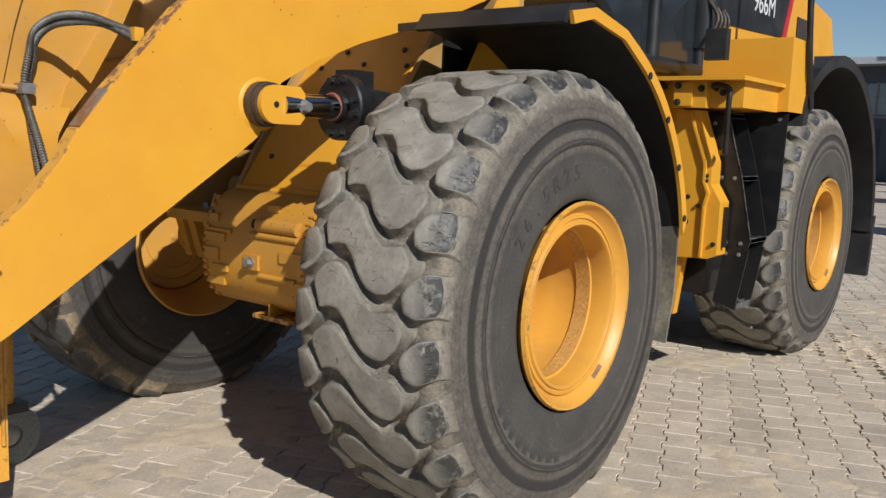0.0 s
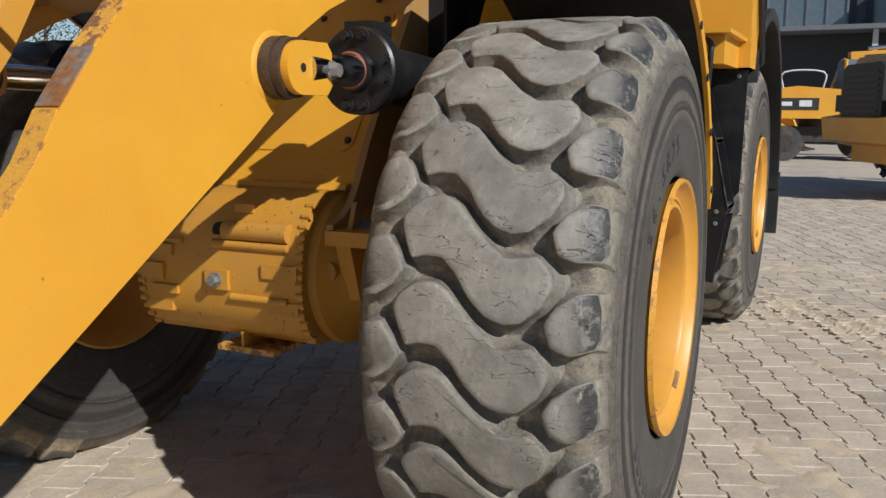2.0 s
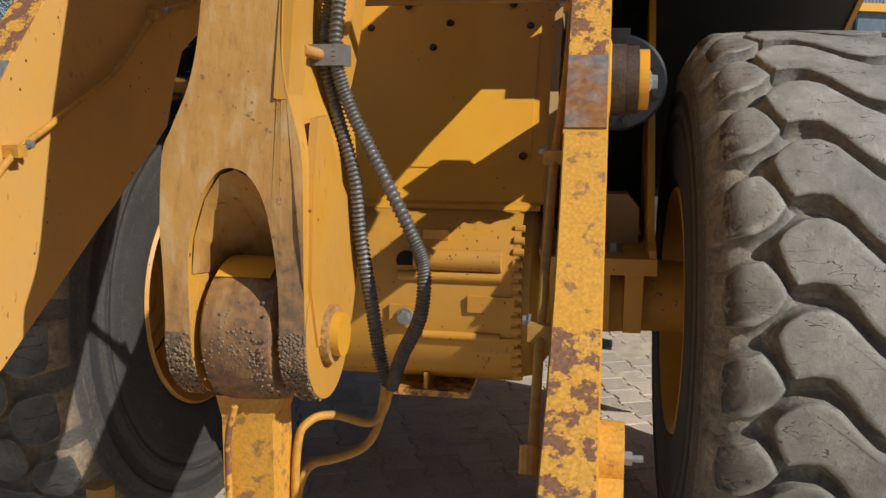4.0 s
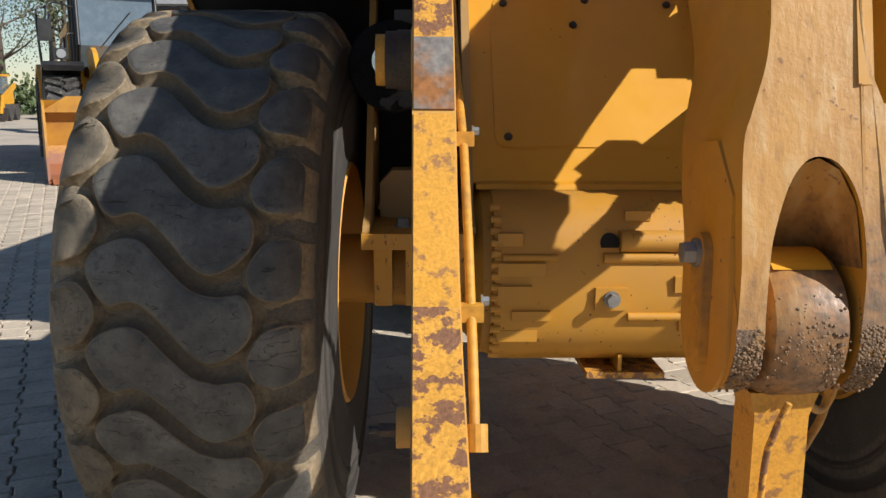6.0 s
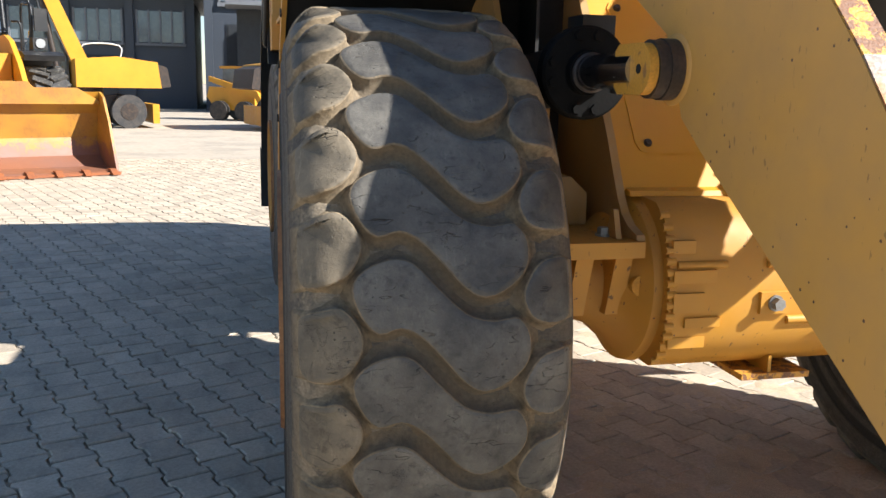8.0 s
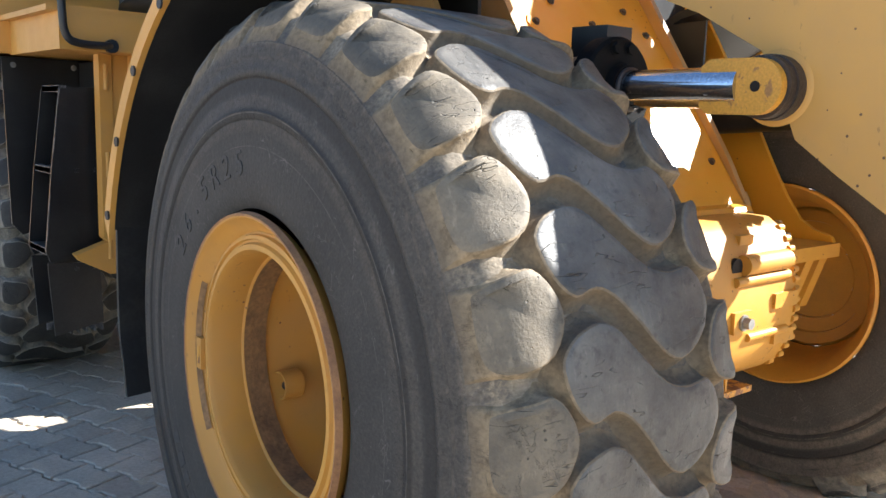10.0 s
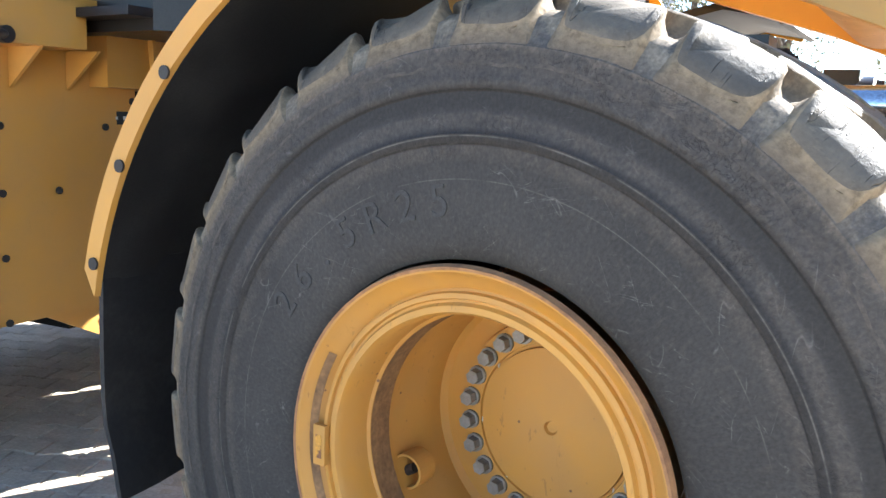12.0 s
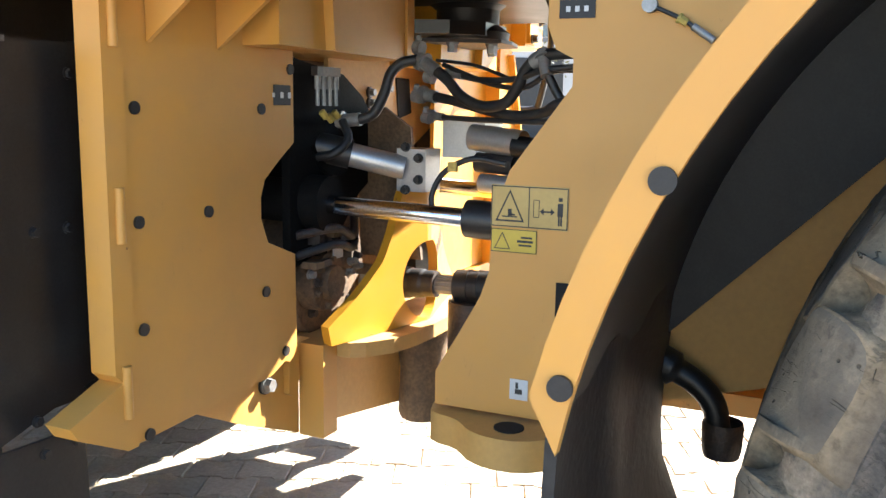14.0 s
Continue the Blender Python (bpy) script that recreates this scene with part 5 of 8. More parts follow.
for dz, dx in ((0.0, 0.0), (-0.085, -0.012)):
    pts = [(0.212 + dx, -1.37, 0.972 + dz * 0.1), (0.196 + dx, -1.375, 0.915 + dz * 0.4), (0.170 + dx, -1.39, 0.895 + dz * 0.6), (0.12, -1.44, 0.925 + dz), (0.085, -1.48, 0.925 + dz), (0.068, -1.50, 0.88 + dz), (0.066, -1.515, 0.70), (0.066, -1.515, 0.3)]
    part("steel_pipe", tube(pts, 0.008, 10, 6), paint_dirty, link, smooth=60)
part("steel_pipe", tube([(0.005, -1.62, 0.995), (-0.012, -1.612, 0.94), (-0.020, -1.60, 0.85), (-0.022, -1.597, 0.5)], 0.006, 8, 6), paint_rust, link, smooth=60)

# stand on a castor near the arm
stand = thing("caster_stand", "yellow post on a grey rubber castor wheel", "stand", at=pose(-0.49, -1.254, 0))
part("post", rod((0, 0, 0.27), (0, 0, 0.655), 0.03, 20), paint_dirty, stand, smooth=40)
part("fork", box(-0.05, 0.05, -0.07, 0.07, 0.235, 0.275), black_paint, stand, bevel=0.01)
part("wheel", lathe([(-0.03, 0.05), (-0.03, 0.115), (-0.022, 0.132), (0.022, 0.132), (0.03, 0.115), (0.03, 0.05)], 40, "x", (0, 0, 0.134), closed=True), grey_tyre, stand, "grey rubber tyre", smooth=35)
part("hub", lathe([(-0.034, 0.0), (-0.034, 0.03), (-0.02, 0.052), (0.02, 0.052), (0.034, 0.03), (0.034, 0.0)], 24, "x", (0, 0, 0.134)), bolt_steel, stand, smooth=35)

# front fenders
flap_rubber = material("scuffed_flap_rubber", (0.014, 0.014, 0.015), 0.6, second=(0.11, 0.10, 0.085), amount=0.35, scale=7, fine=60, bump=0.15, fine_mix=0.25, low=0.52, high=0.78)
flap_dusty = material("dusty_flap_rubber", (0.13, 0.115, 0.09), 0.85, second=(0.30, 0.255, 0.18), amount=0.8, scale=5, fine=60, bump=0.15, fine_mix=0.2)
OUTER = [(-0.06, 1.945), (0.12, 1.98), (0.38, 1.925)] + arcpts(0, 0.84, 1.142, 64, 13.5, 16)
INSIDE = [(-0.04, 1.90), (0.10, 1.935), (0.365, 1.885)] + arcpts(0, 0.84, 1.094, 64, 10.5, 16)
for s in (1, -1):
    mat = paint if s > 0 else paint_panel
    skin = [(y * 0.998, z - 0.004) for y, z in OUTER] + [(y, z) for y, z in reversed([(y * 0.975, z - 0.034) for y, z in OUTER])]
    fender = part("front_fender", slab(skin, s * 0.60, s * 1.447), black_plastic, loader, "black moulded front fender with yellow lip", smooth=30)
    part("fender_nose", slab([(-0.10, 1.905), (-0.05, 1.975), (0.13, 2.0), (0.13, 1.981), (-0.055, 1.946), (-0.07, 1.90)], s * 0.73, s * 1.452), black_plastic, fender, bevel=0.006)
    part("fender_lip", slab(OUTER + INSIDE[::-1], s * 1.448, s * 1.466), mat, fender, "yellow fender lip", bevel=0.002)
    for a, r in ((14.8, 1.109), (28.5, 1.103), (42.3, 1.101), (56.6, 1.102)):
        y, z = r * math.cos(radians(a)), 0.84 + r * math.sin(radians(a))
        part("fender_plug", rod((s * 1.466, y, z), (s * 1.472, y, z), 0.0155, 20), black_plastic, fender, smooth=40, bevel=0.002)
    rubber_flap = bmesh.new()
    rows = []
    for i in range(9):
        f = i / 8
        z = 1.12 - 0.56 * f
        y = 1.075 + 0.018 * math.sin(2.6 * f) - 0.05 * max(0.0, f - 0.72) / 0.28
        rows.append([(s * (0.565 + 0.87 * k / 8), y + 0.008 * math.sin(1.9 * k + 3 * f), z - (0.05 * (k / 8) if f > 0.9 else 0.0)) for k in range(9)])
    grid = [[[rubber_flap.verts.new((x, y + d, z)) for x, y, z in row] for row in rows] for d in (0.0, 0.016)]
    for i in range(8):
        for k in range(8):
            for d in (0, 1):
                rubber_flap.faces.new((grid[d][i][k], grid[d][i][k + 1], grid[d][i + 1][k + 1], grid[d][i + 1][k]))
    for i in range(8):
        for u in (0, 8):
            rubber_flap.faces.new((grid[0][i][u], grid[1][i][u], grid[1][i + 1][u], grid[0][i + 1][u]))
            rubber_flap.faces.new((grid[0][u][i], grid[1][u][i], grid[1][u][i + 1], grid[0][u][i + 1]))
    bmesh.ops.recalc_face_normals(rubber_flap, faces=rubber_flap.faces)
    part("mud_flap", rubber_flap, flap_rubber if s < 0 else flap_dusty, fender, "scuffed black rubber mud flap" if s < 0 else "mud flap grey with dust", smooth=40)
    part("fender_wall", slab(OUTER[3:] + [(1.09, 0.985), (0.70, 1.38), (0.25, 1.50), (0.25, 1.88)], s * 0.60, s * 0.612), black_plastic, fender)

# ---- rear half of the loader ----
rear_frame = part("rear_frame", box(-0.46, 0.46, 2.34, 5.3, 0.62, 1.70), dark_metal, loader, "grimy rear frame of the loader", bevel=0.02)
# unseen plate, added to keep bounced light off the ground beneath
part("belly_guard", slab([(2.36, 0.60), (5.1, 0.50), (5.25, 0.66), (2.36, 0.66)], -0.62, 0.62), black_shaded, rear_frame, "unseen black plate added to cut bounced light", bevel=0.01)
rear_axle = part("rear_axle", rod((-0.80, REAR_Y, 0.85), (0.80, REAR_Y, 0.85), 0.15, 28), dark_brown, loader, "grimy rear axle housing", smooth=40)
part("axle_bowl", rod((-0.24, REAR_Y, 0.80), (0.24, REAR_Y, 0.80), 0.32, 32), dark_brown, rear_axle, smooth=40, bevel=0.05)
# service panel facing forward, right side
PANEL = [(-1.085, 0.735), (-1.085, 1.70), (-0.494, 1.70), (-0.494, 1.345), (-0.56, 1.302), (-0.622, 1.258), (-0.640, 1.215), (-0.640, 1.16), (-0.612, 1.098), (-0.494, 1.052), (-0.490, 0.80), (-0.515, 0.762), (-0.545, 0.772), (-0.61, 0.748)]
panel = part("service_panel", slab(PANEL, 2.085, 2.10, "y"), paint_panel, loader, "flat yellow service panel with black plugs", bevel=0.003)
for x, z in ((-1.057, 1.43), (-1.057, 1.20), (-1.055, 0.975), (-1.05, 0.745), (-0.635, 1.655), (-0.635, 1.43), (-0.84, 1.20), (-0.628, 0.975), (-0.545, 0.80), (-0.515, 1.66), (-0.51, 1.53)):
    part("panel_plug", rod((x, 2.085, z), (x, 2.079, z), 0.0135, 18), black_plastic, panel, smooth=40, bevel=0.002)
part("hinge_post", slab([(-1.145, 0.90), (-1.125, 0.88), (-1.265, 0.83), (-1.245, 0.80), (-1.12, 0.735), (-1.09, 0.735), (-1.09, 1.72), (-1.145, 1.72)], 2.075, 2.14, "y"), paint_panel, panel, bevel=0.004)
for z in (1.60, 1.22, 0.86):
    part("hinge", rod((-1.118, 2.072, z - 0.055), (-1.118, 2.072, z + 0.055), 0.010, 12), paint_panel, panel, smooth=40)
sticker(panel, (-0.545, 2.0845, 1.465), (0.075, 0.05), "-y", black_plastic, bars=[(-0.5, 0.0, 0.13, 0.22), (-0.02, 0.0, 0.17, 0.3), (0.42, 0.0, 0.17, 0.3)])
# left counterpart, a stepped post
left_post = part("stepped_post", slab([(0.95, 0.80), (0.95, 1.68), (1.082, 1.68), (1.190, 1.38), (1.192, 1.25), (1.257, 1.148), (1.257, 0.835), (1.205, 0.81)], 2.06, 2.20, "y"), paint, loader, "stepped yellow side post", bevel=0.006)
part("post_fold", slab([(1.055, 1.66), (1.165, 1.38), (1.165, 1.262), (1.195, 1.20), (1.175, 1.12), (1.172, 0.815), (1.160, 0.815), (1.162, 1.125), (1.178, 1.20), (1.150, 1.262), (1.150, 1.37), (1.040, 1.66)], 2.035, 2.061, "y"), paint, left_post, bevel=0.004)
for x, z in ((1.165, 1.27), (1.165, 1.30), (1.235, 0.90), (1.125, 1.12), (1.06, 1.17), (1.06, 1.02)):
    part("post_bolt", hexbolt((x, 2.058, z), (0, -1, 0), 0.011, 0.016), black_bolt, left_post)
part("left_beam", slab([(0.335, 0.40), (1.00, 0.44), (1.04, 0.80), (0.335, 0.80)], 2.10, 2.16, "y"), paint, loader, "yellow lower cross beam", bevel=0.004)
part("left_panel", box(0.45, 0.97, 2.12, 2.135, 0.805, 1.70), paint, loader, "yellow left service panel", bevel=0.003)
# platforms beside the cab
for s in (1, -1):
    mat = paint if s > 0 else paint_panel
    lo, hi = (0.86, 1.36) if s > 0 else (-1.36, -0.86)
    deck = part("platform_box", box(lo, hi, 1.88 if s < 0 else 2.02, 2.62, 1.695, 1.842), mat, loader, "yellow platform box beside the cab", bevel=0.006)
    part("deck_plate", box(min(s * 0.80, s * 1.40), max(s * 0.80, s * 1.40), 1.90, 2.62, 1.843, 1.866), mat, deck, bevel=0.003)
    if s > 0:
        part("latch_box", box(0.96, 1.165, 1.96, 2.02, 1.69, 1.842), paint, deck, bevel=0.006)
        part("latch_door", box(0.975, 1.085, 1.945, 1.9605, 1.70, 1.832), paint, deck, bevel=0.004)
        for x, z in ((1.0, 1.815), (1.0, 1.72), (1.135, 1.80), (1.24, 1.78)):
            part("latch", hexbolt((x, 1.945 if x < 1.1 else 1.96 if x < 1.2 else 2.02, z), (0, -1, 0), 0.016, 0.026), black_bolt, deck)
        grab = [(1.20, 2.02, 1.80), (1.20, 1.97, 1.815), (1.26, 1.96, 1.815), (1.30, 1.96, 1.79), (1.30, 1.96, 1.70), (1.285, 2.0, 1.47), (1.27, 2.03, 1.44), (1.22, 2.10, 1.44)]
    else:
        grab = [(-1.36, 1.88, 2.30), (-1.36, 1.84, 2.20), (-1.36, 1.835, 1.85), (-1.345, 1.835, 1.745), (-1.29, 1.84, 1.718), (-1.18, 1.86, 1.717), (-1.16, 1.89, 1.717)]
        for x in (-1.02, -0.80):
            part("gusset", slab([(1.90, 1.695), (2.08, 1.695), (2.08, 1.56)], x, x + 0.012), mat, deck)
        part("grab_foot", rod((-1.16, 1.86, 1.717), (-1.16, 1.882, 1.717), 0.028, 16), black_paint, deck, smooth=40)
    part("grab_rail", tube(grab, 0.0155, 12, 6), black_paint, deck, smooth=60)
    body = part("side_body", box(min(s * 0.62, s * 1.42), max(s * 0.62, s * 1.42), 2.62, 3.05, 1.70, 2.15), mat, loader, "yellow side body ahead of the rear wheel", bevel=0.012)
    part("body_trim", box(min(s * 1.12, s * 1.425), max(s * 1.12, s * 1.425), 2.60, 3.0, 1.70, 1.90), mat, body, bevel=0.004)
    rail = [(s * 1.41, 2.98, 1.74), (s * 1.44, 2.98, 1.74), (s * 1.45, 2.95, 1.80), (s * 1.44, 2.85, 2.2), (s * 1.42, 2.82, 2.9), (s * 1.40, 2.9, 3.0)]
    part("hand_rail", tube(rail, 0.020, 12, 6), black_paint, body, smooth=60)
    # flat guard ahead of the rear tyre
    gx0, gx1, gy, low = (1.06, 1.412, 2.66, 0.075) if s > 0 else (0.98, 1.375, 2.72, 0.0)
    guard = [(s * gx0, 1.69), (s * gx1, 1.69), (s * (gx1 - 0.01), 1.10), (s * (gx1 - 0.015), 0.90 + low), (s * (gx1 - 0.06), 0.845 + low), (s * (gx1 - 0.13), 0.86 + low), (s * gx0, 1.02)]
    splash = part("splash_guard", slab(guard, gy, gy + 0.012, "y"), black_paint, loader, "flat black splash guard", bevel=0.004)
    for x, z in ((s * (gx1 - 0.05), 1.655), (s * (gx0 + 0.07), 1.655)):
        part("guard_bolt", hexbolt((x, gy, z), (0, -1, 0), 0.011, 0.014), bolt_steel, splash)
    # ladder: two folded cheeks across the climb, treads between them, a hanging lowest step
    if s > 0:
        edge, inner, foot, Y0, Y1, lean = [(1.205, 1.66), (1.315, 1.288), (1.395, 0.922)], (1.072, 1.645), (1.195, 0.85), 2.235, 2.50, 0.06
    else:
        edge, inner, foot, Y0, Y1, lean = [(1.275, 1.545), (1.32, 1.19), (1.355, 0.835)], (1.06, 1.56), (1.08, 0.86), 2.20, 2.46, 0.02
    at_z = lambda z, a=inner, b=foot: a[0] + (b[0] - a[0]) * (a[1] - z) / (a[1] - b[1])
    tail = edge[2][1]
    cheek = [(s * inner[0], inner[1])] + [(s * x, z) for x, z in edge] + [(s * (edge[2][0] - 0.02), tail - 0.05), (s * foot[0], foot[1])]
    lad = part("ladder", slab(cheek, Y0, Y0 + 0.010, "y"), black_paint, loader, "black steel ladder with worn treads", bevel=0.003)
    part("ladder_side", slab(cheek, Y1, Y1 + 0.010, "y"), black_paint, lad, bevel=0.003)
    part("ladder_back", slab([(s * inner[0], inner[1]), (s * foot[0], foot[1]), (s * (foot[0] + 0.012), foot[1]), (s * (inner[0] + 0.012), inner[1])], Y0 + 0.010, Y1, "y"), black_paint, lad)
    part("ladder_lip", slab([(s * edge[0][0], edge[0][1]), (s * edge[1][0], edge[1][1]), (s * edge[2][0], edge[2][1]), (s * (edge[2][0] - 0.004), edge[2][1]), (s * (edge[1][0] - 0.004), edge[1][1]), (s * (edge[0][0] - 0.004), edge[0][1])], Y0 - 0.005, Y0 - 0.0005, "y"), worn_black, lad, "fold rubbed to bare metal")
    for x_edge, z in edge:
        a, b = s * (at_z(z) + 0.015), s * (x_edge - 0.004)
        tread = part("tread", box(min(a, b), max(a, b), Y0 + 0.012, Y1 - 0.002, z - 0.012, z + 0.010), black_paint, lad, bevel=0.003)
        part("tread_nose", box(min(b, b - s * 0.03), max(b, b - s * 0.03), Y0 + 0.011, Y1 - 0.001, z - 0.015, z + 0.014), worn_black, tread, "tread nose worn to bare grey steel", bevel=0.003)
    base_z = 0.50 if s > 0 else 0.455
    strap = [(s * (foot[0] + 0.05), tail - 0.06), (s * (edge[2][0] - 0.002), tail - 0.05), (s * (edge[2][0] - 0.002 - lean), base_z), (s * (foot[0] + 0.06 - lean), base_z + 0.04)]
    part("step_strap", slab(strap, Y0 - 0.016, Y0 - 0.008, "y"), black_paint, lad, bevel=0.003)
    part("step_strap", slab(strap, Y1 - 0.02, Y1 - 0.012, "y"), black_paint, lad, bevel=0.003)
    for k in range(5):
        x = s * (foot[0] + 0.06 - lean + 0.034 * k)
        part("step_bar", box(min(x, x + s * 0.008), max(x, x + s * 0.008), Y0 - 0.008, Y1 - 0.02, base_z, base_z + 0.035), worn_black, lad)
    part("step_bar", box(min(s * (foot[0] + 0.06 - lean), s * (edge[2][0] - lean)), max(s * (foot[0] + 0.06 - lean), s * (edge[2][0] - lean)), Y0 + 0.10, Y0 + 0.108, base_z + 0.004, base_z + 0.035), worn_black, lad)
    for x, z in ((at_z(tail) + 0.07, tail - 0.085), (at_z(tail) + 0.15, tail - 0.085), (at_z(tail) + 0.06, tail - 0.02), (at_z(tail) + 0.15, tail - 0.02), (at_z(edge[1][1]) + 0.06, edge[1][1]), (at_z(edge[1][1]) + 0.14, edge[1][1]), (inner[0] + 0.05, edge[0][1] - 0.05)):
        part("ladder_bolt", hexbolt((s * x, Y0 - (0.016 if z < tail - 0.05 else 0.0), z), (0, -1, 0), 0.010, 0.010), bolt_steel if s > 0 else black_bolt, lad)
    if s > 0:
        part("hinge_strip", box(1.262, 1.285, 2.12, 2.14, 0.88, 1.12), black_paint, lad, bevel=0.003)
        part("hinge_strip", box(1.00, 1.075, 2.205, 2.235, 0.86, 1.66), black_paint, lad, bevel=0.003)
    tank = box(min(s * 0.62, s * (1.12 if s > 0 else 1.03)), max(s * 0.62, s * (1.12 if s > 0 else 1.03)), 2.48 if s < 0 else 2.27, 2.70 if s < 0 else 2.655, 0.56 if s > 0 else 0.76, 1.68)
    part("side_tank", tank, black_paint, loader, "black side tank behind the ladder", bevel=0.03)
    # rear fender
    out = [(2.86, 1.62), (2.90, 1.76)] + arcpts(REAR_Y + 0.05, 0.86, 1.28, 128, -2, 22)
    ins = [(2.95, 1.63), (2.99, 1.72)] + arcpts(REAR_Y + 0.05, 0.86, 1.20, 128, -2, 22)
    fen = part("rear_fender", slab(out + ins[::-1], s * 0.60, s * 1.38), black_plastic, loader, "black plastic rear fender", smooth=30)
    part("fender_edge", slab([(a * 1.0, b) for a, b in out] + [(a, b) for a, b in ins[::-1]], s * 1.3805, s * 1.44), black_plastic, fen, bevel=0.012)
    part("rear_flap", slab([(4.98, 0.95), (5.05, 0.95), (4.98, 0.45), (4.90, 0.45)], s * 0.9, s * 1.45), black_plastic, fen)
# hood and cab
hood = part("hood", slab([(2.9, 1.7), (5.45, 1.45), (5.5, 2.2), (5.3, 2.62), (4.6, 2.72), (2.75, 2.78)], -0.88, 0.88), paint, loader, "yellow engine hood with dark model panel", bevel=0.06)
for s in (1, -1):
    part("model_panel", slab([(2.80, 2.28), (4.0, 2.32), (4.12, 2.62), (4.15, 2.70), (2.80, 2.72)], s * 0.882, s * 0.888), black_plastic, hood)
    part("red_stripe", slab([(4.02, 2.32), (4.10, 2.32), (4.24, 2.70), (4.16, 2.70)], s * 0.882, s * 0.889), red_paint, hood)
    part("hood_vent", box(min(s * 0.882, s * 0.89), max(s * 0.882, s * 0.89), 4.35, 4.75, 2.30, 2.52), dark_metal, hood)
word("966M", hood, pose(0.889, 3.58, 2.44, 90, 0, 90), 0.20, white_paint)
engine_gear = part("air_filter", rod((0.80, 2.70, 2.10), (0.80, 2.70, 2.48), 0.13, 24), black_paint, loader, "black cylindrical air filter", smooth=40, bevel=0.02)
for k in range(4):
    part("filter_pipe", tube([(0.9, 2.55 + 0.07 * k, 2.15), (0.95, 2.58 + 0.06 * k, 2.28), (0.86, 2.6 + 0.06 * k, 2.42)], 0.012, 8), dark_metal, engine_gear, smooth=60)
cab = part("cab", slab([(1.62, 1.95), (1.48, 2.05), (1.05, 2.38), (1.15, 3.35), (2.62, 3.40), (2.66, 1.95)], -0.80, 0.80), cab_glass, loader, "black-framed cab with dark glass", bevel=0.02)
for s in (1, -1):
    for a, b in (((1.62, 1.95), (1.05, 2.38)), ((1.05, 2.38), (1.15, 3.35)), ((2.64, 1.95), (2.62, 3.4)), ((1.62, 1.95), (2.64, 1.95)), ((1.95, 1.95), (1.95, 3.38))):
        part("cab_pillar", rod((s * 0.81, *a), (s * 0.81, *b), 0.05, 10), black_paint, cab, smooth=40)
    part("mirror", box(min(s * 1.05, s * 1.18), max(s * 1.05, s * 1.18), 2.16, 2.22, 1.98, 2.16), black_plastic, cab, bevel=0.02)
part("cab_roof", box(-0.9, 0.9, 1.0, 2.75, 3.38, 3.52), paint, cab, bevel=0.04)
part("cab_floor", slab([(-0.80, 1.62), (-0.50, 1.30), (0.50, 1.30), (0.50, 1.51), (0.80, 1.51), (0.80, 2.62), (-0.80, 2.62)], 1.76, 1.95, "z"), black_paint, cab, bevel=0.02)
# unseen bars and plate, added to split the sun on the panel into streaks
for x, r in ((0.554, 0.007), (0.602, 0.0095)):
    part("cab_hose", rod((x, 1.10, 1.80), (x, 1.56, 1.80), r, 10), black_rubber, cab, smooth=60)
part("cab_bracket", slab([(0.690, 1.10), (0.735, 1.10), (0.735, 1.56), (0.660, 1.56)], 1.79, 1.80, "z"), black_paint, cab)
for s in (1, -1):
    inner = 0.18 if s > 0 else 0.017
    mount = part("cab_mount", slab([(1.982, 1.577), (2.30, 1.577), (2.30, 1.80), (1.982, 1.80)], s * inner, s * 0.70), paint_panel if s < 0 else paint, rear_frame, "boxed yellow cab mount", bevel=0.006)
    part("mount_flange", box(min(s * inner, s * (inner + 0.045)), max(s * inner, s * (inner + 0.045)), 1.974, 1.983, 1.577, 1.80), paint_panel if s < 0 else paint, mount, bevel=0.003)
    part("mount_brace", slab([(-s * -0.52, 1.80), (-s * -0.50, 1.577), (-s * -0.485, 1.577), (-s * -0.505, 1.80)], 1.955, 1.982, "y"), paint_panel if s < 0 else paint, mount, bevel=0.003)
part("mount_plate", box(-0.90, 0.90, 1.62, 2.30, 1.80, 1.83), black_paint, rear_frame)
pad = part("rubber_mount", lathe([(1.652, 0.0), (1.652, 0.13), (1.675, 0.135), (1.70, 0.10), (1.745, 0.10), (1.77, 0.135), (1.80, 0.135), (1.80, 0.0)], 32, "z", (0.22, 1.90, 0)), black_plastic, rear_frame, "black rubber cab mount", smooth=40)
part("mount_washer", slab([(0.06, 1.995), (0.178, 1.77), (0.25, 1.76), (0.42, 1.80), (0.44, 1.99)], 1.640, 1.651, "z"), dark_metal, pad, "grey steel mount plate", bevel=0.003)
for x, y in ((0.10, 1.90), (0.20, 1.81), (0.34, 1.86)):
    part("mount_bolt", hexbolt((x, y, 1.640), (0, 0, -1), 0.016, 0.03), bolt_steel, pad)
part("steel_pipe", tube([(0.30, 1.62, 1.78), (0.10, 1.60, 1.775), (-0.10, 1.52, 1.70), (-0.30, 1.46, 1.655), (-0.42, 1.40, 1.65)], 0.010, 8, 6), dark_metal, pad, smooth=60)

dusty_tan = material("dusty_tan_paint", (0.68, 0.385, 0.105), 0.6, second=(0.56, 0.335, 0.12), amount=0.6, scale=3.0, fine=70, bump=0.08, fine_mix=0.05)
# ---- the hitch between the halves ----
HITCH = [(-0.355, 2.32), (-0.355, 2.0), (-0.329, 1.962), (-0.253, 1.912), (-0.153, 1.889), (-0.048, 1.882), (0.048, 1.882), (0.153, 1.889), (0.253, 1.912), (0.329, 1.962), (0.42, 2.0), (0.42, 2.32)]
hitch = part("hitch", slab(HITCH, 0.742, 0.785, "z"), dusty_tan, loader, "yellow articulation hitch plates", bevel=0.006)
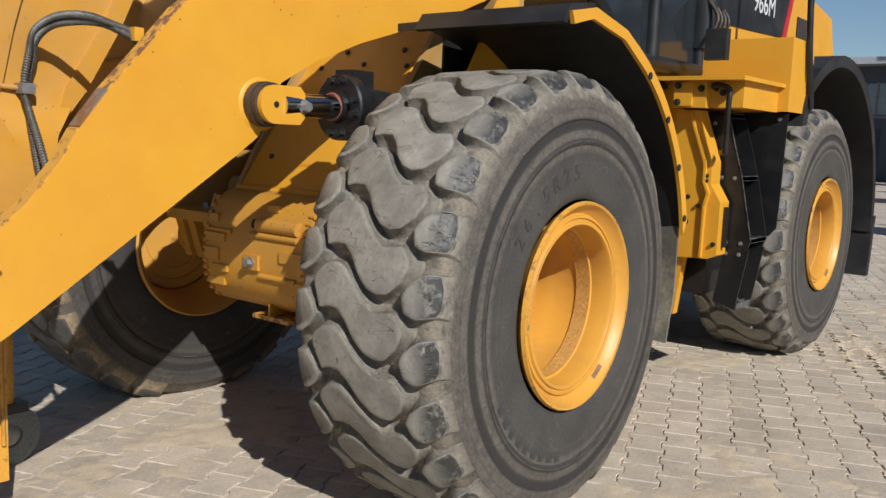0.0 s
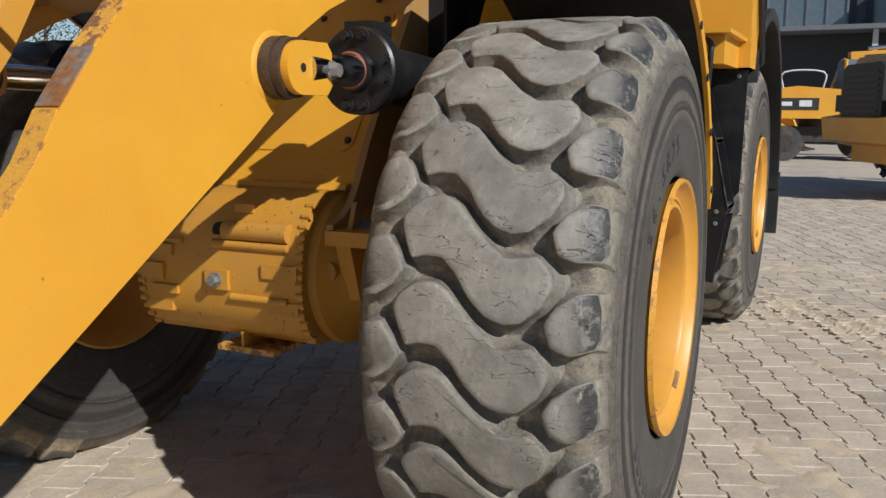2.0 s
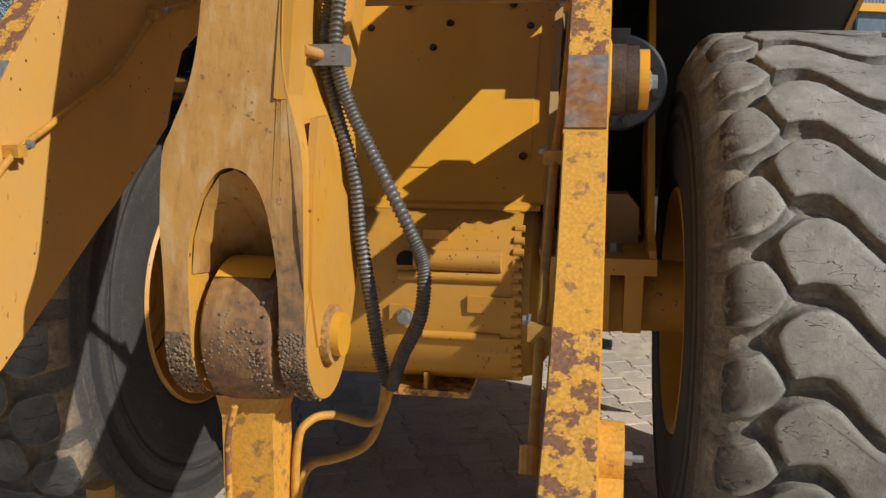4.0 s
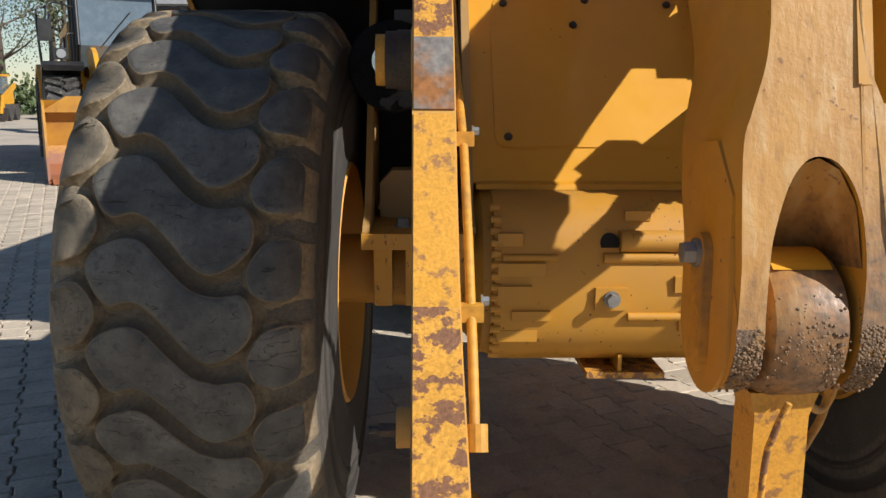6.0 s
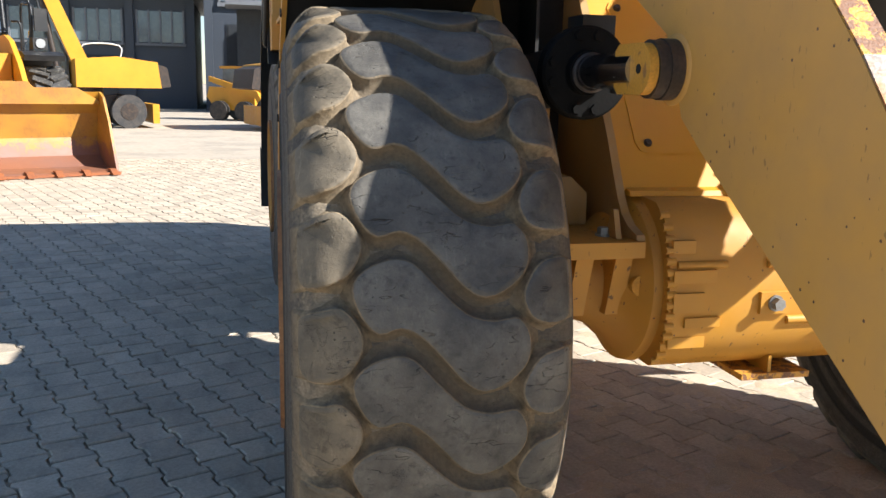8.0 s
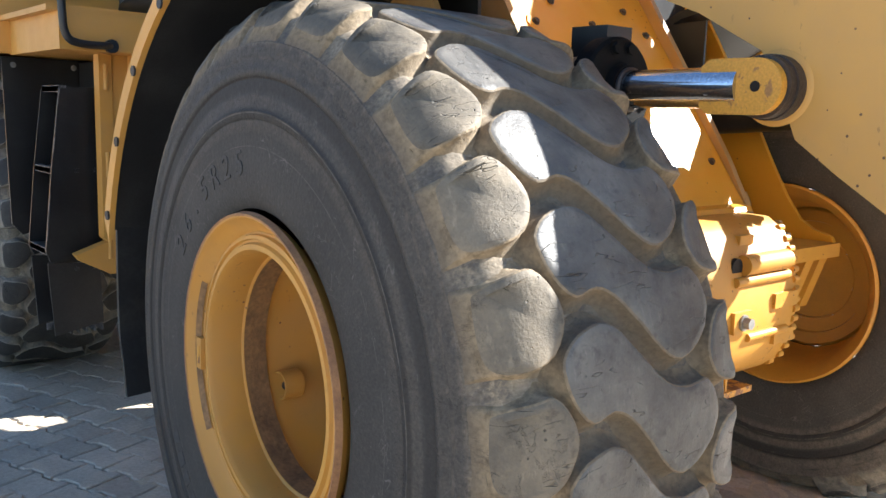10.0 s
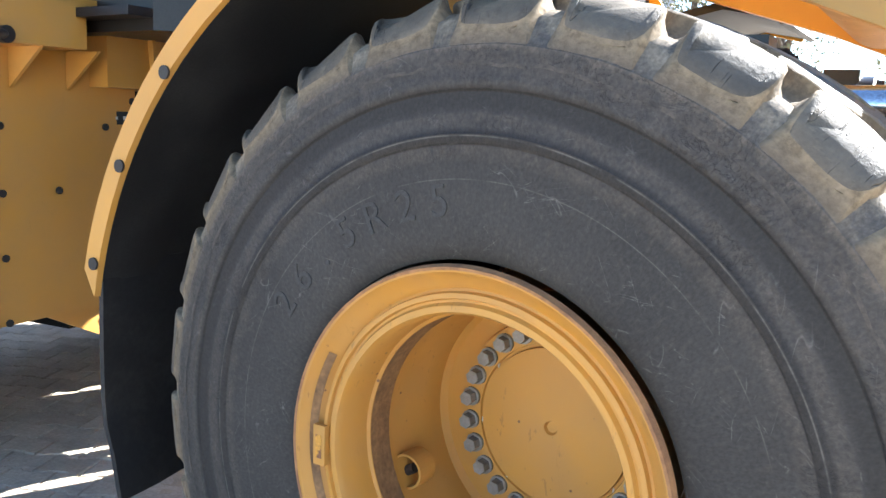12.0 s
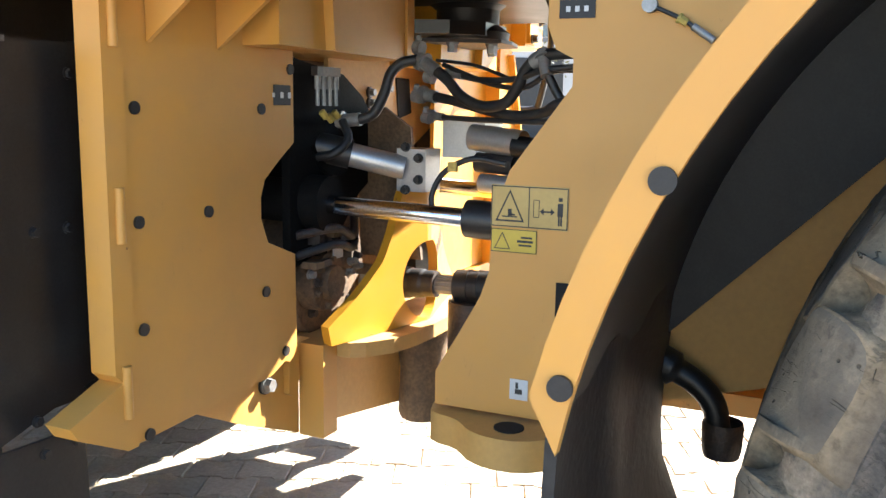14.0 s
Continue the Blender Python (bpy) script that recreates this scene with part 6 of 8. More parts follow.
part("hitch_web", slab([(-0.356, 0.742), (-0.356, 0.555), (0.017, 0.488), (0.278, 0.431), (0.278, 0.742)], 2.05, 2.08, "y"), dusty_tan, hitch, bevel=0.004)
part("hitch_gusset", slab([(2.05, 0.742), (1.93, 0.742), (2.03, 0.49), (2.05, 0.49)], 0.05, 0.08), dusty_tan, hitch, bevel=0.004)
part("hitch_plate", slab([(-0.02, 2.32), (-0.02, 2.0), (0.03, 1.88), (0.12, 1.80), (0.30, 1.80), (0.36, 2.10), (0.36, 2.32)], 1.66, 1.70, "z"), black_paint, hitch, bevel=0.006)
part("hitch_pin", rod((0, 1.775, 0.42), (0, 1.775, 0.86), 0.075, 28), dark_metal, hitch, smooth=40)
part("hitch_knuckle", lathe([(0.43, 0.0), (0.43, 0.070), (0.45, 0.078), (0.60, 0.072), (0.69, 0.085), (0.741, 0.105), (0.741, 0.0)], 32, "z", (0.09, 1.985, 0)), dark_brown, hitch, "grimy brown knuckle under the hitch plate", smooth=40)
part("stop_block", box(-0.430, -0.358, 2.040, 2.120, 0.523, 0.790), paint_panel, hitch, "square yellow stop block", bevel=0.005)
part("lower_beam", slab([(-0.432, 0.780), (-0.432, 0.528), (-0.666, 0.627), (-0.876, 0.730), (-1.0, 0.785), (-1.0, 0.800)], 2.120, 2.160, "y"), paint_panel, hitch, bevel=0.004)
part("beam_washer", rod((-0.592, 2.120, 0.716), (-0.592, 2.114, 0.716), 0.026, 20), dark_metal, hitch, smooth=40)
part("beam_bolt", hexbolt((-0.592, 2.114, 0.716), (0, -1, 0), 0.019, 0.022), bolt_steel, hitch)
part("beam_ear", slab([(-0.505, 0.665), (-0.482, 0.653), (-0.465, 0.665), (-0.457, 0.700), (-0.457, 0.795), (-0.505, 0.795)], 2.101, 2.120, "y"), paint_panel, hitch, bevel=0.006)
# cross plate with an oval opening for the drive shaft
bm = bmesh.new()
ring_o, ring_i = [], []
HALF_BELL = [(0.0, 1.26), (0.09, 1.25), (0.13, 1.17), (0.16, 1.08), (0.20, 1.0), (0.29, 0.92), (0.43, 0.835), (0.46, 0.80), (0.46, 0.787), (0.0, 0.787)]
for k in range(48):
    a = 2 * math.pi * (k + 0.5) / 48
    cx, cz = math.cos(a), math.sin(a)
    reach = 0.20
    for (x0, z0), (x1, z1) in zip(HALF_BELL, HALF_BELL[1:]):
        # where the ray from the opening's middle leaves the bell
        den = abs(cx) * (z1 - z0) - cz * (x1 - x0)
        if abs(den) > 1e-9:
            t = (x0 * (z1 - z0) - (z0 - 0.925) * (x1 - x0)) / den
            u = (x0 * cz - (z0 - 0.925) * abs(cx)) / den
            if t > 0.01 and -0.001 <= u <= 1.001:
                reach = t
    x, z = reach * cx, 0.925 + reach * cz
    ring_o.append(bm.verts.new((x, 1.95 + 0.25 * abs(x), z)))
    ring_i.append(bm.verts.new((0.118 * cx, 1.95 + 0.25 * abs(0.118 * cx), 0.915 + 0.121 * cz)))
for k in range(48):
    bm.faces.new((ring_o[k], ring_o[(k + 1) % 48], ring_i[(k + 1) % 48], ring_i[k]))
bmesh.ops.recalc_face_normals(bm, faces=bm.faces)
bmesh.ops.solidify(bm, geom=bm.faces[:], thickness=0.03)
part("cross_plate", bm, paint, hitch, "curved yellow cross plate with oval shaft opening")
shaft = part("drive_shaft", rod((0.0, 1.3, 0.915), (0.0, 2.3, 0.885), 0.027, 24), bolt_steel, loader, "drive shaft with black ribbed boot and joint", smooth=40)
boot = [(0.0, 2.08 - 0.18 * k / 36, 0.893 + 0.007 * k / 36) for k in range(37)]
part("boot", tube(boot, 0.05, 24, 0, radii=lambda i: 0.054 - 0.0042 * (i // 9) + (0.004 if i % 9 < 2 else 0.0)), black_plastic, shaft, "black ribbed rubber boot", smooth=40)
part("boot_clamp", rod((0.0, 1.903, 0.8995), (0.0, 1.894, 0.900), 0.041, 24), dark_metal, shaft, smooth=40)
for k in range(14):
    a = 2 * math.pi * k / 14
    part("spline", rod((0.028 * math.cos(a), 1.893, 0.900 + 0.028 * math.sin(a)), (0.028 * math.cos(a), 1.822, 0.9025 + 0.028 * math.sin(a)), 0.003, 6), bolt_steel, shaft)
part("joint", rod((0.0, 1.826, 0.903), (0.0, 1.60, 0.910), 0.050, 28), black_plastic, shaft, "dark universal joint", smooth=40, bevel=0.008)
for y in (1.79, 1.755):
    part("joint_band", rod((0.0, y, 0.9035), (0.0, y - 0.010, 0.904), 0.053, 28), black_paint, shaft, smooth=40)
steer = part("steering_cylinder", rod((-0.33, 1.60, 1.155), (-0.36, 2.13, 1.175), 0.026, 24), chrome, loader, "chromed steering cylinder rod", smooth=40)
part("rod_end", rod((-0.33, 1.66, 1.157), (-0.33, 1.45, 1.15), 0.05, 20), black_paint, steer, smooth=40, bevel=0.008)
part("barrel", rod((-0.358, 2.10, 1.174), (-0.40, 2.75, 1.20), 0.062, 24), black_shaded, steer, smooth=40)
part("barrel_head", rod((-0.357, 2.06, 1.173), (-0.36, 2.14, 1.176), 0.078, 24), black_shaded, steer, smooth=40, bevel=0.006)
other = part("steering_cylinder", rod((0.33, 1.60, 1.155), (0.36, 2.13, 1.175), 0.026, 24), chrome, loader, "chromed steering cylinder rod", smooth=40)
part("rod_end", rod((0.33, 1.66, 1.157), (0.33, 1.45, 1.15), 0.05, 20), black_paint, other, smooth=40, bevel=0.008)
part("barrel", rod((0.358, 2.10, 1.174), (0.40, 2.75, 1.20), 0.062, 24), black_shaded, other, smooth=40)
# pump, brackets and pipes behind the panel
pump = part("pump", rod((-0.25, 2.45, 1.30), (-0.25, 2.12, 1.36), 0.12, 24), black_shaded, loader, "black hydraulic pump", smooth=40, bevel=0.02)
part("dark_bracket", slab([(-0.47, 1.57), (-0.42, 1.56), (-0.19, 1.53), (-0.08, 1.47), (-0.01, 1.40), (0.04, 1.32), (0.04, 1.25), (-0.10, 1.18), (-0.24, 1.05), (-0.47, 1.0)], 2.115, 2.14, "y"), black_shaded, pump, bevel=0.004)
part("gear_case", rod((-0.20, 2.32, 0.95), (-0.20, 2.16, 0.95), 0.20, 28), dark_brown, pump, "dusty brown gear case", smooth=40, bevel=0.02)
part("gear_flange", rod((-0.30, 2.16, 0.94), (-0.30, 2.10, 0.94), 0.085, 28), dark_brown, pump, smooth=40, bevel=0.010)
part("gear_flange", rod((-0.30, 2.101, 0.94), (-0.30, 2.075, 0.94), 0.050, 24), dark_brown, pump, smooth=40, bevel=0.008)
for k in range(6):
    a = radians(60 * k + 20)
    part("flange_bolt", hexbolt((-0.30 + 0.068 * math.cos(a), 2.10, 0.94 + 0.068 * math.sin(a)), (0, -1, 0), 0.009, 0.014), dark_brown, pump)
part("case_plate", box(-0.285, -0.235, 2.092, 2.097, 1.005, 1.040), white_paint, pump, "small pale data plate")
for x, z in ((-0.20, 0.985), (-0.17, 0.965), (-0.215, 0.955)):
    part("case_fitting", hexbolt((x, 2.09, z), (-0.3, -1, 0.3), 0.010, 0.03), bolt_steel, pump)
for k in range(8):
    a = radians(45 * k)
    part("case_bolt", hexbolt((-0.20 + 0.15 * math.cos(a), 2.16, 0.95 + 0.15 * math.sin(a)), (0, -1, 0), 0.012, 0.02), dark_metal, pump)
part("back_wall", box(-0.46, 0.46, 2.30, 2.33, 0.62, 1.75), dark_brown, pump)
part("bracket_plate", slab([(-0.20, 1.62), (0.20, 1.62), (0.21, 1.17), (0.10, 1.12), (-0.06, 1.18), (-0.10, 1.30), (-0.20, 1.45)], 2.16, 2.175, "y"), dusty_tan, hitch, bevel=0.003)
part("bracket_plate", slab([(0.215, 1.62), (0.66, 1.62), (0.62, 1.38), (0.44, 1.30), (0.215, 1.34)], 2.20, 2.215, "y"), dusty_tan, hitch, bevel=0.003)
part("plate_hole", slab([(0.30, 1.54), (0.40, 1.54), (0.42, 1.42), (0.32, 1.40)], 2.196, 2.2005, "y"), hole_shade, hitch)
for x, z in ((0.041, 1.485), (0.041, 1.452), (0.16, 1.50), (0.18, 1.36)):
    part("plate_washer", rod((x, 2.16, z), (x, 2.155, z), 0.018, 16), dark_metal, hitch, smooth=40)
    part("plate_bolt", hexbolt((x, 2.155, z), (0, -1, 0), 0.012, 0.018), bolt_steel, hitch)
fit_block = part("grease_bank", box(-0.385, -0.265, 2.08, 2.10, 1.52, 1.545), dark_metal, loader, "grease bank with four fittings", bevel=0.003)
for k in range(4):
    x = -0.372 + 0.031 * k
    f = rod((x, 2.088, 1.52), (x, 2.088, 1.485), 0.009, 8)
    rod((x, 2.088, 1.485), (x, 2.088, 1.44), 0.006, 8, f)
    part("fitting", f, bolt_steel, fit_block, smooth=40)
    part("fitting_cap", rod((x + 0.005, 2.08, 1.425 - 0.010 * (k % 2)), (x + 0.018, 2.072, 1.408 - 0.010 * (k % 2)), 0.010, 8), brass, fit_block)
# greasy clutter between the gear case and the rod
rc = random.Random(31)
part("manifold_plate", slab([(1.93, 0.98), (2.14, 0.98), (2.16, 1.40), (2.06, 1.44), (1.97, 1.38)], -0.045, -0.03), dark_brown, pump, bevel=0.003)
for k in range(9):
    x, y, z = rc.uniform(-0.42, -0.12), rc.uniform(2.06, 2.13), rc.uniform(0.93, 1.10)
    w, h = rc.uniform(0.02, 0.05), rc.uniform(0.015, 0.04)
    part("clutter_block", box(x, x + w, y, y + 0.05, z, z + h), (dark_brown, dark_metal, black_shaded)[k % 3], pump, bevel=0.004)
for k in range(2):
    z = 1.04 + 0.045 * k
    pts = [(-0.44, 2.12, z + rc.uniform(-0.02, 0.02)), (-0.34, 2.06 + rc.uniform(-0.02, 0.02), z + 0.02), (-0.22, 2.07, z + rc.uniform(-0.03, 0.03)), (-0.12, 2.12, z + 0.03)]
    part("grease_line", tube(pts, rc.choice((0.006, 0.009, 0.013)), 8, 6), (black_rubber, dark_metal)[k % 2], pump, smooth=60)
for k in range(6):
    a = rc.uniform(0, 6.28)
    part("clutter_bolt", hexbolt((-0.28 + 0.13 * math.cos(a), 2.10, 1.0 + 0.07 * math.sin(a)), (0, -1, 0), 0.011, 0.02), bolt_steel if k % 2 else dark_metal, pump)
for x, z in ((-0.34, 1.30),):
    part("hose_stub", tube([(x, 2.11, z), (x, 2.06, z + 0.01), (x + 0.03, 2.03, z + 0.05), (x + 0.05, 2.06, z + 0.10)], 0.012, 8, 5), black_rubber, pump, smooth=60)
# valve blocks
valve = part("valve_block", box(-0.21, -0.11, 1.84, 1.93, 1.205, 1.325), alloy, loader, "silver hydraulic valve block", bevel=0.006)
part("valve_stub", rod((-0.20, 1.91, 1.27), (-0.27, 2.07, 1.31), 0.034, 20), alloy, valve, smooth=40)
part("valve_stub", rod((-0.26, 2.05, 1.306), (-0.31, 2.14, 1.33), 0.042, 20), black_paint, valve, smooth=40)
for y, z in ((1.90, 1.33), (1.90, 1.21), (1.86, 1.24), (1.86, 1.30)):
    part("valve_bolt", hexbolt((-0.212, y, z), (-1, 0, 0), 0.011, 0.018), black_bolt, valve)
second = part("valve_block", box(-0.12, 0.02, 1.70, 1.83, 1.30, 1.41), alloy, loader, "silver hydraulic valve block with round caps", bevel=0.006)
part("valve_stub", rod((-0.11, 1.74, 1.36), (-0.14, 1.58, 1.345), 0.038, 20), alloy, second, smooth=40)
part("valve_stub", rod((-0.14, 1.70, 1.235), (-0.16, 1.54, 1.23), 0.026, 20), alloy, second, smooth=40)
part("valve_stub", rod((-0.15, 1.60, 1.34), (-0.17, 1.48, 1.33), 0.03, 20), black_paint, second, smooth=40)
part("solenoid", rod((-0.12, 1.72, 1.29), (-0.14, 1.60, 1.285), 0.028, 16), black_plastic, second, smooth=40)
# hoses that cross the hitch
HOSES = [(0.015, [(-0.265, 2.07, 1.40), (-0.26, 2.02, 1.405), (-0.248, 1.983, 1.423), (-0.236, 1.957, 1.478), (-0.224, 1.943, 1.533), (-0.212, 1.914, 1.561), (-0.20, 1.874, 1.570)]),
         (0.015, [(-0.20, 1.85, 1.561), (-0.22, 1.776, 1.517), (-0.24, 1.725, 1.472), (-0.26, 1.659, 1.446), (-0.28, 1.589, 1.452), (-0.30, 1.549, 1.486), (-0.32, 1.517, 1.534), (-0.34, 1.475, 1.564), (-0.36, 1.413, 1.572), (-0.37, 1.33, 1.572)]),
         (0.0135, [(-0.16, 1.872, 1.476), (-0.20, 1.767, 1.460), (-0.24, 1.651, 1.436), (-0.28, 1.558, 1.423), (-0.32, 1.470, 1.431), (-0.36, 1.422, 1.451), (-0.38, 1.34, 1.475)]),
         (0.008, [(-0.14, 1.854, 1.416), (-0.23, 1.671, 1.410), (-0.32, 1.469, 1.409), (-0.36, 1.35, 1.412)]),
         (0.007, [(-0.18, 1.803, 1.557), (-0.216, 1.711, 1.525), (-0.252, 1.616, 1.499), (-0.288, 1.527, 1.494), (-0.324, 1.450, 1.530), (-0.36, 1.370, 1.533)]),
         (0.008, [(-0.18, 1.777, 1.534), (-0.24, 1.669, 1.514), (-0.30, 1.553, 1.514), (-0.36, 1.460, 1.532), (-0.38, 1.37, 1.54)]),
         (0.005, [(-0.08, 1.87, 1.575), (-0.10, 1.812, 1.569), (-0.12, 1.735, 1.558), (-0.14, 1.660, 1.535), (-0.17, 1.56, 1.50)]),
         (0.011, [(-0.35, 1.462, 1.562), (-0.36, 1.454, 1.539), (-0.36, 1.423, 1.479), (-0.36, 1.38, 1.42)])]
for r, pts in HOSES:
    part("hydraulic_hose", tube(pts, r, 12, 8), black_rubber, hitch, "black rubber hydraulic hose", smooth=60)
    if r > 0.007:
        end = Vector(pts[0]) + (Vector(pts[1]) - Vector(pts[0])).normalized() * 0.05
        part("hose_end", rod(pts[0], end, r + 0.004, 12), bolt_steel, hitch, smooth=40)
        part("hose_nut", hexbolt(pts[0], Vector(pts[0]) - Vector(pts[1]), r + 0.007, 0.022), bolt_steel, hitch)
# clamps and ports where the hoses leave the rear half
for y, z, r in ((1.876, 1.605, 0.020), (1.872, 1.561, 0.018), (1.842, 1.526, 0.019), (1.880, 1.472, 0.018), (1.850, 1.413, 0.015)):
    part("hose_clamp", rod((-0.185, y + 0.010, z), (-0.19, y - 0.012, z - 0.004), r, 16), bolt_steel, hitch, smooth=40, bevel=0.003)
    part("clamp_bolt", hexbolt((-0.190, y, z + r), (-0.4, -0.2, 1), 0.008, 0.014), bolt_steel, hitch)
part("hose_clamp", rod((-0.333, 1.492, 1.552), (-0.343, 1.466, 1.566), 0.021, 16), bolt_steel, hitch, smooth=40, bevel=0.003)
cable = tube([(-0.30, 1.57, 1.30), (-0.31, 1.66, 1.31), (-0.31, 1.74, 1.27), (-0.32, 1.77, 1.20), (-0.33, 1.74, 1.14)], 0.008, 8)
part("sensor_cable", cable, black_rubber, hitch, smooth=60)
part("cable_tag", box(-0.318, -0.306, 1.70, 1.725, 1.275, 1.30), brass, hitch)

# rear cheeks of the front frame, with warning labels on the right one
CHEEK = [(1.66, 0.715), (1.66, 0.80), (1.60, 0.90), (1.545, 1.00), (1.525, 1.06), (1.52, 1.19), (1.48, 1.30), (1.34, 1.49), (1.34, 1.55), (1.38, 1.57), (1.40, 1.62), (1.40, 1.80), (0.62, 1.80), (0.62, 0.97), (1.10, 0.82), (1.30, 0.715)]
for s in (1, -1):
    cheek = part("frame_cheek", slab(CHEEK if s < 0 else CHEEK[:-3] + [(0.62, 0.62), (1.28, 0.62), (1.30, 0.715)], s * 0.48, s * 0.52), paint_panel, frame_front, "yellow rear cheek of the front frame", bevel=0.004)
    lobe = [(s * 0.30, 1.70), (s * 0.50, 1.675), (s * 0.545, 1.66), (s * 0.562, 1.63), (s * 0.568, 1.60), (s * 0.580, 1.575), (s * 0.598, 1.555), (s * 0.625, 1.53), (s * 0.645, 1.49), (s * 0.652, 1.45), (s * 0.648, 1.41), (s * 0.632, 1.375), (s * 0.606, 1.345), (s * 0.57, 1.315), (s * 0.54, 1.30), (s * 0.30, 1.30)]
    part("hitch_lobe", slab(lobe, 0.630, 0.705, "z"), dusty_tan, cheek, bevel=0.012, smooth=50)
    part("cheek_slot", box(min(s * 0.519, s * 0.523), max(s * 0.519, s * 0.523), 1.30, 1.36, 0.97, 1.05), hole_shade, cheek)
part("lobe_hole", rod((-0.575, 1.445, 0.708), (-0.575, 1.445, 0.70), 0.036, 24), hole_shade, frame_front)
part("frame_deck", box(-0.48, 0.0, 0.66, 1.02, 0.98, 1.02), paint_shade, frame_front)
part("frame_deck", box(-0.48, 0.48, 0.66, 1.40, 1.76, 1.80), paint_shade, frame_front)
part("frame_deck", box(0.0, 0.48, 0.66, 1.35, 0.62, 0.68), paint_shade, frame_front)
part("frame_bulkhead", box(-0.48, 0.48, 0.70, 0.74, 0.98, 1.76), dark_brown, frame_front)
elbow = part("pipe_elbow", tube([(-0.60, 1.16, 0.945), (-0.60, 1.09, 0.915), (-0.60, 1.03, 0.885), (-0.60, 0.99, 0.84), (-0.60, 0.975, 0.76)], 0.035, 16, radii=lambda i: 0.037 if i < 11 else 0.026), black_paint, frame_front, "black pipe elbow behind the flap", smooth=60)
part("elbow_cup", lathe([(0.735, 0.036), (0.75, 0.040), (0.80, 0.043), (0.81, 0.040)], 24, "z", (-0.60, 0.97, 0)), dark_metal, elbow, smooth=40)
part("axle_brace", slab([(0.30, 0.97), (0.62, 0.96), (1.14, 0.81), (1.16, 1.30), (0.62, 1.60), (0.30, 1.60)], -0.56, -0.53), dusty_tan, frame_front, bevel=0.004)
# labels on the right cheek
X = -0.5215
sticker(cheek, (X, 1.430, 1.218), (0.185, 0.098), "-x", label_yellow, bars=[(-0.49, 0, 0.012, 0.96), (0.49, 0, 0.012, 0.96), (0, -0.47, 0.98, 0.025), (0, 0.47, 0.98, 0.025), (0.0, 0, 0.012, 0.95),
        (0.40, -0.02, 0.07, 0.30), (0.385, -0.26, 0.022, 0.26), (0.415, -0.26, 0.022, 0.26), (0.40, 0.22, 0.05, 0.09), (0.235, -0.08, 0.11, 0.04),
        (0.06, -0.02, 0.008, 0.40), (0.13, -0.02, 0.008, 0.40), (0.095, 0.18, 0.07, 0.015), (0.095, -0.22, 0.07, 0.015), (-0.25, -0.24, 0.20, 0.03), (-0.25, -0.14, 0.05, 0.16), (-0.22, -0.19, 0.08, 0.04)],
        triangle=(-0.25, 0.02, 0.19, 0.38), arrows=((0.19, -0.08, -0.05, 0.08), (0.28, -0.08, 0.05, 0.08)))
sticker(cheek, (X, 1.465, 1.138), (0.112, 0.056), "-x", label_yellow2, bars=[(-0.49, 0, 0.012, 0.96), (0.49, 0, 0.012, 0.96), (0, -0.47, 0.98, 0.03), (0, 0.47, 0.98, 0.03), (0.25, 0.0, 0.34, 0.10), (0.25, -0.16, 0.28, 0.08), (0.28, 0.16, 0.24, 0.08)],
        triangle=(-0.25, 0.0, 0.18, 0.36))
sticker(cheek, (X, 1.442, 0.783), (0.045, 0.050), "-x", white_paint, bars=[(0, -0.1, 0.4, 0.25), (-0.1, 0.2, 0.15, 0.3)])
sticker(cheek, (X, 1.335, 1.655), (0.08, 0.04), "-x", black_plastic, bars=[(-0.25, 0, 0.12, 0.3), (0, 0, 0.12, 0.3), (0.25, 0, 0.12, 0.3)])
feed = part("cheek_line", tube([(-0.532, 1.178, 1.657), (-0.536, 1.14, 1.640), (-0.536, 1.101, 1.620), (-0.534, 1.047, 1.583)], 0.0045, 8), black_rubber, frame_front, "thin grease line with brass joint", smooth=60)
part("line_eye", rod((-0.522, 1.178, 1.657), (-0.540, 1.178, 1.657), 0.016, 16), bolt_steel, feed, smooth=40, bevel=0.003)
part("line_nut", hexbolt((-0.535, 1.118, 1.629), (0, -1, -0.6), 0.009, 0.022), brass, feed)
part("line_end", rod((-0.535, 1.088, 1.611), (-0.534, 1.045, 1.582), 0.008, 10), bolt_steel, feed, smooth=40)

# ---- the yard round the loader ----
def far_wheel(parent, at, s, r=0.86, w=0.62):
    """A big lugged wheel of a machine farther off; outer side along s."""
    x, y, z = at
    base = part("wheel", lathe([(s * 0.20, 0.40), (s * 0.22, 0.37), (s * 0.10, 0.33), (s * 0.02, 0.30), (s * 0.02, 0.0)], 36, "x", at), rim_paint, parent, smooth=35)
    prof = [(-w / 2, 0.42), (-w / 2, r * 0.86), (-w * 0.42, r - 0.05), (w * 0.42, r - 0.05), (w / 2, r * 0.86), (w / 2, 0.42)]
    part("tyre", lathe(prof, 48, "x", at), rubber, base, smooth=30)
    bm = bmesh.new()
    for i in range(24):
        a = 2 * math.pi * i / 24
        for side, off in ((-1, 0.0), (1, 0.5)):
            b = a + off * 2 * math.pi / 24
            rot = Matrix.Translation(at) @ Matrix.Rotation(b, 4, "X")
            c = bmesh.ops.create_cube(bm, size=1, matrix=rot @ Matrix.Translation((side * w * 0.24, 0, r - 0.025)) @ Matrix.Rotation(side * 0.5, 4, "Z") @ Matrix.Diagonal((w * 0.50, 0.11, 0.06, 1)))
    tagged(part("tread", bm, rubber_lug, base), kind="stuff")
    return base


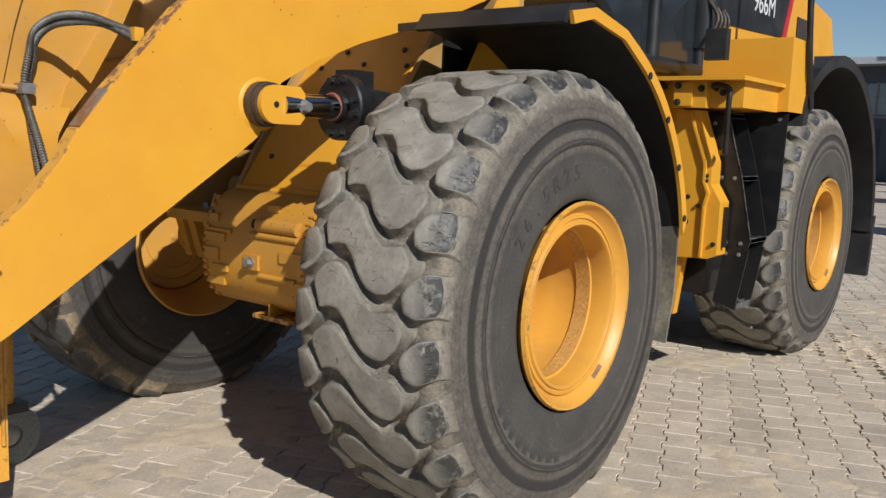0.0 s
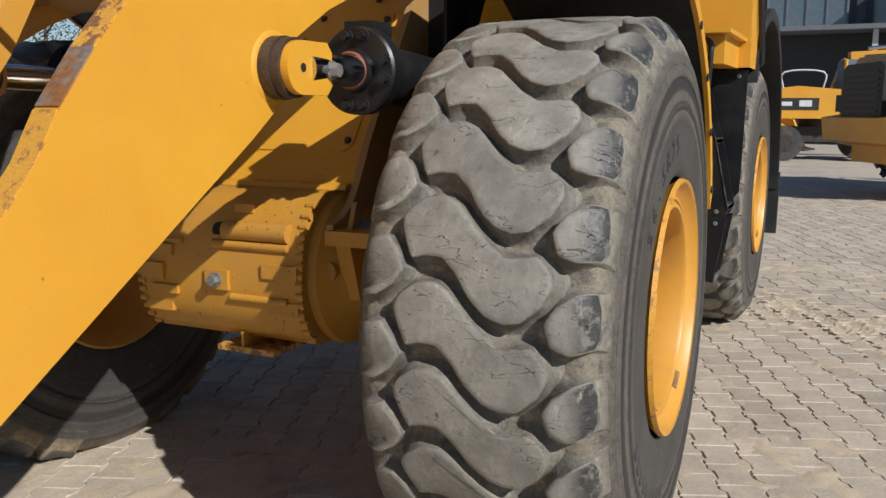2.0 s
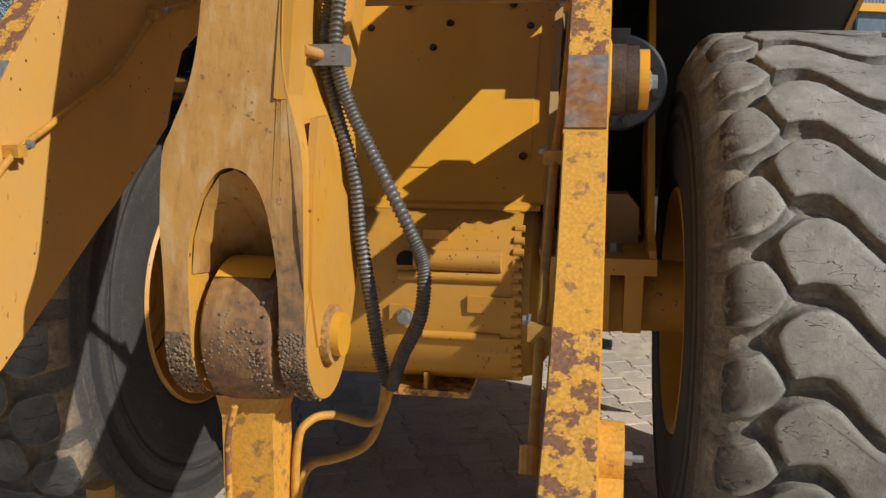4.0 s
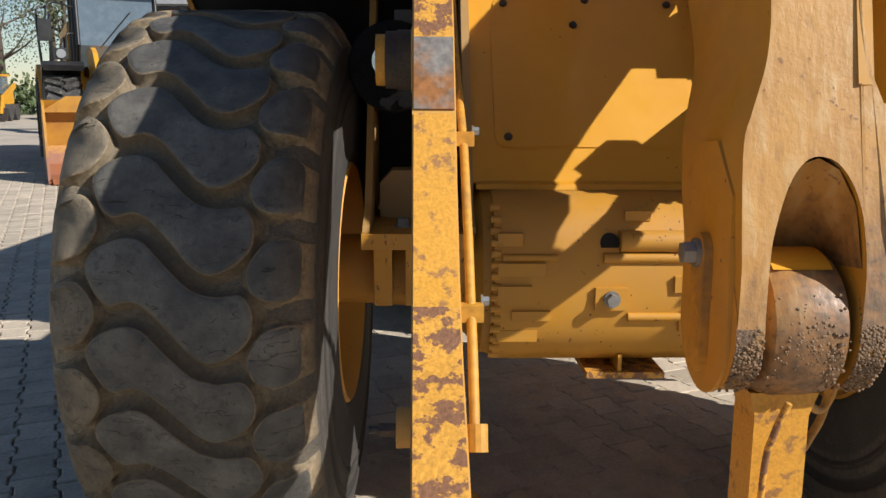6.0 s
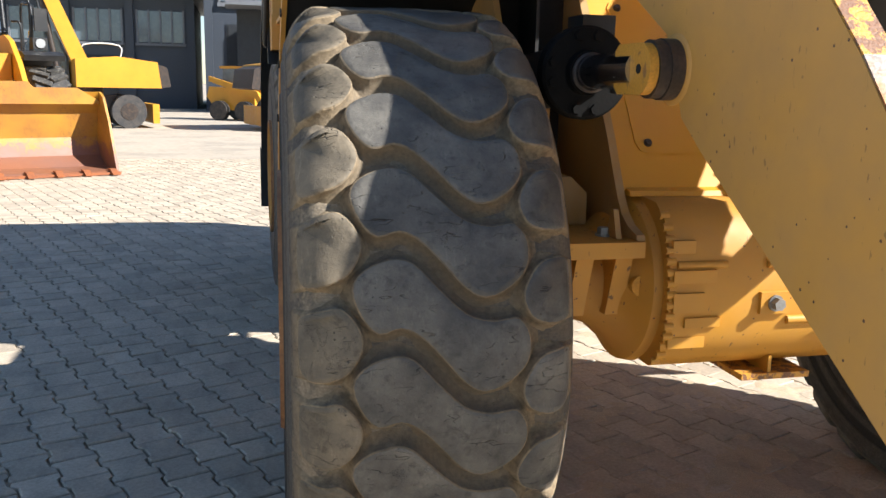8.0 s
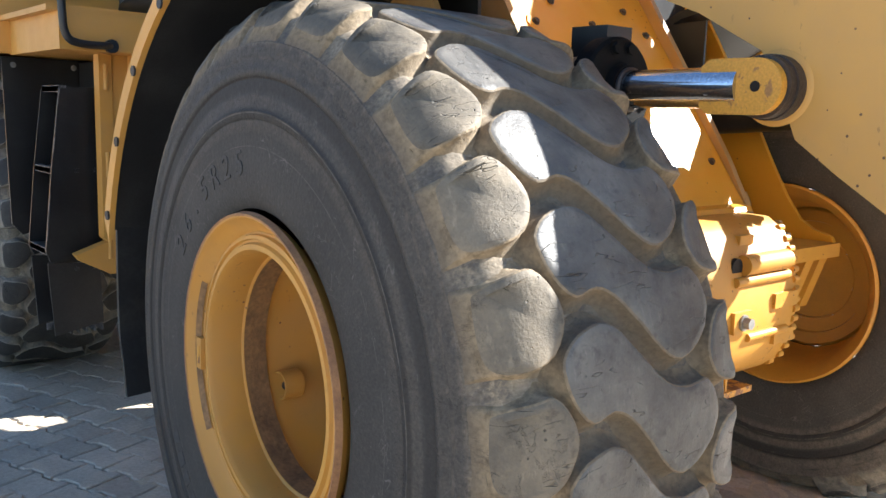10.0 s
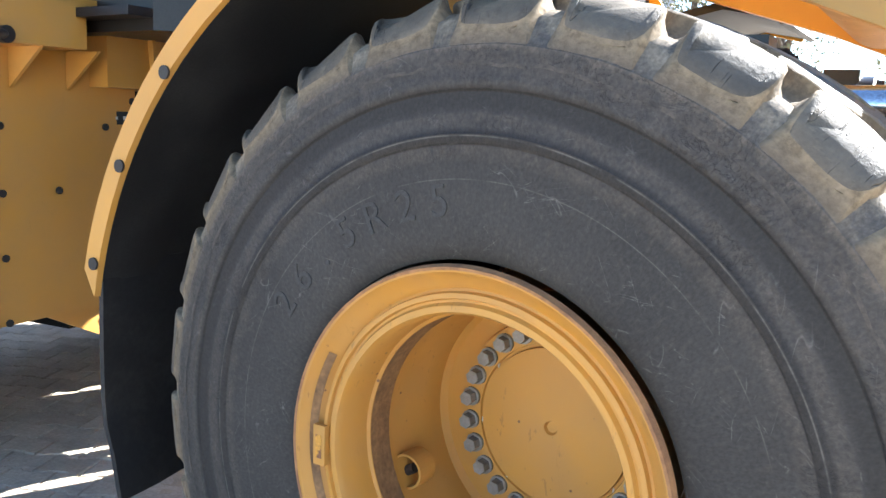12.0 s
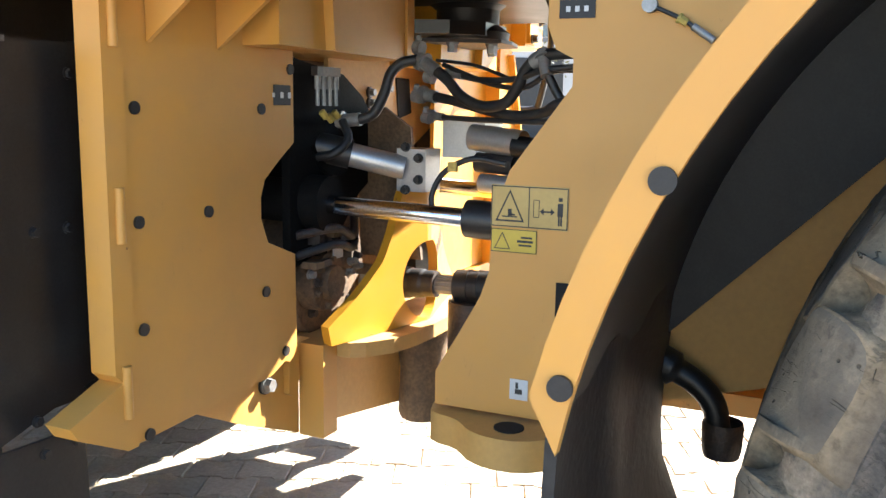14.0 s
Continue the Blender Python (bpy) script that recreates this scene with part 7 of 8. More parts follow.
def far_loader(m, label, text, tall=1.0):
    """A parked wheel loader with its bucket on the ground; front along local -y."""
    t = thing("wheel_loader", label, "wheel loader", "parked loaders", at=m)
    up = lambda z: 1.5 + (z - 1.5) * tall if z > 1.5 else z
    for s in (1, -1):
        far_wheel(t, (s * 1.12, 0, 0.85), s), far_wheel(t, (s * 1.12, 3.6, 0.85), s)
        part("lift_arm", slab([(-1.52, 0.35), (-1.35, 0.85), (-0.6, 1.5), (0.3, 1.75), (0.8, 1.95), (0.75, 2.2), (-0.1, 2.22), (-0.45, 2.12), (-0.95, 1.75), (-1.5, 1.15), (-1.56, 0.6)], s * 0.52, s * 0.60), paint, t, bevel=0.01)
        part("fender", slab(arcpts(0, 0.85, 1.12, 112, 10, 12) + arcpts(0, 0.85, 1.02, 10, 112, 12), s * 0.75, s * 1.42), black_plastic, t)
        part("fender", slab(arcpts(3.6, 0.85, 1.14, 160, 0, 12) + arcpts(3.6, 0.85, 1.04, 0, 160, 12), s * 0.7, s * 1.40), paint, t)
        part("side_body", box(min(s * 0.6, s * 1.35), max(s * 0.6, s * 1.35), 1.7, 2.7, 1.0, 1.9), paint, t, bevel=0.03)
        rail = tube([(s * 1.35, 1.75, 1.9), (s * 1.38, 1.72, 2.4), (s * 1.38, 1.8, 3.0), (s * 1.2, 1.9, 3.05)], 0.025, 8, 4)
        part("hand_rail", rail, black_paint, t, smooth=60)
        part("mirror_arm", tube([(s * 0.75, 1.0, 3.0), (s * 1.2, 0.7, 3.05), (s * 1.3, 0.65, 2.7)], 0.02, 8, 4), black_paint, t, smooth=60)
        part("mirror", box(min(s * 1.2, s * 1.42), max(s * 1.2, s * 1.42), 0.62, 0.70, 2.35, 2.75), black_plastic, t, bevel=0.03)
        lamp = part("headlamp", box(min(s * 0.98, s * 1.22), max(s * 0.98, s * 1.22), -0.1, 0.12, 2.0, 2.2), black_plastic, t, bevel=0.02)
        part("lamp_glass", rod((s * 1.1, -0.10, 2.1), (s * 1.1, -0.12, 2.1), 0.08, 20), alloy, lamp, smooth=40)
        part("tilt_lever", slab([(-0.95, 1.2), (-0.7, 1.3), (-0.45, 1.98), (-0.55, 2.08), (-0.68, 2.04), (-0.95, 1.7)], s * 0.10, s * 0.18), paint, t, bevel=0.01)
        for z0 in (2.05, 2.35):
            part("hood_grille", box(min(s * 0.81, s * 0.83), max(s * 0.81, s * 0.83), 4.55, 5.02, up(z0 - 0.1), up(z0 + 0.14)), dark_metal, t, bevel=0.01)
        part("decal", box(min(s * 0.81, s * 0.825), max(s * 0.81, s * 0.825), 3.40, 4.45, up(2.22), up(2.58)), black_plastic, t)
        part("decal_bar", box(min(s * 0.826, s * 0.832), max(s * 0.826, s * 0.832), 3.93 + s * 0.24 - 0.17, 3.93 + s * 0.24 + 0.17, up(2.31), up(2.48)), white_paint, t)
        word(text, t, pose(s * 0.829, 3.93 - s * 0.24, up(2.33), 90, 0, 90 * s), 0.17 * tall, white_paint)
        part("tail_lamp_box", box(min(s * 0.85, s * 1.15), max(s * 0.85, s * 1.15), 5.0, 5.3, 1.45, 1.75), black_plastic, t, bevel=0.02)
    part("front_frame", box(-0.5, 0.5, -0.6, 1.6, 0.6, 1.9), paint, t, bevel=0.04)
    part("rear_frame", box(-0.6, 0.6, 1.7, 5.2, 0.6, 1.7), paint, t, bevel=0.04)
    part("hood", slab([(2.6, up(1.7)), (5.2, 1.5), (5.3, up(2.2)), (5.1, up(2.7)), (2.6, up(2.85))], -0.8, 0.8), paint, t, bevel=0.06)
    part("rear_grille", slab([(-0.70, 1.32), (0.70, 1.32), (0.74, up(2.40)), (0.6, up(2.52)), (-0.6, up(2.52)), (-0.74, up(2.40))], 5.08, 5.38, "y"), black_plastic, t, bevel=0.03)
    for k in range(7):
        part("grille_slat", box(-0.58, 0.58, 5.375, 5.40, up(1.44 + 0.14 * k), up(1.475 + 0.14 * k)), dark_metal, t)
    part("counterweight", slab([(4.6, 0.75), (5.45, 0.95), (5.5, 1.35), (4.6, 1.5)], -1.25, 1.25), paint, t, bevel=0.05)
    part("exhaust", tube([(0.25, 3.4, up(2.7)), (0.25, 3.4, 3.25), (0.25, 3.45, 3.4), (0.25, 3.6, 3.5)], 0.09, 14, 6), black_paint, t, smooth=60)
    cab = part("cab", slab([(1.1, 1.9), (0.85, 2.3), (1.05, 3.35), (2.45, 3.4), (2.5, 1.9)], -0.72, 0.72), sky_glass, t, "cab with reflecting glass", bevel=0.02)
    for s in (1, -1):
        for a, b in (((1.1, 1.9), (0.85, 2.3)), ((0.85, 2.3), (1.05, 3.35)), ((2.47, 1.9), (2.45, 3.4)), ((1.7, 1.9), (1.7, 3.36))):
            part("cab_pillar", rod((s * 0.73, *a), (s * 0.73, *b), 0.045, 10), black_paint, cab, smooth=40)
    part("wiper", rod((-0.3, 0.83, 2.3), (0.25, 0.93, 2.95), 0.012, 8), black_paint, cab)
    part("cab_roof", box(-0.85, 0.85, 0.8, 2.6, 3.36, 3.5), paint, cab, bevel=0.04)
    # bucket: curved back, two sides, cutting edge, teeth, spill guard
    back = [(-2.62, 0.02), (-2.0, 0.05), (-1.72, 0.22), (-1.60, 0.55), (-1.66, 0.95), (-1.86, 1.30), (-1.90, 1.30), (-1.71, 0.95), (-1.65, 0.55), (-1.77, 0.26), (-2.02, 0.10), (-2.62, 0.06)]
    bucket = part("bucket", slab(back, -1.52, 1.52), bucket_paint, t, "yellow bucket scraped to bare reddish steel", bevel=0.005)
    for s in (1, -1):
        cheekb = [(-2.62, 0.02), (-2.0, 0.05), (-1.72, 0.22), (-1.60, 0.55), (-1.66, 0.95), (-1.86, 1.30), (-2.05, 1.22), (-2.30, 0.8)]
        part("bucket_side", slab(cheekb, s * 1.52, s * 1.56), bucket_paint, bucket, bevel=0.005)
    part("spill_guard", slab([(-1.52, 1.10), (1.52, 1.10), (1.50, 1.16), (1.18, 1.36), (0.52, 1.36), (0.44, 1.45), (-0.44, 1.45), (-0.52, 1.36), (-1.18, 1.36), (-1.50, 1.16)], -1.90, -1.87, "y"), bucket_paint, bucket, bevel=0.004)
    for s in (1, -1):
        part("hand_rail", tube([(s * 1.2, 0.9, 1.9), (s * 1.2, 0.85, 2.75), (s * 1.18, 1.1, 2.85), (s * 1.18, 1.5, 2.8), (s * 1.2, 1.55, 1.95)], 0.024, 8, 4), black_paint, t, smooth=60)
        part("hand_rail", tube([(s * 0.95, 0.62, 1.95), (s * 0.95, 0.6, 2.45), (s * 0.82, 0.68, 2.5)], 0.02, 8, 4), black_paint, t, smooth=60)
    part("cutting_edge", box(-1.56, 1.56, -2.70, -2.42, 0.01, 0.05), rust_steel, bucket, "bare rusty cutting edge", bevel=0.008)
    for k in range(8):
        x = -1.45 + 2.9 * k / 7
        part("tooth", slab([(-2.82, 0.015), (-2.60, 0.0), (-2.52, 0.10), (-2.66, 0.10)], x - 0.05, x + 0.05), rust_steel, bucket, bevel=0.008)
    return t


far_loader(pose(-6.03, 13.75, 0, 0, 0, 25), "parked yellow wheel loader with scraped bucket on the paving", "950M")
far_loader(pose(6.9, 15.9, 0, 0, 0, 115), "parked yellow wheel loader seen from its black grille", "972M", 0.74)


def excavator(m, label, boom=((0.0, 1.2), (1.6, 3.3), (3.6, 3.6), (6.2, 2.2)), wheels=True):
    """A parked wheeled excavator; its boom reaches along local +x."""
    t = thing("excavator", label, "excavator", "parked excavators", at=m)
    part("undercarriage", box(-1.4, 1.5, -0.7, 0.7, 0.55, 1.0), dark_metal, t, bevel=0.05)
    for x in (-1.3, 1.3):
        for y in (-1.0, 1.0):
            wh = part("wheel", rod((x, y - 0.22, 0.52), (x, y + 0.22, 0.52), 0.52, 28), rubber, t, smooth=40, bevel=0.06)
            part("rim", rod((x, y - 0.235, 0.52), (x, y + 0.235, 0.52), 0.26, 20), dark_metal, wh, smooth=40)
    part("blade", box(-2.2, -2.0, -1.25, 1.25, 0.15, 0.75), paint, t, bevel=0.03)
    part("turntable", rod((0, 0, 1.0), (0, 0, 1.25), 0.7, 28), dark_metal, t, smooth=40)
    body = part("engine_house", slab([(-2.3, 1.25), (0.2, 1.25), (0.2, 2.1), (-1.0, 2.2), (-2.2, 2.05)], -1.2, 1.2, "y"), paint, t, bevel=0.08)
    part("decal", box(-1.9, -0.4, -1.215, -1.203, 1.5, 1.85), black_plastic, body)
    part("decal_bar", box(-1.75, -1.15, -1.222, -1.216, 1.62, 1.74), white_paint, body)
    part("decal_bar", box(-0.95, -0.6, -1.222, -1.216, 1.60, 1.78), white_paint, body)
    part("counterweight", slab([(-2.6, 1.3), (-2.2, 1.25), (-2.2, 2.0), (-2.5, 1.9)], -1.15, 1.15, "y"), dark_metal, body, bevel=0.06)
    cab = part("cab", slab([(0.25, 1.25), (1.5, 1.25), (1.55, 2.1), (1.25, 2.95), (0.25, 2.95)], -1.2, -0.3, "y"), sky_glass, t, "cab with dark glass", bevel=0.03)
    for x in (0.27, 1.45):
        part("cab_pillar", rod((x, -1.21, 1.25), (x - (0.2 if x > 1 else 0), -1.21, 2.95), 0.05, 8), paint, cab)
    part("hand_rail", tube([(-0.3, -1.1, 2.1), (-0.3, -1.1, 2.6), (-1.4, -1.1, 2.6), (-1.4, -1.1, 2.1)], 0.025, 8, 4), white_paint, body, smooth=60)
    for (x0, z0), (x1, z1) in zip(boom, boom[1:]):
        d = Vector((x1 - x0, z1 - z0)).normalized()
        n = Vector((-d.y, d.x)) * 0.24
        part("boom", slab([(x0 - n.x, z0 - n.y), (x1 - n.x * 0.8, z1 - n.y * 0.8), (x1 + n.x * 0.8, z1 + n.y * 0.8), (x0 + n.x, z0 + n.y)], 0.0, 0.36, "y"), paint, t, bevel=0.03)
    (x0, z0), (x1, z1) = boom[1], boom[2]
    part("boom_plate", slab([(x0 + 0.3, z0 - 0.05), (x0 + 1.2, z0 - 0.0), (x0 + 1.25, z0 + 0.2), (x0 + 0.4, z0 + 0.15)], -0.012, -0.002, "y"), black_plastic, t)
    part("boom_ram", rod((0.6, 0.18, 1.5), (boom[1][0], 0.18, boom[1][1] - 0.3), 0.08, 14), dark_metal, t, smooth=40)
    part("arm_ram", rod((boom[1][0] + 0.5, 0.18, boom[1][1] + 0.35), (boom[2][0] + 0.2, 0.18, boom[2][1] + 0.4), 0.06, 14), chrome, t, smooth=40)
    ex, ez = boom[-1]
    tip = [(ex - 0.2, ez), (ex + 0.25, ez + 0.1), (ex + 0.35, ez - 0.5), (ex + 0.1, ez - 1.0), (ex - 0.6, ez - 1.1), (ex - 0.7, ez - 0.9), (ex - 0.2, ez - 0.7)]
    part("bucket", slab(tip, -0.35, 0.7, "y"), dark_metal, t, bevel=0.04)
    return t


excavator(pose(1.0, 26.5, 0, 0, 0, 15), "parked yellow wheeled excavator with folded boom", ((0.3, 1.6), (0.7, 3.0), (4.3, 3.25), (5.2, 1.9)))
excavator(pose(-6.5, 27.0, 0, 0, 0, 195), "yellow excavator with its boom raised", ((-0.2, 1.6), (1.0, 4.6), (2.6, 5.3), (4.2, 2.6)))
excavator(pose(10.5, 33.0, 0, 0, 0, 60), "yellow excavator parked in front of the hall", ((0.3, 1.6), (0.9, 3.3), (3.6, 3.6), (4.6, 2.0)))
excavator(pose(-19.5, 24.0, 0, 0, 0, 20), "bright yellow excavator at the edge of the yard", ((0.3, 1.6), (1.0, 3.3), (3.6, 3.4), (4.6, 2.0)))


def skid_loader(m, label):
    t = thing("compact_loader", label, "compact loader", "small machines", at=m)
    for x in (-0.7, 0.7):
        for y in (-0.55, 0.55):
            part("wheel", rod((x - 0.14, y, 0.38), (x + 0.14, y, 0.38), 0.38, 24), rubber, t, smooth=40, bevel=0.05)
    part("body", slab([(-0.9, 0.4), (0.8, 0.4), (1.2, 0.9), (1.1, 1.3), (-0.2, 1.25), (-0.9, 0.9)], -0.55, 0.55), paint, t, bevel=0.05)
    part("cab", box(-0.5, 0.5, -0.5, 0.5, 1.2, 2.0), sky_glass, t, bevel=0.05)
    part("roof", box(-0.56, 0.56, -0.56, 0.6, 2.0, 2.1), paint, t, bevel=0.03)
    for s in (-1, 1):
        part("arm", slab([(-1.3, 0.3), (-1.0, 0.9), (1.0, 1.5), (1.0, 1.7), (-1.1, 1.15), (-1.5, 0.35)], s * 0.6, s * 0.72), paint, t, bevel=0.02)
    part("bucket", slab([(-1.9, 0.03), (-1.4, 0.06), (-1.25, 0.6), (-1.35, 0.6), (-1.5, 0.15), (-1.9, 0.08)], -0.9, 0.9), dark_metal, t)
    return t


for x, y, r, lab in ((-20.0, 38.0, 10, "small yellow skid loader by the trees"), (-17.0, 40.0, -15, "small yellow skid loader near the hedge"), (-1.5, 33.0, 60, "small yellow loader before the dark hall"),
                     (13.0, 16.0, 200, "yellow compact loader on the far paving"), (-14.0, 18.0, 40, "yellow compact loader beside the yard road"), (16.5, 19.5, 150, "yellow compact loader beside the hall")):
    skid_loader(pose(x, y, 0, 0, 0, r), lab)


def hall(name, label, m, w, d, h, wall_mat, bays, roof_over=0.6, band=True):
    """A flat-roofed hall: walls, a row of windows, gates, a roof edge; its front along local -y."""
    t = tagged(thing(name, label, "building", "halls", at=m), kind="")
    wall = part("wall", box(0, w, 0, d, 0, h), wall_mat, t, bevel=0.02)
    part("roof", box(-roof_over, w + roof_over, -roof_over, d + roof_over, h, h + 0.35), roof_metal, t, bevel=0.04)
    for k in range(bays):
        x0 = w * (k + 0.12) / bays
        x1 = w * (k + 0.88) / bays
        win = part("window", box(x0, x1, -0.06, 0.1, h * 0.58, h * 0.85), sky_glass, wall)
        n = 4
        for q in range(n + 1):
            xq = x0 + (x1 - x0) * q / n
            part("mullion", box(xq - 0.05, xq + 0.05, -0.12, -0.061, h * 0.57, h * 0.86), frame_grey, win)
        part("window_sill", box(x0 - 0.1, x1 + 0.1, -0.2, -0.061, h * 0.55, h * 0.57), frame_grey, win)
        if k % 2 == 0:
            gate = part("gate", box(x0 + 0.3, x1 - 0.3, -0.05, 0.05, 0, h * 0.46), gate_dark, wall)
            for q in range(5):
                part("gate_panel", box(x0 + 0.4, x1 - 0.4, -0.08, -0.051, h * 0.46 * (q + 0.1) / 5, h * 0.46 * (q + 0.9) / 5), gate_dark, gate)
    for k in range(bays + 1):
        part("pilaster", box(w * k / bays - 0.2, w * k / bays + 0.2, -0.25, -0.001, 0, h), wall_mat, wall)
    return t


hall("hall_building", "long dark blue-grey workshop hall with window band", pose(-3, 44, 0), 38, 18, 9.5, wall_dark, 8)
hall("hall_building", "dark hall with white flat roof and glass front", pose(-16.5, 47, 0), 12.5, 14, 6.0, wall_dark, 4, 1.4)
hall("hall_building", "pale grey metal-clad hall", pose(27, 52, 0, 0, 0, -68), 42, 16, 9.0, wall_pale, 7)
# corrugated bay and canopy at the dark hall
bay = thing("metal_bay", "white corrugated metal bay with steel frame", "building", "halls", at=pose(4.4, 41.0, 0))
part("bay_wall", box(0, 12, 0, 2.5, 0, 8.6), wall_pale, bay)
bm = bmesh.new()
for k in range(78):
    box(0.08 + k * 0.15, 0.15 + k * 0.15, -0.05, -0.001, 5.0, 8.5, bm)
part("corrugation", bm, wall_pale, bay)
for k in range(12):
    part("column", box(-2.1 + 0.88 * k, -1.88 + 0.88 * k, -2.2, -1.98, 0, 4.9), white_wall, bay, bevel=0.01)
    if k % 2:
        part("column_tie", box(-2.1 + 0.88 * k, -1.22 + 0.88 * k, -2.15, -2.05, 3.9, 4.05), white_wall, bay)
for x in (0.0, 0.5):
    part("corner_post", box(x - 0.12, x + 0.12, -0.30, -0.06, 5.1, 8.6), white_wall, bay, bevel=0.01)
part("canopy", box(-6.5, 12.4, -2.6, 0, 4.9, 5.1), frame_grey, bay)
# dark box in place of the shade under the canopy
part("bay_shade", box(-6.0, 12.0, -0.4, -0.1, 0, 4.85), gate_dark, bay)
for x0 in (0.6, 5.2):
    part("brace", rod((x0, -0.1, 5.2), (x0 + 3.2, -0.1, 8.2), 0.05, 8), frame_grey, bay)


def tree(m, h, seed, label, leaves=2600, mat=None):
    rnd = random.Random(seed)
    t = thing("tree", label, "tree", "trees round the yard", at=m)
    bm = tube([(0, 0, 0), (0.1, 0.05, h * 0.3), (-0.05, 0.1, h * 0.6), (0.05, 0, h * 0.9)], 0.2, 10, 6, radii=lambda i: 0.22 * h / 9 * (1 - i / 20))
    tips = []
    for k in range(11):
        a, z = rnd.uniform(0, 6.28), h * rnd.uniform(0.28, 0.75)
        l = h * rnd.uniform(0.18, 0.34)
        e = (l * math.cos(a), l * math.sin(a), z + l * rnd.uniform(0.5, 1.0))
        tube([(0, 0, z), (e[0] * 0.5, e[1] * 0.5, z + (e[2] - z) * 0.4), e], 0.05, 6, 4, bm, radii=lambda i: 0.07 * h / 9 * (1 - i / 10))
        tips.append(Vector(e))
        tips.append(Vector((e[0] * 0.6, e[1] * 0.6, z + (e[2] - z) * 0.6)))
    tips.append(Vector((0, 0, h * 0.92)))
    part("trunk", bm, bark, t, smooth=60)
    vs, fs = [], []
    for _ in range(leaves):
        c = rnd.choice(tips) + Vector((rnd.gauss(0, 1), rnd.gauss(0, 1), rnd.gauss(0, 1))) * h * 0.075
        u = Vector((rnd.gauss(0, 1), rnd.gauss(0, 1), rnd.gauss(0, 1))).normalized()
        w = u.orthogonal().normalized()
        s = rnd.uniform(0.04, 0.09) * h / 9
        b = len(vs)
        vs += [c - u * s, c + w * s * 0.6, c + u * s, c - w * s * 0.6]
        fs.append((b, b + 1, b + 2, b + 3))
    me = bpy.data.meshes.new("crown")
    me.from_pydata(vs, [], fs)
    me.materials.append(mat or leaf)
    ob = new("crown", me)
    ob.parent = t
    tagged(ob, "loose spring foliage")
    return t


k = 0
for x, y, h in ((-34, 52, 11), (-29, 55, 13), (-25, 50, 10), (-38, 47, 12), (-24, 57, 12), (-42, 56, 13), (-46, 38, 11), (-27, 62, 15), (-36, 60, 14),
                (24, 4, 9), (29, 8, 11), (33, 1, 10), (27, 13, 9), (36, 9, 12), (31, 17, 10)):
    k += 1
    tree(pose(x, y, 0, 0, 0, 40 * k), h, k, "tall tree with thin spring leaves" if k % 2 else "tree with loose pale green crown", 3000 if x < 0 else 3200, leaf if k % 4 == 1 and x < 0 else leaf_pale)
rnd = random.Random(5)
vs, fs = [], []
for _ in range(9000):
    c = Vector((rnd.uniform(-60, -18), 48 + rnd.gauss(0, 0.8), abs(rnd.gauss(0.9, 0.6))))
    u = Vector((rnd.gauss(0, 1), rnd.gauss(0, 1), rnd.gauss(0, 1))).normalized()
    w = u.orthogonal().normalized()
    s = rnd.uniform(0.10, 0.22)
    b = len(vs)
    vs += [c - u * s, c + w * s * 0.6, c + u * s, c - w * s * 0.6]
    fs.append((b, b + 1, b + 2, b + 3))
me = bpy.data.meshes.new("hedge")
me.from_pydata(vs, [], fs)
me.materials.append(leaf)
tagged(new("hedge", me), "green hedge along the edge of the yard", "hedge", kind="stuff")

# ---- paving: interlocking double-T concrete blocks laid in rows ----
LONG, WIDE, TURN = 0.205, 0.166, 22.0
EDGE = [(-0.5, 0.055), (-0.30, 0.055), (-0.20, -0.055), (0.20, -0.055), (0.30, 0.055), (0.5, 0.055)]


def paver_outline(gap):
    """Outline of one block, wider at its ends than at its waist."""
    right = [((0.5 + b) * WIDE - gap, a * (LONG - 2 * gap)) for a, b in EDGE]
    return right + [(-x, -y) for x, y in right]


TOP, RIM_ = paver_outline(0.0070), paver_outline(0.0028)
TOP_OPEN, RIM_OPEN = paver_outline(0.0105), paver_outline(0.0048)
N = len(TOP)
blocks = []
for upper, rim_ in ((TOP, RIM_), (TOP_OPEN, RIM_OPEN)):
    me = bpy.data.meshes.new("paver")
    me.from_pydata([(x, y, 0.0) for x, y in upper] + [(x, y, -0.005) for x, y in rim_] + [(x, y, -0.03) for x, y in rim_], [],
                   [tuple(range(N))] + [(k, N + k, N + (k + 1) % N, (k + 1) % N) for k in range(N)] + [(N + k, 2 * N + k, 2 * N + (k + 1) % N, N + (k + 1) % N) for k in range(N)])
    me.materials.append(concrete)
    blocks.append(me)
rnd = random.Random(11)
c22, s22 = math.cos(radians(TURN)), math.sin(radians(TURN))
near, rest = [], []
for i in range(-75, 120):
    for j in range(-75, 95):
        u, v = i * WIDE, (j + 0.5 * (i % 2)) * LONG
        x, y = u * c22 - v * s22, u * s22 + v * c22
        if not (-12 < x < 14 and -4 < y < 15):
            continue
        rock = 0.35 if x > -1.1 else 0.75
        spot = (x, y, rnd.gauss(0, 0.0012) - 0.0005, rnd.gauss(0, rock), rnd.gauss(0, rock), TURN + rnd.gauss(0, 0.5))
        here = (-2.45 < x < -1.65 and 0.6 < y < 3.4) or (1.55 < x < 2.7 and 0.4 < y < 3.0) or (-0.4 < x < 0.8 and -1.6 < y < -0.4) or (-0.5 < x < 0.6 and 2.3 < y < 3.3)
        (near if here and len(near) < 300 else rest).append(spot)
for spot in near:
    ob = new("paver", blocks[spot[0] < -1.1])
    ob.parent = ground
    ob.matrix_basis = pose(*spot)
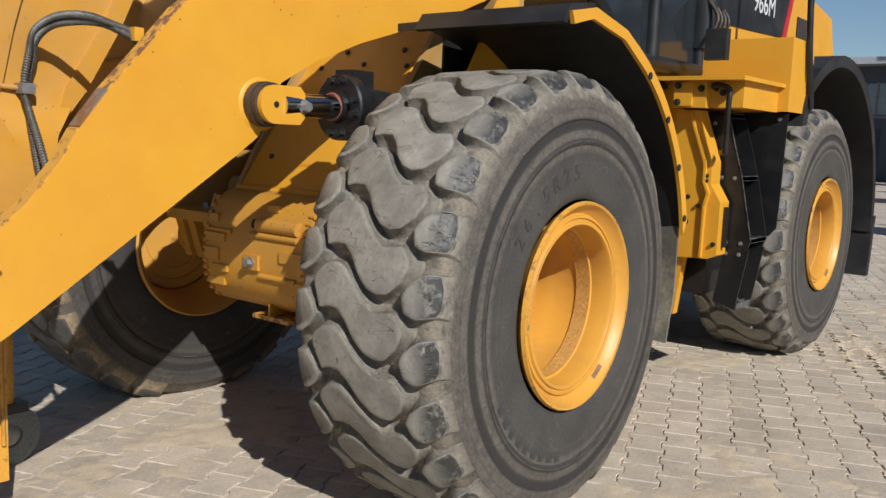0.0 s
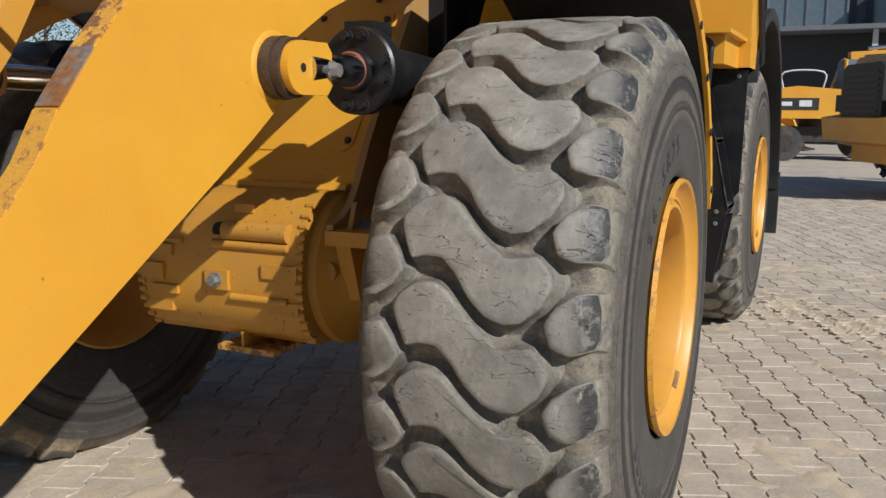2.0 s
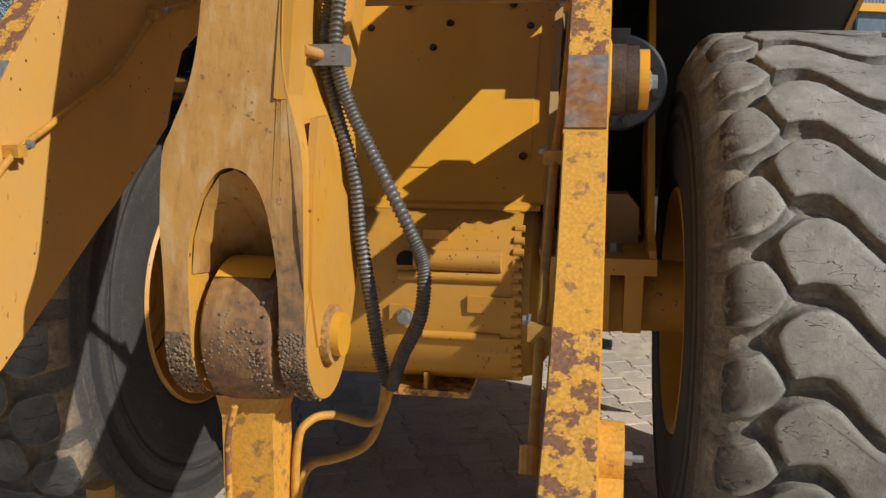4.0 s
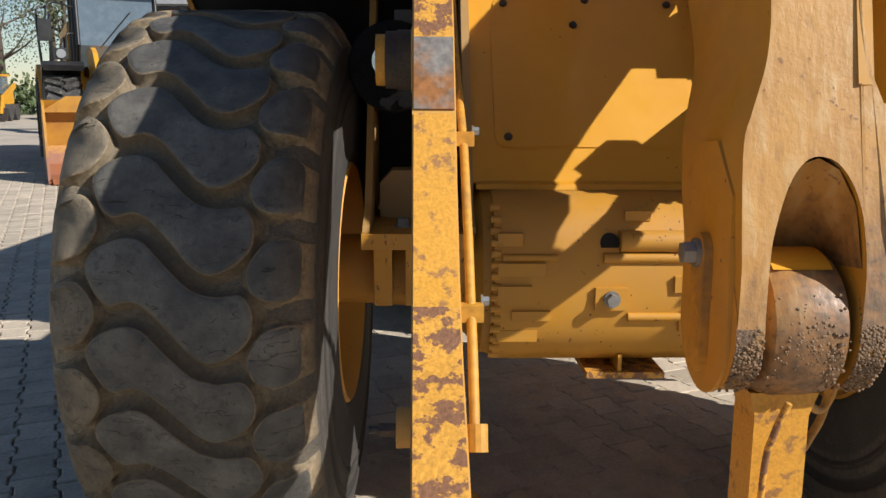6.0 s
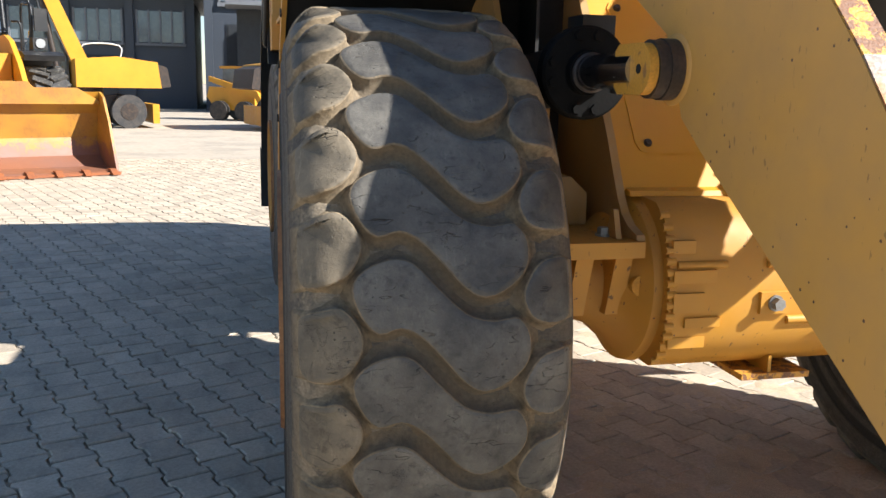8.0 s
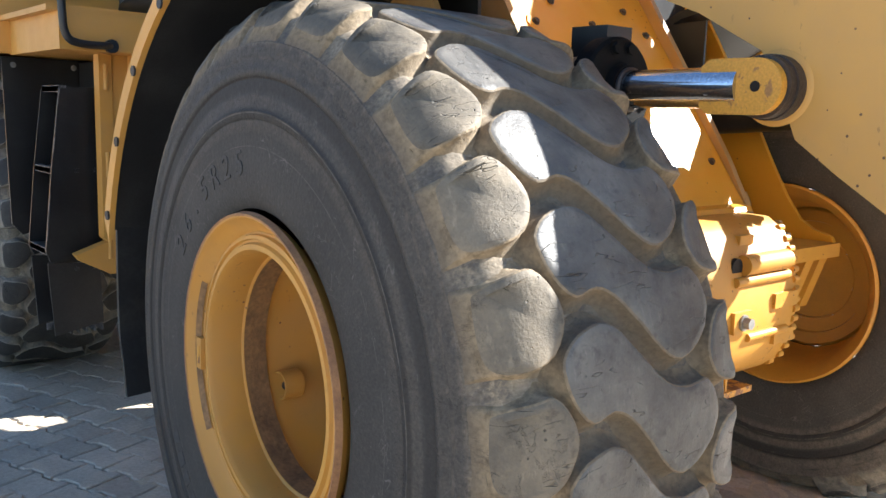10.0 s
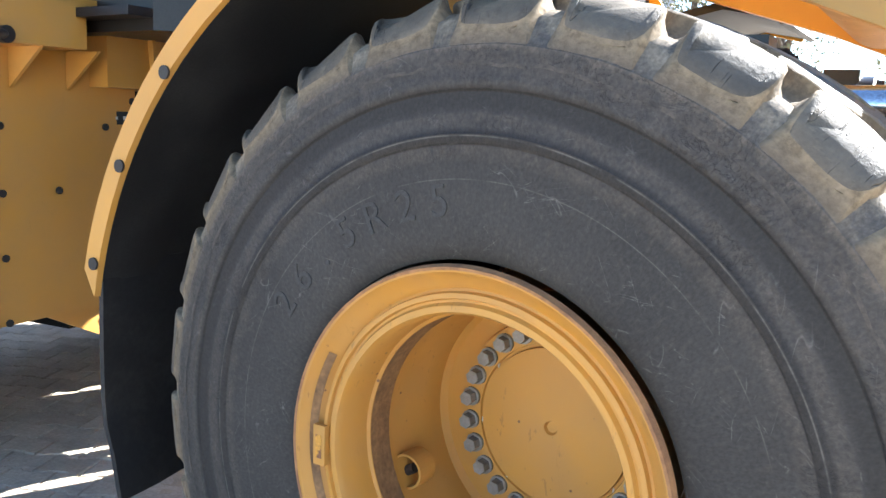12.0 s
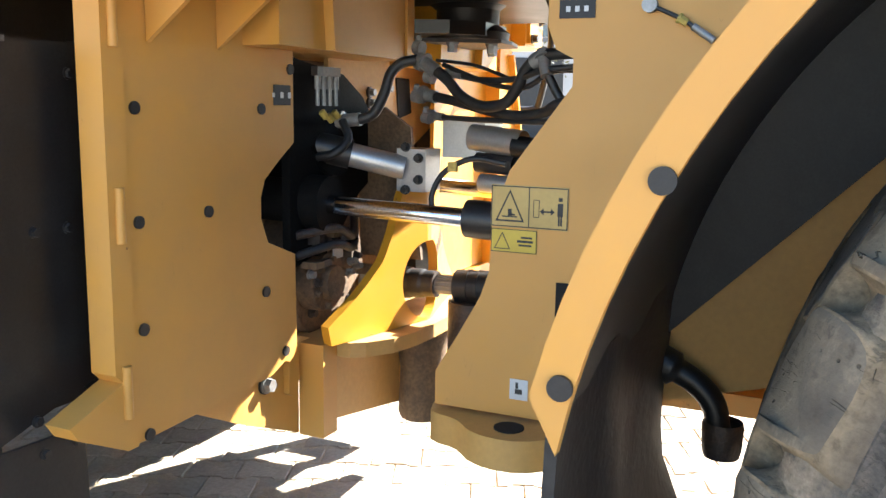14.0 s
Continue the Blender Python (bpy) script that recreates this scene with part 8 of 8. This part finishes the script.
top = np.array([(x, y, 0.0) for x, y in TOP] + [(x, y, -0.005) for x, y in RIM_] + [(x, y, -0.029) for x, y in RIM_])
opened = np.array([(x, y, 0.0) for x, y in TOP_OPEN] + [(x, y, -0.005) for x, y in RIM_OPEN] + [(x, y, -0.029) for x, y in RIM_OPEN])
TOP_, RIM_ = paver_outline(0.019), paver_outline(0.013)
churned = np.array([(x, y, 0.0) for x, y in TOP_] + [(x, y, -0.008) for x, y in RIM_] + [(x, y, -0.029) for x, y in RIM_])
quads = [(k, N + k, N + (k + 1) % N, (k + 1) % N) for k in range(N)] + [(N + k, 2 * N + k, 2 * N + (k + 1) % N, N + (k + 1) % N) for k in range(N)]
V, F = [], []
for n_, spot in enumerate(rest):
    m = np.array(pose(*spot))
    open_ = 1.3 < spot[0] < 3.6 and abs(spot[1] - 4.0 + 0.75 * (spot[0] - 1.7)) < 0.5 + 0.3 * rnd.random()
    V.append((churned if open_ else opened if spot[0] < -1.1 else top) @ m[:3, :3].T + m[:3, 3])
    b = n_ * 3 * N
    F.append(tuple(range(b, b + N)))
    F += [tuple(b + q for q in f) for f in quads]
wide = bpy.data.meshes.new("paving")
wide.from_pydata(np.concatenate(V).tolist(), [], F)
wide.materials.append(concrete_rest)
tagged(new("paving", wide), "grey interlocking concrete paving blocks with sandy joints", "paving", kind="stuff")
# the paving goes on, too far off to tell the blocks apart

for n_, (x0, x1, y0, y1) in enumerate(((-300, 300, 15, 420), (-300, 300, -250, -4), (-300, -12, -4, 15), (14, 300, -4, 15))):
    part("paving_field", box(x0, x1, y0, y1, -0.029, -0.002), far_concrete, ground)

# sand swept into the joints and over some blocks, dug up beside the rear wheel
xs, ys = np.arange(-4.0, 5.2, 0.026), np.arange(-3.2, 6.4, 0.026)
G = np.zeros((len(xs), len(ys)))
gen = np.random.RandomState(5)
PX, PY = np.meshgrid(xs, ys, indexing="ij")
for freq, amp in ((0.9, 0.0028), (2.3, 0.0026), (6.0, 0.0026), (14.0, 0.0022), (33.0, 0.0016)):
    for _ in range(7):
        a, ph = gen.uniform(0, 2 * math.pi), gen.uniform(0, 6.28)
        f = freq * gen.uniform(0.7, 1.4) * 2 * math.pi * 0.35
        G += amp * 0.40 * np.sin(f * (PX * math.cos(a) + PY * math.sin(a)) + ph + 1.5 * np.sin(f * 0.6 * (PY * math.cos(a) - PX * math.sin(a)) + 2 * ph))
under = np.exp(-((PX - 0.1) / 1.6) ** 2 - ((PY + 1.0) / 1.5) ** 2)
band = np.exp(-((PY - 4.0 + 0.75 * (PX - 1.7)) / 0.72) ** 2) / (1 + np.exp((1.25 - PX) * 20)) / (1 + np.exp((PX - 3.4) * 8))
G = -0.0068 - 0.0150 / (1 + np.exp((PX + 1.15) * 5)) + 1.35 * G + 0.0060 * under - 0.02 * (band > 0.12)
G = np.clip(G, -0.0265, 0.024)


def sheet(X, Y, Z, first):
    """Vertices and faces of a height field."""
    nx, ny = Z.shape
    idx = first + np.arange(nx * ny).reshape(nx, ny)
    return np.stack([X, Y, Z], -1).reshape(-1, 3), np.stack([idx[:-1, :-1], idx[1:, :-1], idx[1:, 1:], idx[:-1, 1:]], -1).reshape(-1, 4)


# where a wheel has churned the joints open: crumbs heaped along them, with holes at the bends
QX, QY = np.meshgrid(np.arange(1.2, 3.7, 0.011), np.arange(1.6, 5.8, 0.0125), indexing="ij")
band = np.exp(-((QY - 4.0 + 0.75 * (QX - 1.7)) / 0.72) ** 2) / (1 + np.exp((1.25 - QX) * 20)) / (1 + np.exp((QX - 3.4) * 8))
U, W = QX * c22 + QY * s22, -QX * s22 + QY * c22
col_ = np.floor(U / WIDE)
du = np.abs(U / WIDE - col_ - 0.5) * WIDE
row_ = np.floor(W / LONG * 2)
dv = np.abs(W / LONG * 2 - row_ - 0.5) * LONG / 2
lump = np.zeros(QX.shape)
for freq in (18.0, 31.0, 55.0, 90.0, 150.0):
    for _ in range(5):
        a, ph = gen.uniform(0, 2 * math.pi), gen.uniform(0, 6.28)
        lump += np.sin(freq * (QX * math.cos(a) + QY * math.sin(a)) + ph + 1.3 * np.sin(0.5 * freq * (QY * math.cos(a) - QX * math.sin(a)) + 2 * ph)) / 5
pit = np.sin(col_ * 12.9 + row_ * 78.2) * 43758.5
pit = np.clip((pit - np.floor(pit)) * 1.6 - 0.2, 0, 1)
H = -0.008 + band * (0.003 + 0.015 * np.exp(-(du / 0.045) ** 2) + 0.006 * lump + 0.004 * gen.uniform(-1, 1, QX.shape))
hole = np.sqrt(band) * pit * np.exp(-(du / 0.024) ** 2 - (dv / 0.036) ** 2) * (1 + 0.25 * lump)
H -= 0.005 * hole
H = np.where(band > 0.10, np.clip(H, -0.0295, 0.016), -0.0298)
V1, F1 = sheet(PX, PY, G, 0)
V2, F2 = sheet(QX, QY, H, len(V1))
me = bpy.data.meshes.new("joint_sand")
me.from_pydata(np.concatenate([V1, V2]).tolist(), [], np.concatenate([F1, F2]).tolist())
me.materials.append(loose_sand), me.materials.append(dark_earth)
me.polygons.foreach_set("material_index", np.concatenate([np.zeros(len(F1), dtype=np.int32), (hole[:-1, :-1] > 0.26).reshape(-1).astype(np.int32)]))
me.shade_smooth()
tagged(new("sand", me), "pale sand in the paving joints, churned up beside a wheel", "sand", kind="stuff")
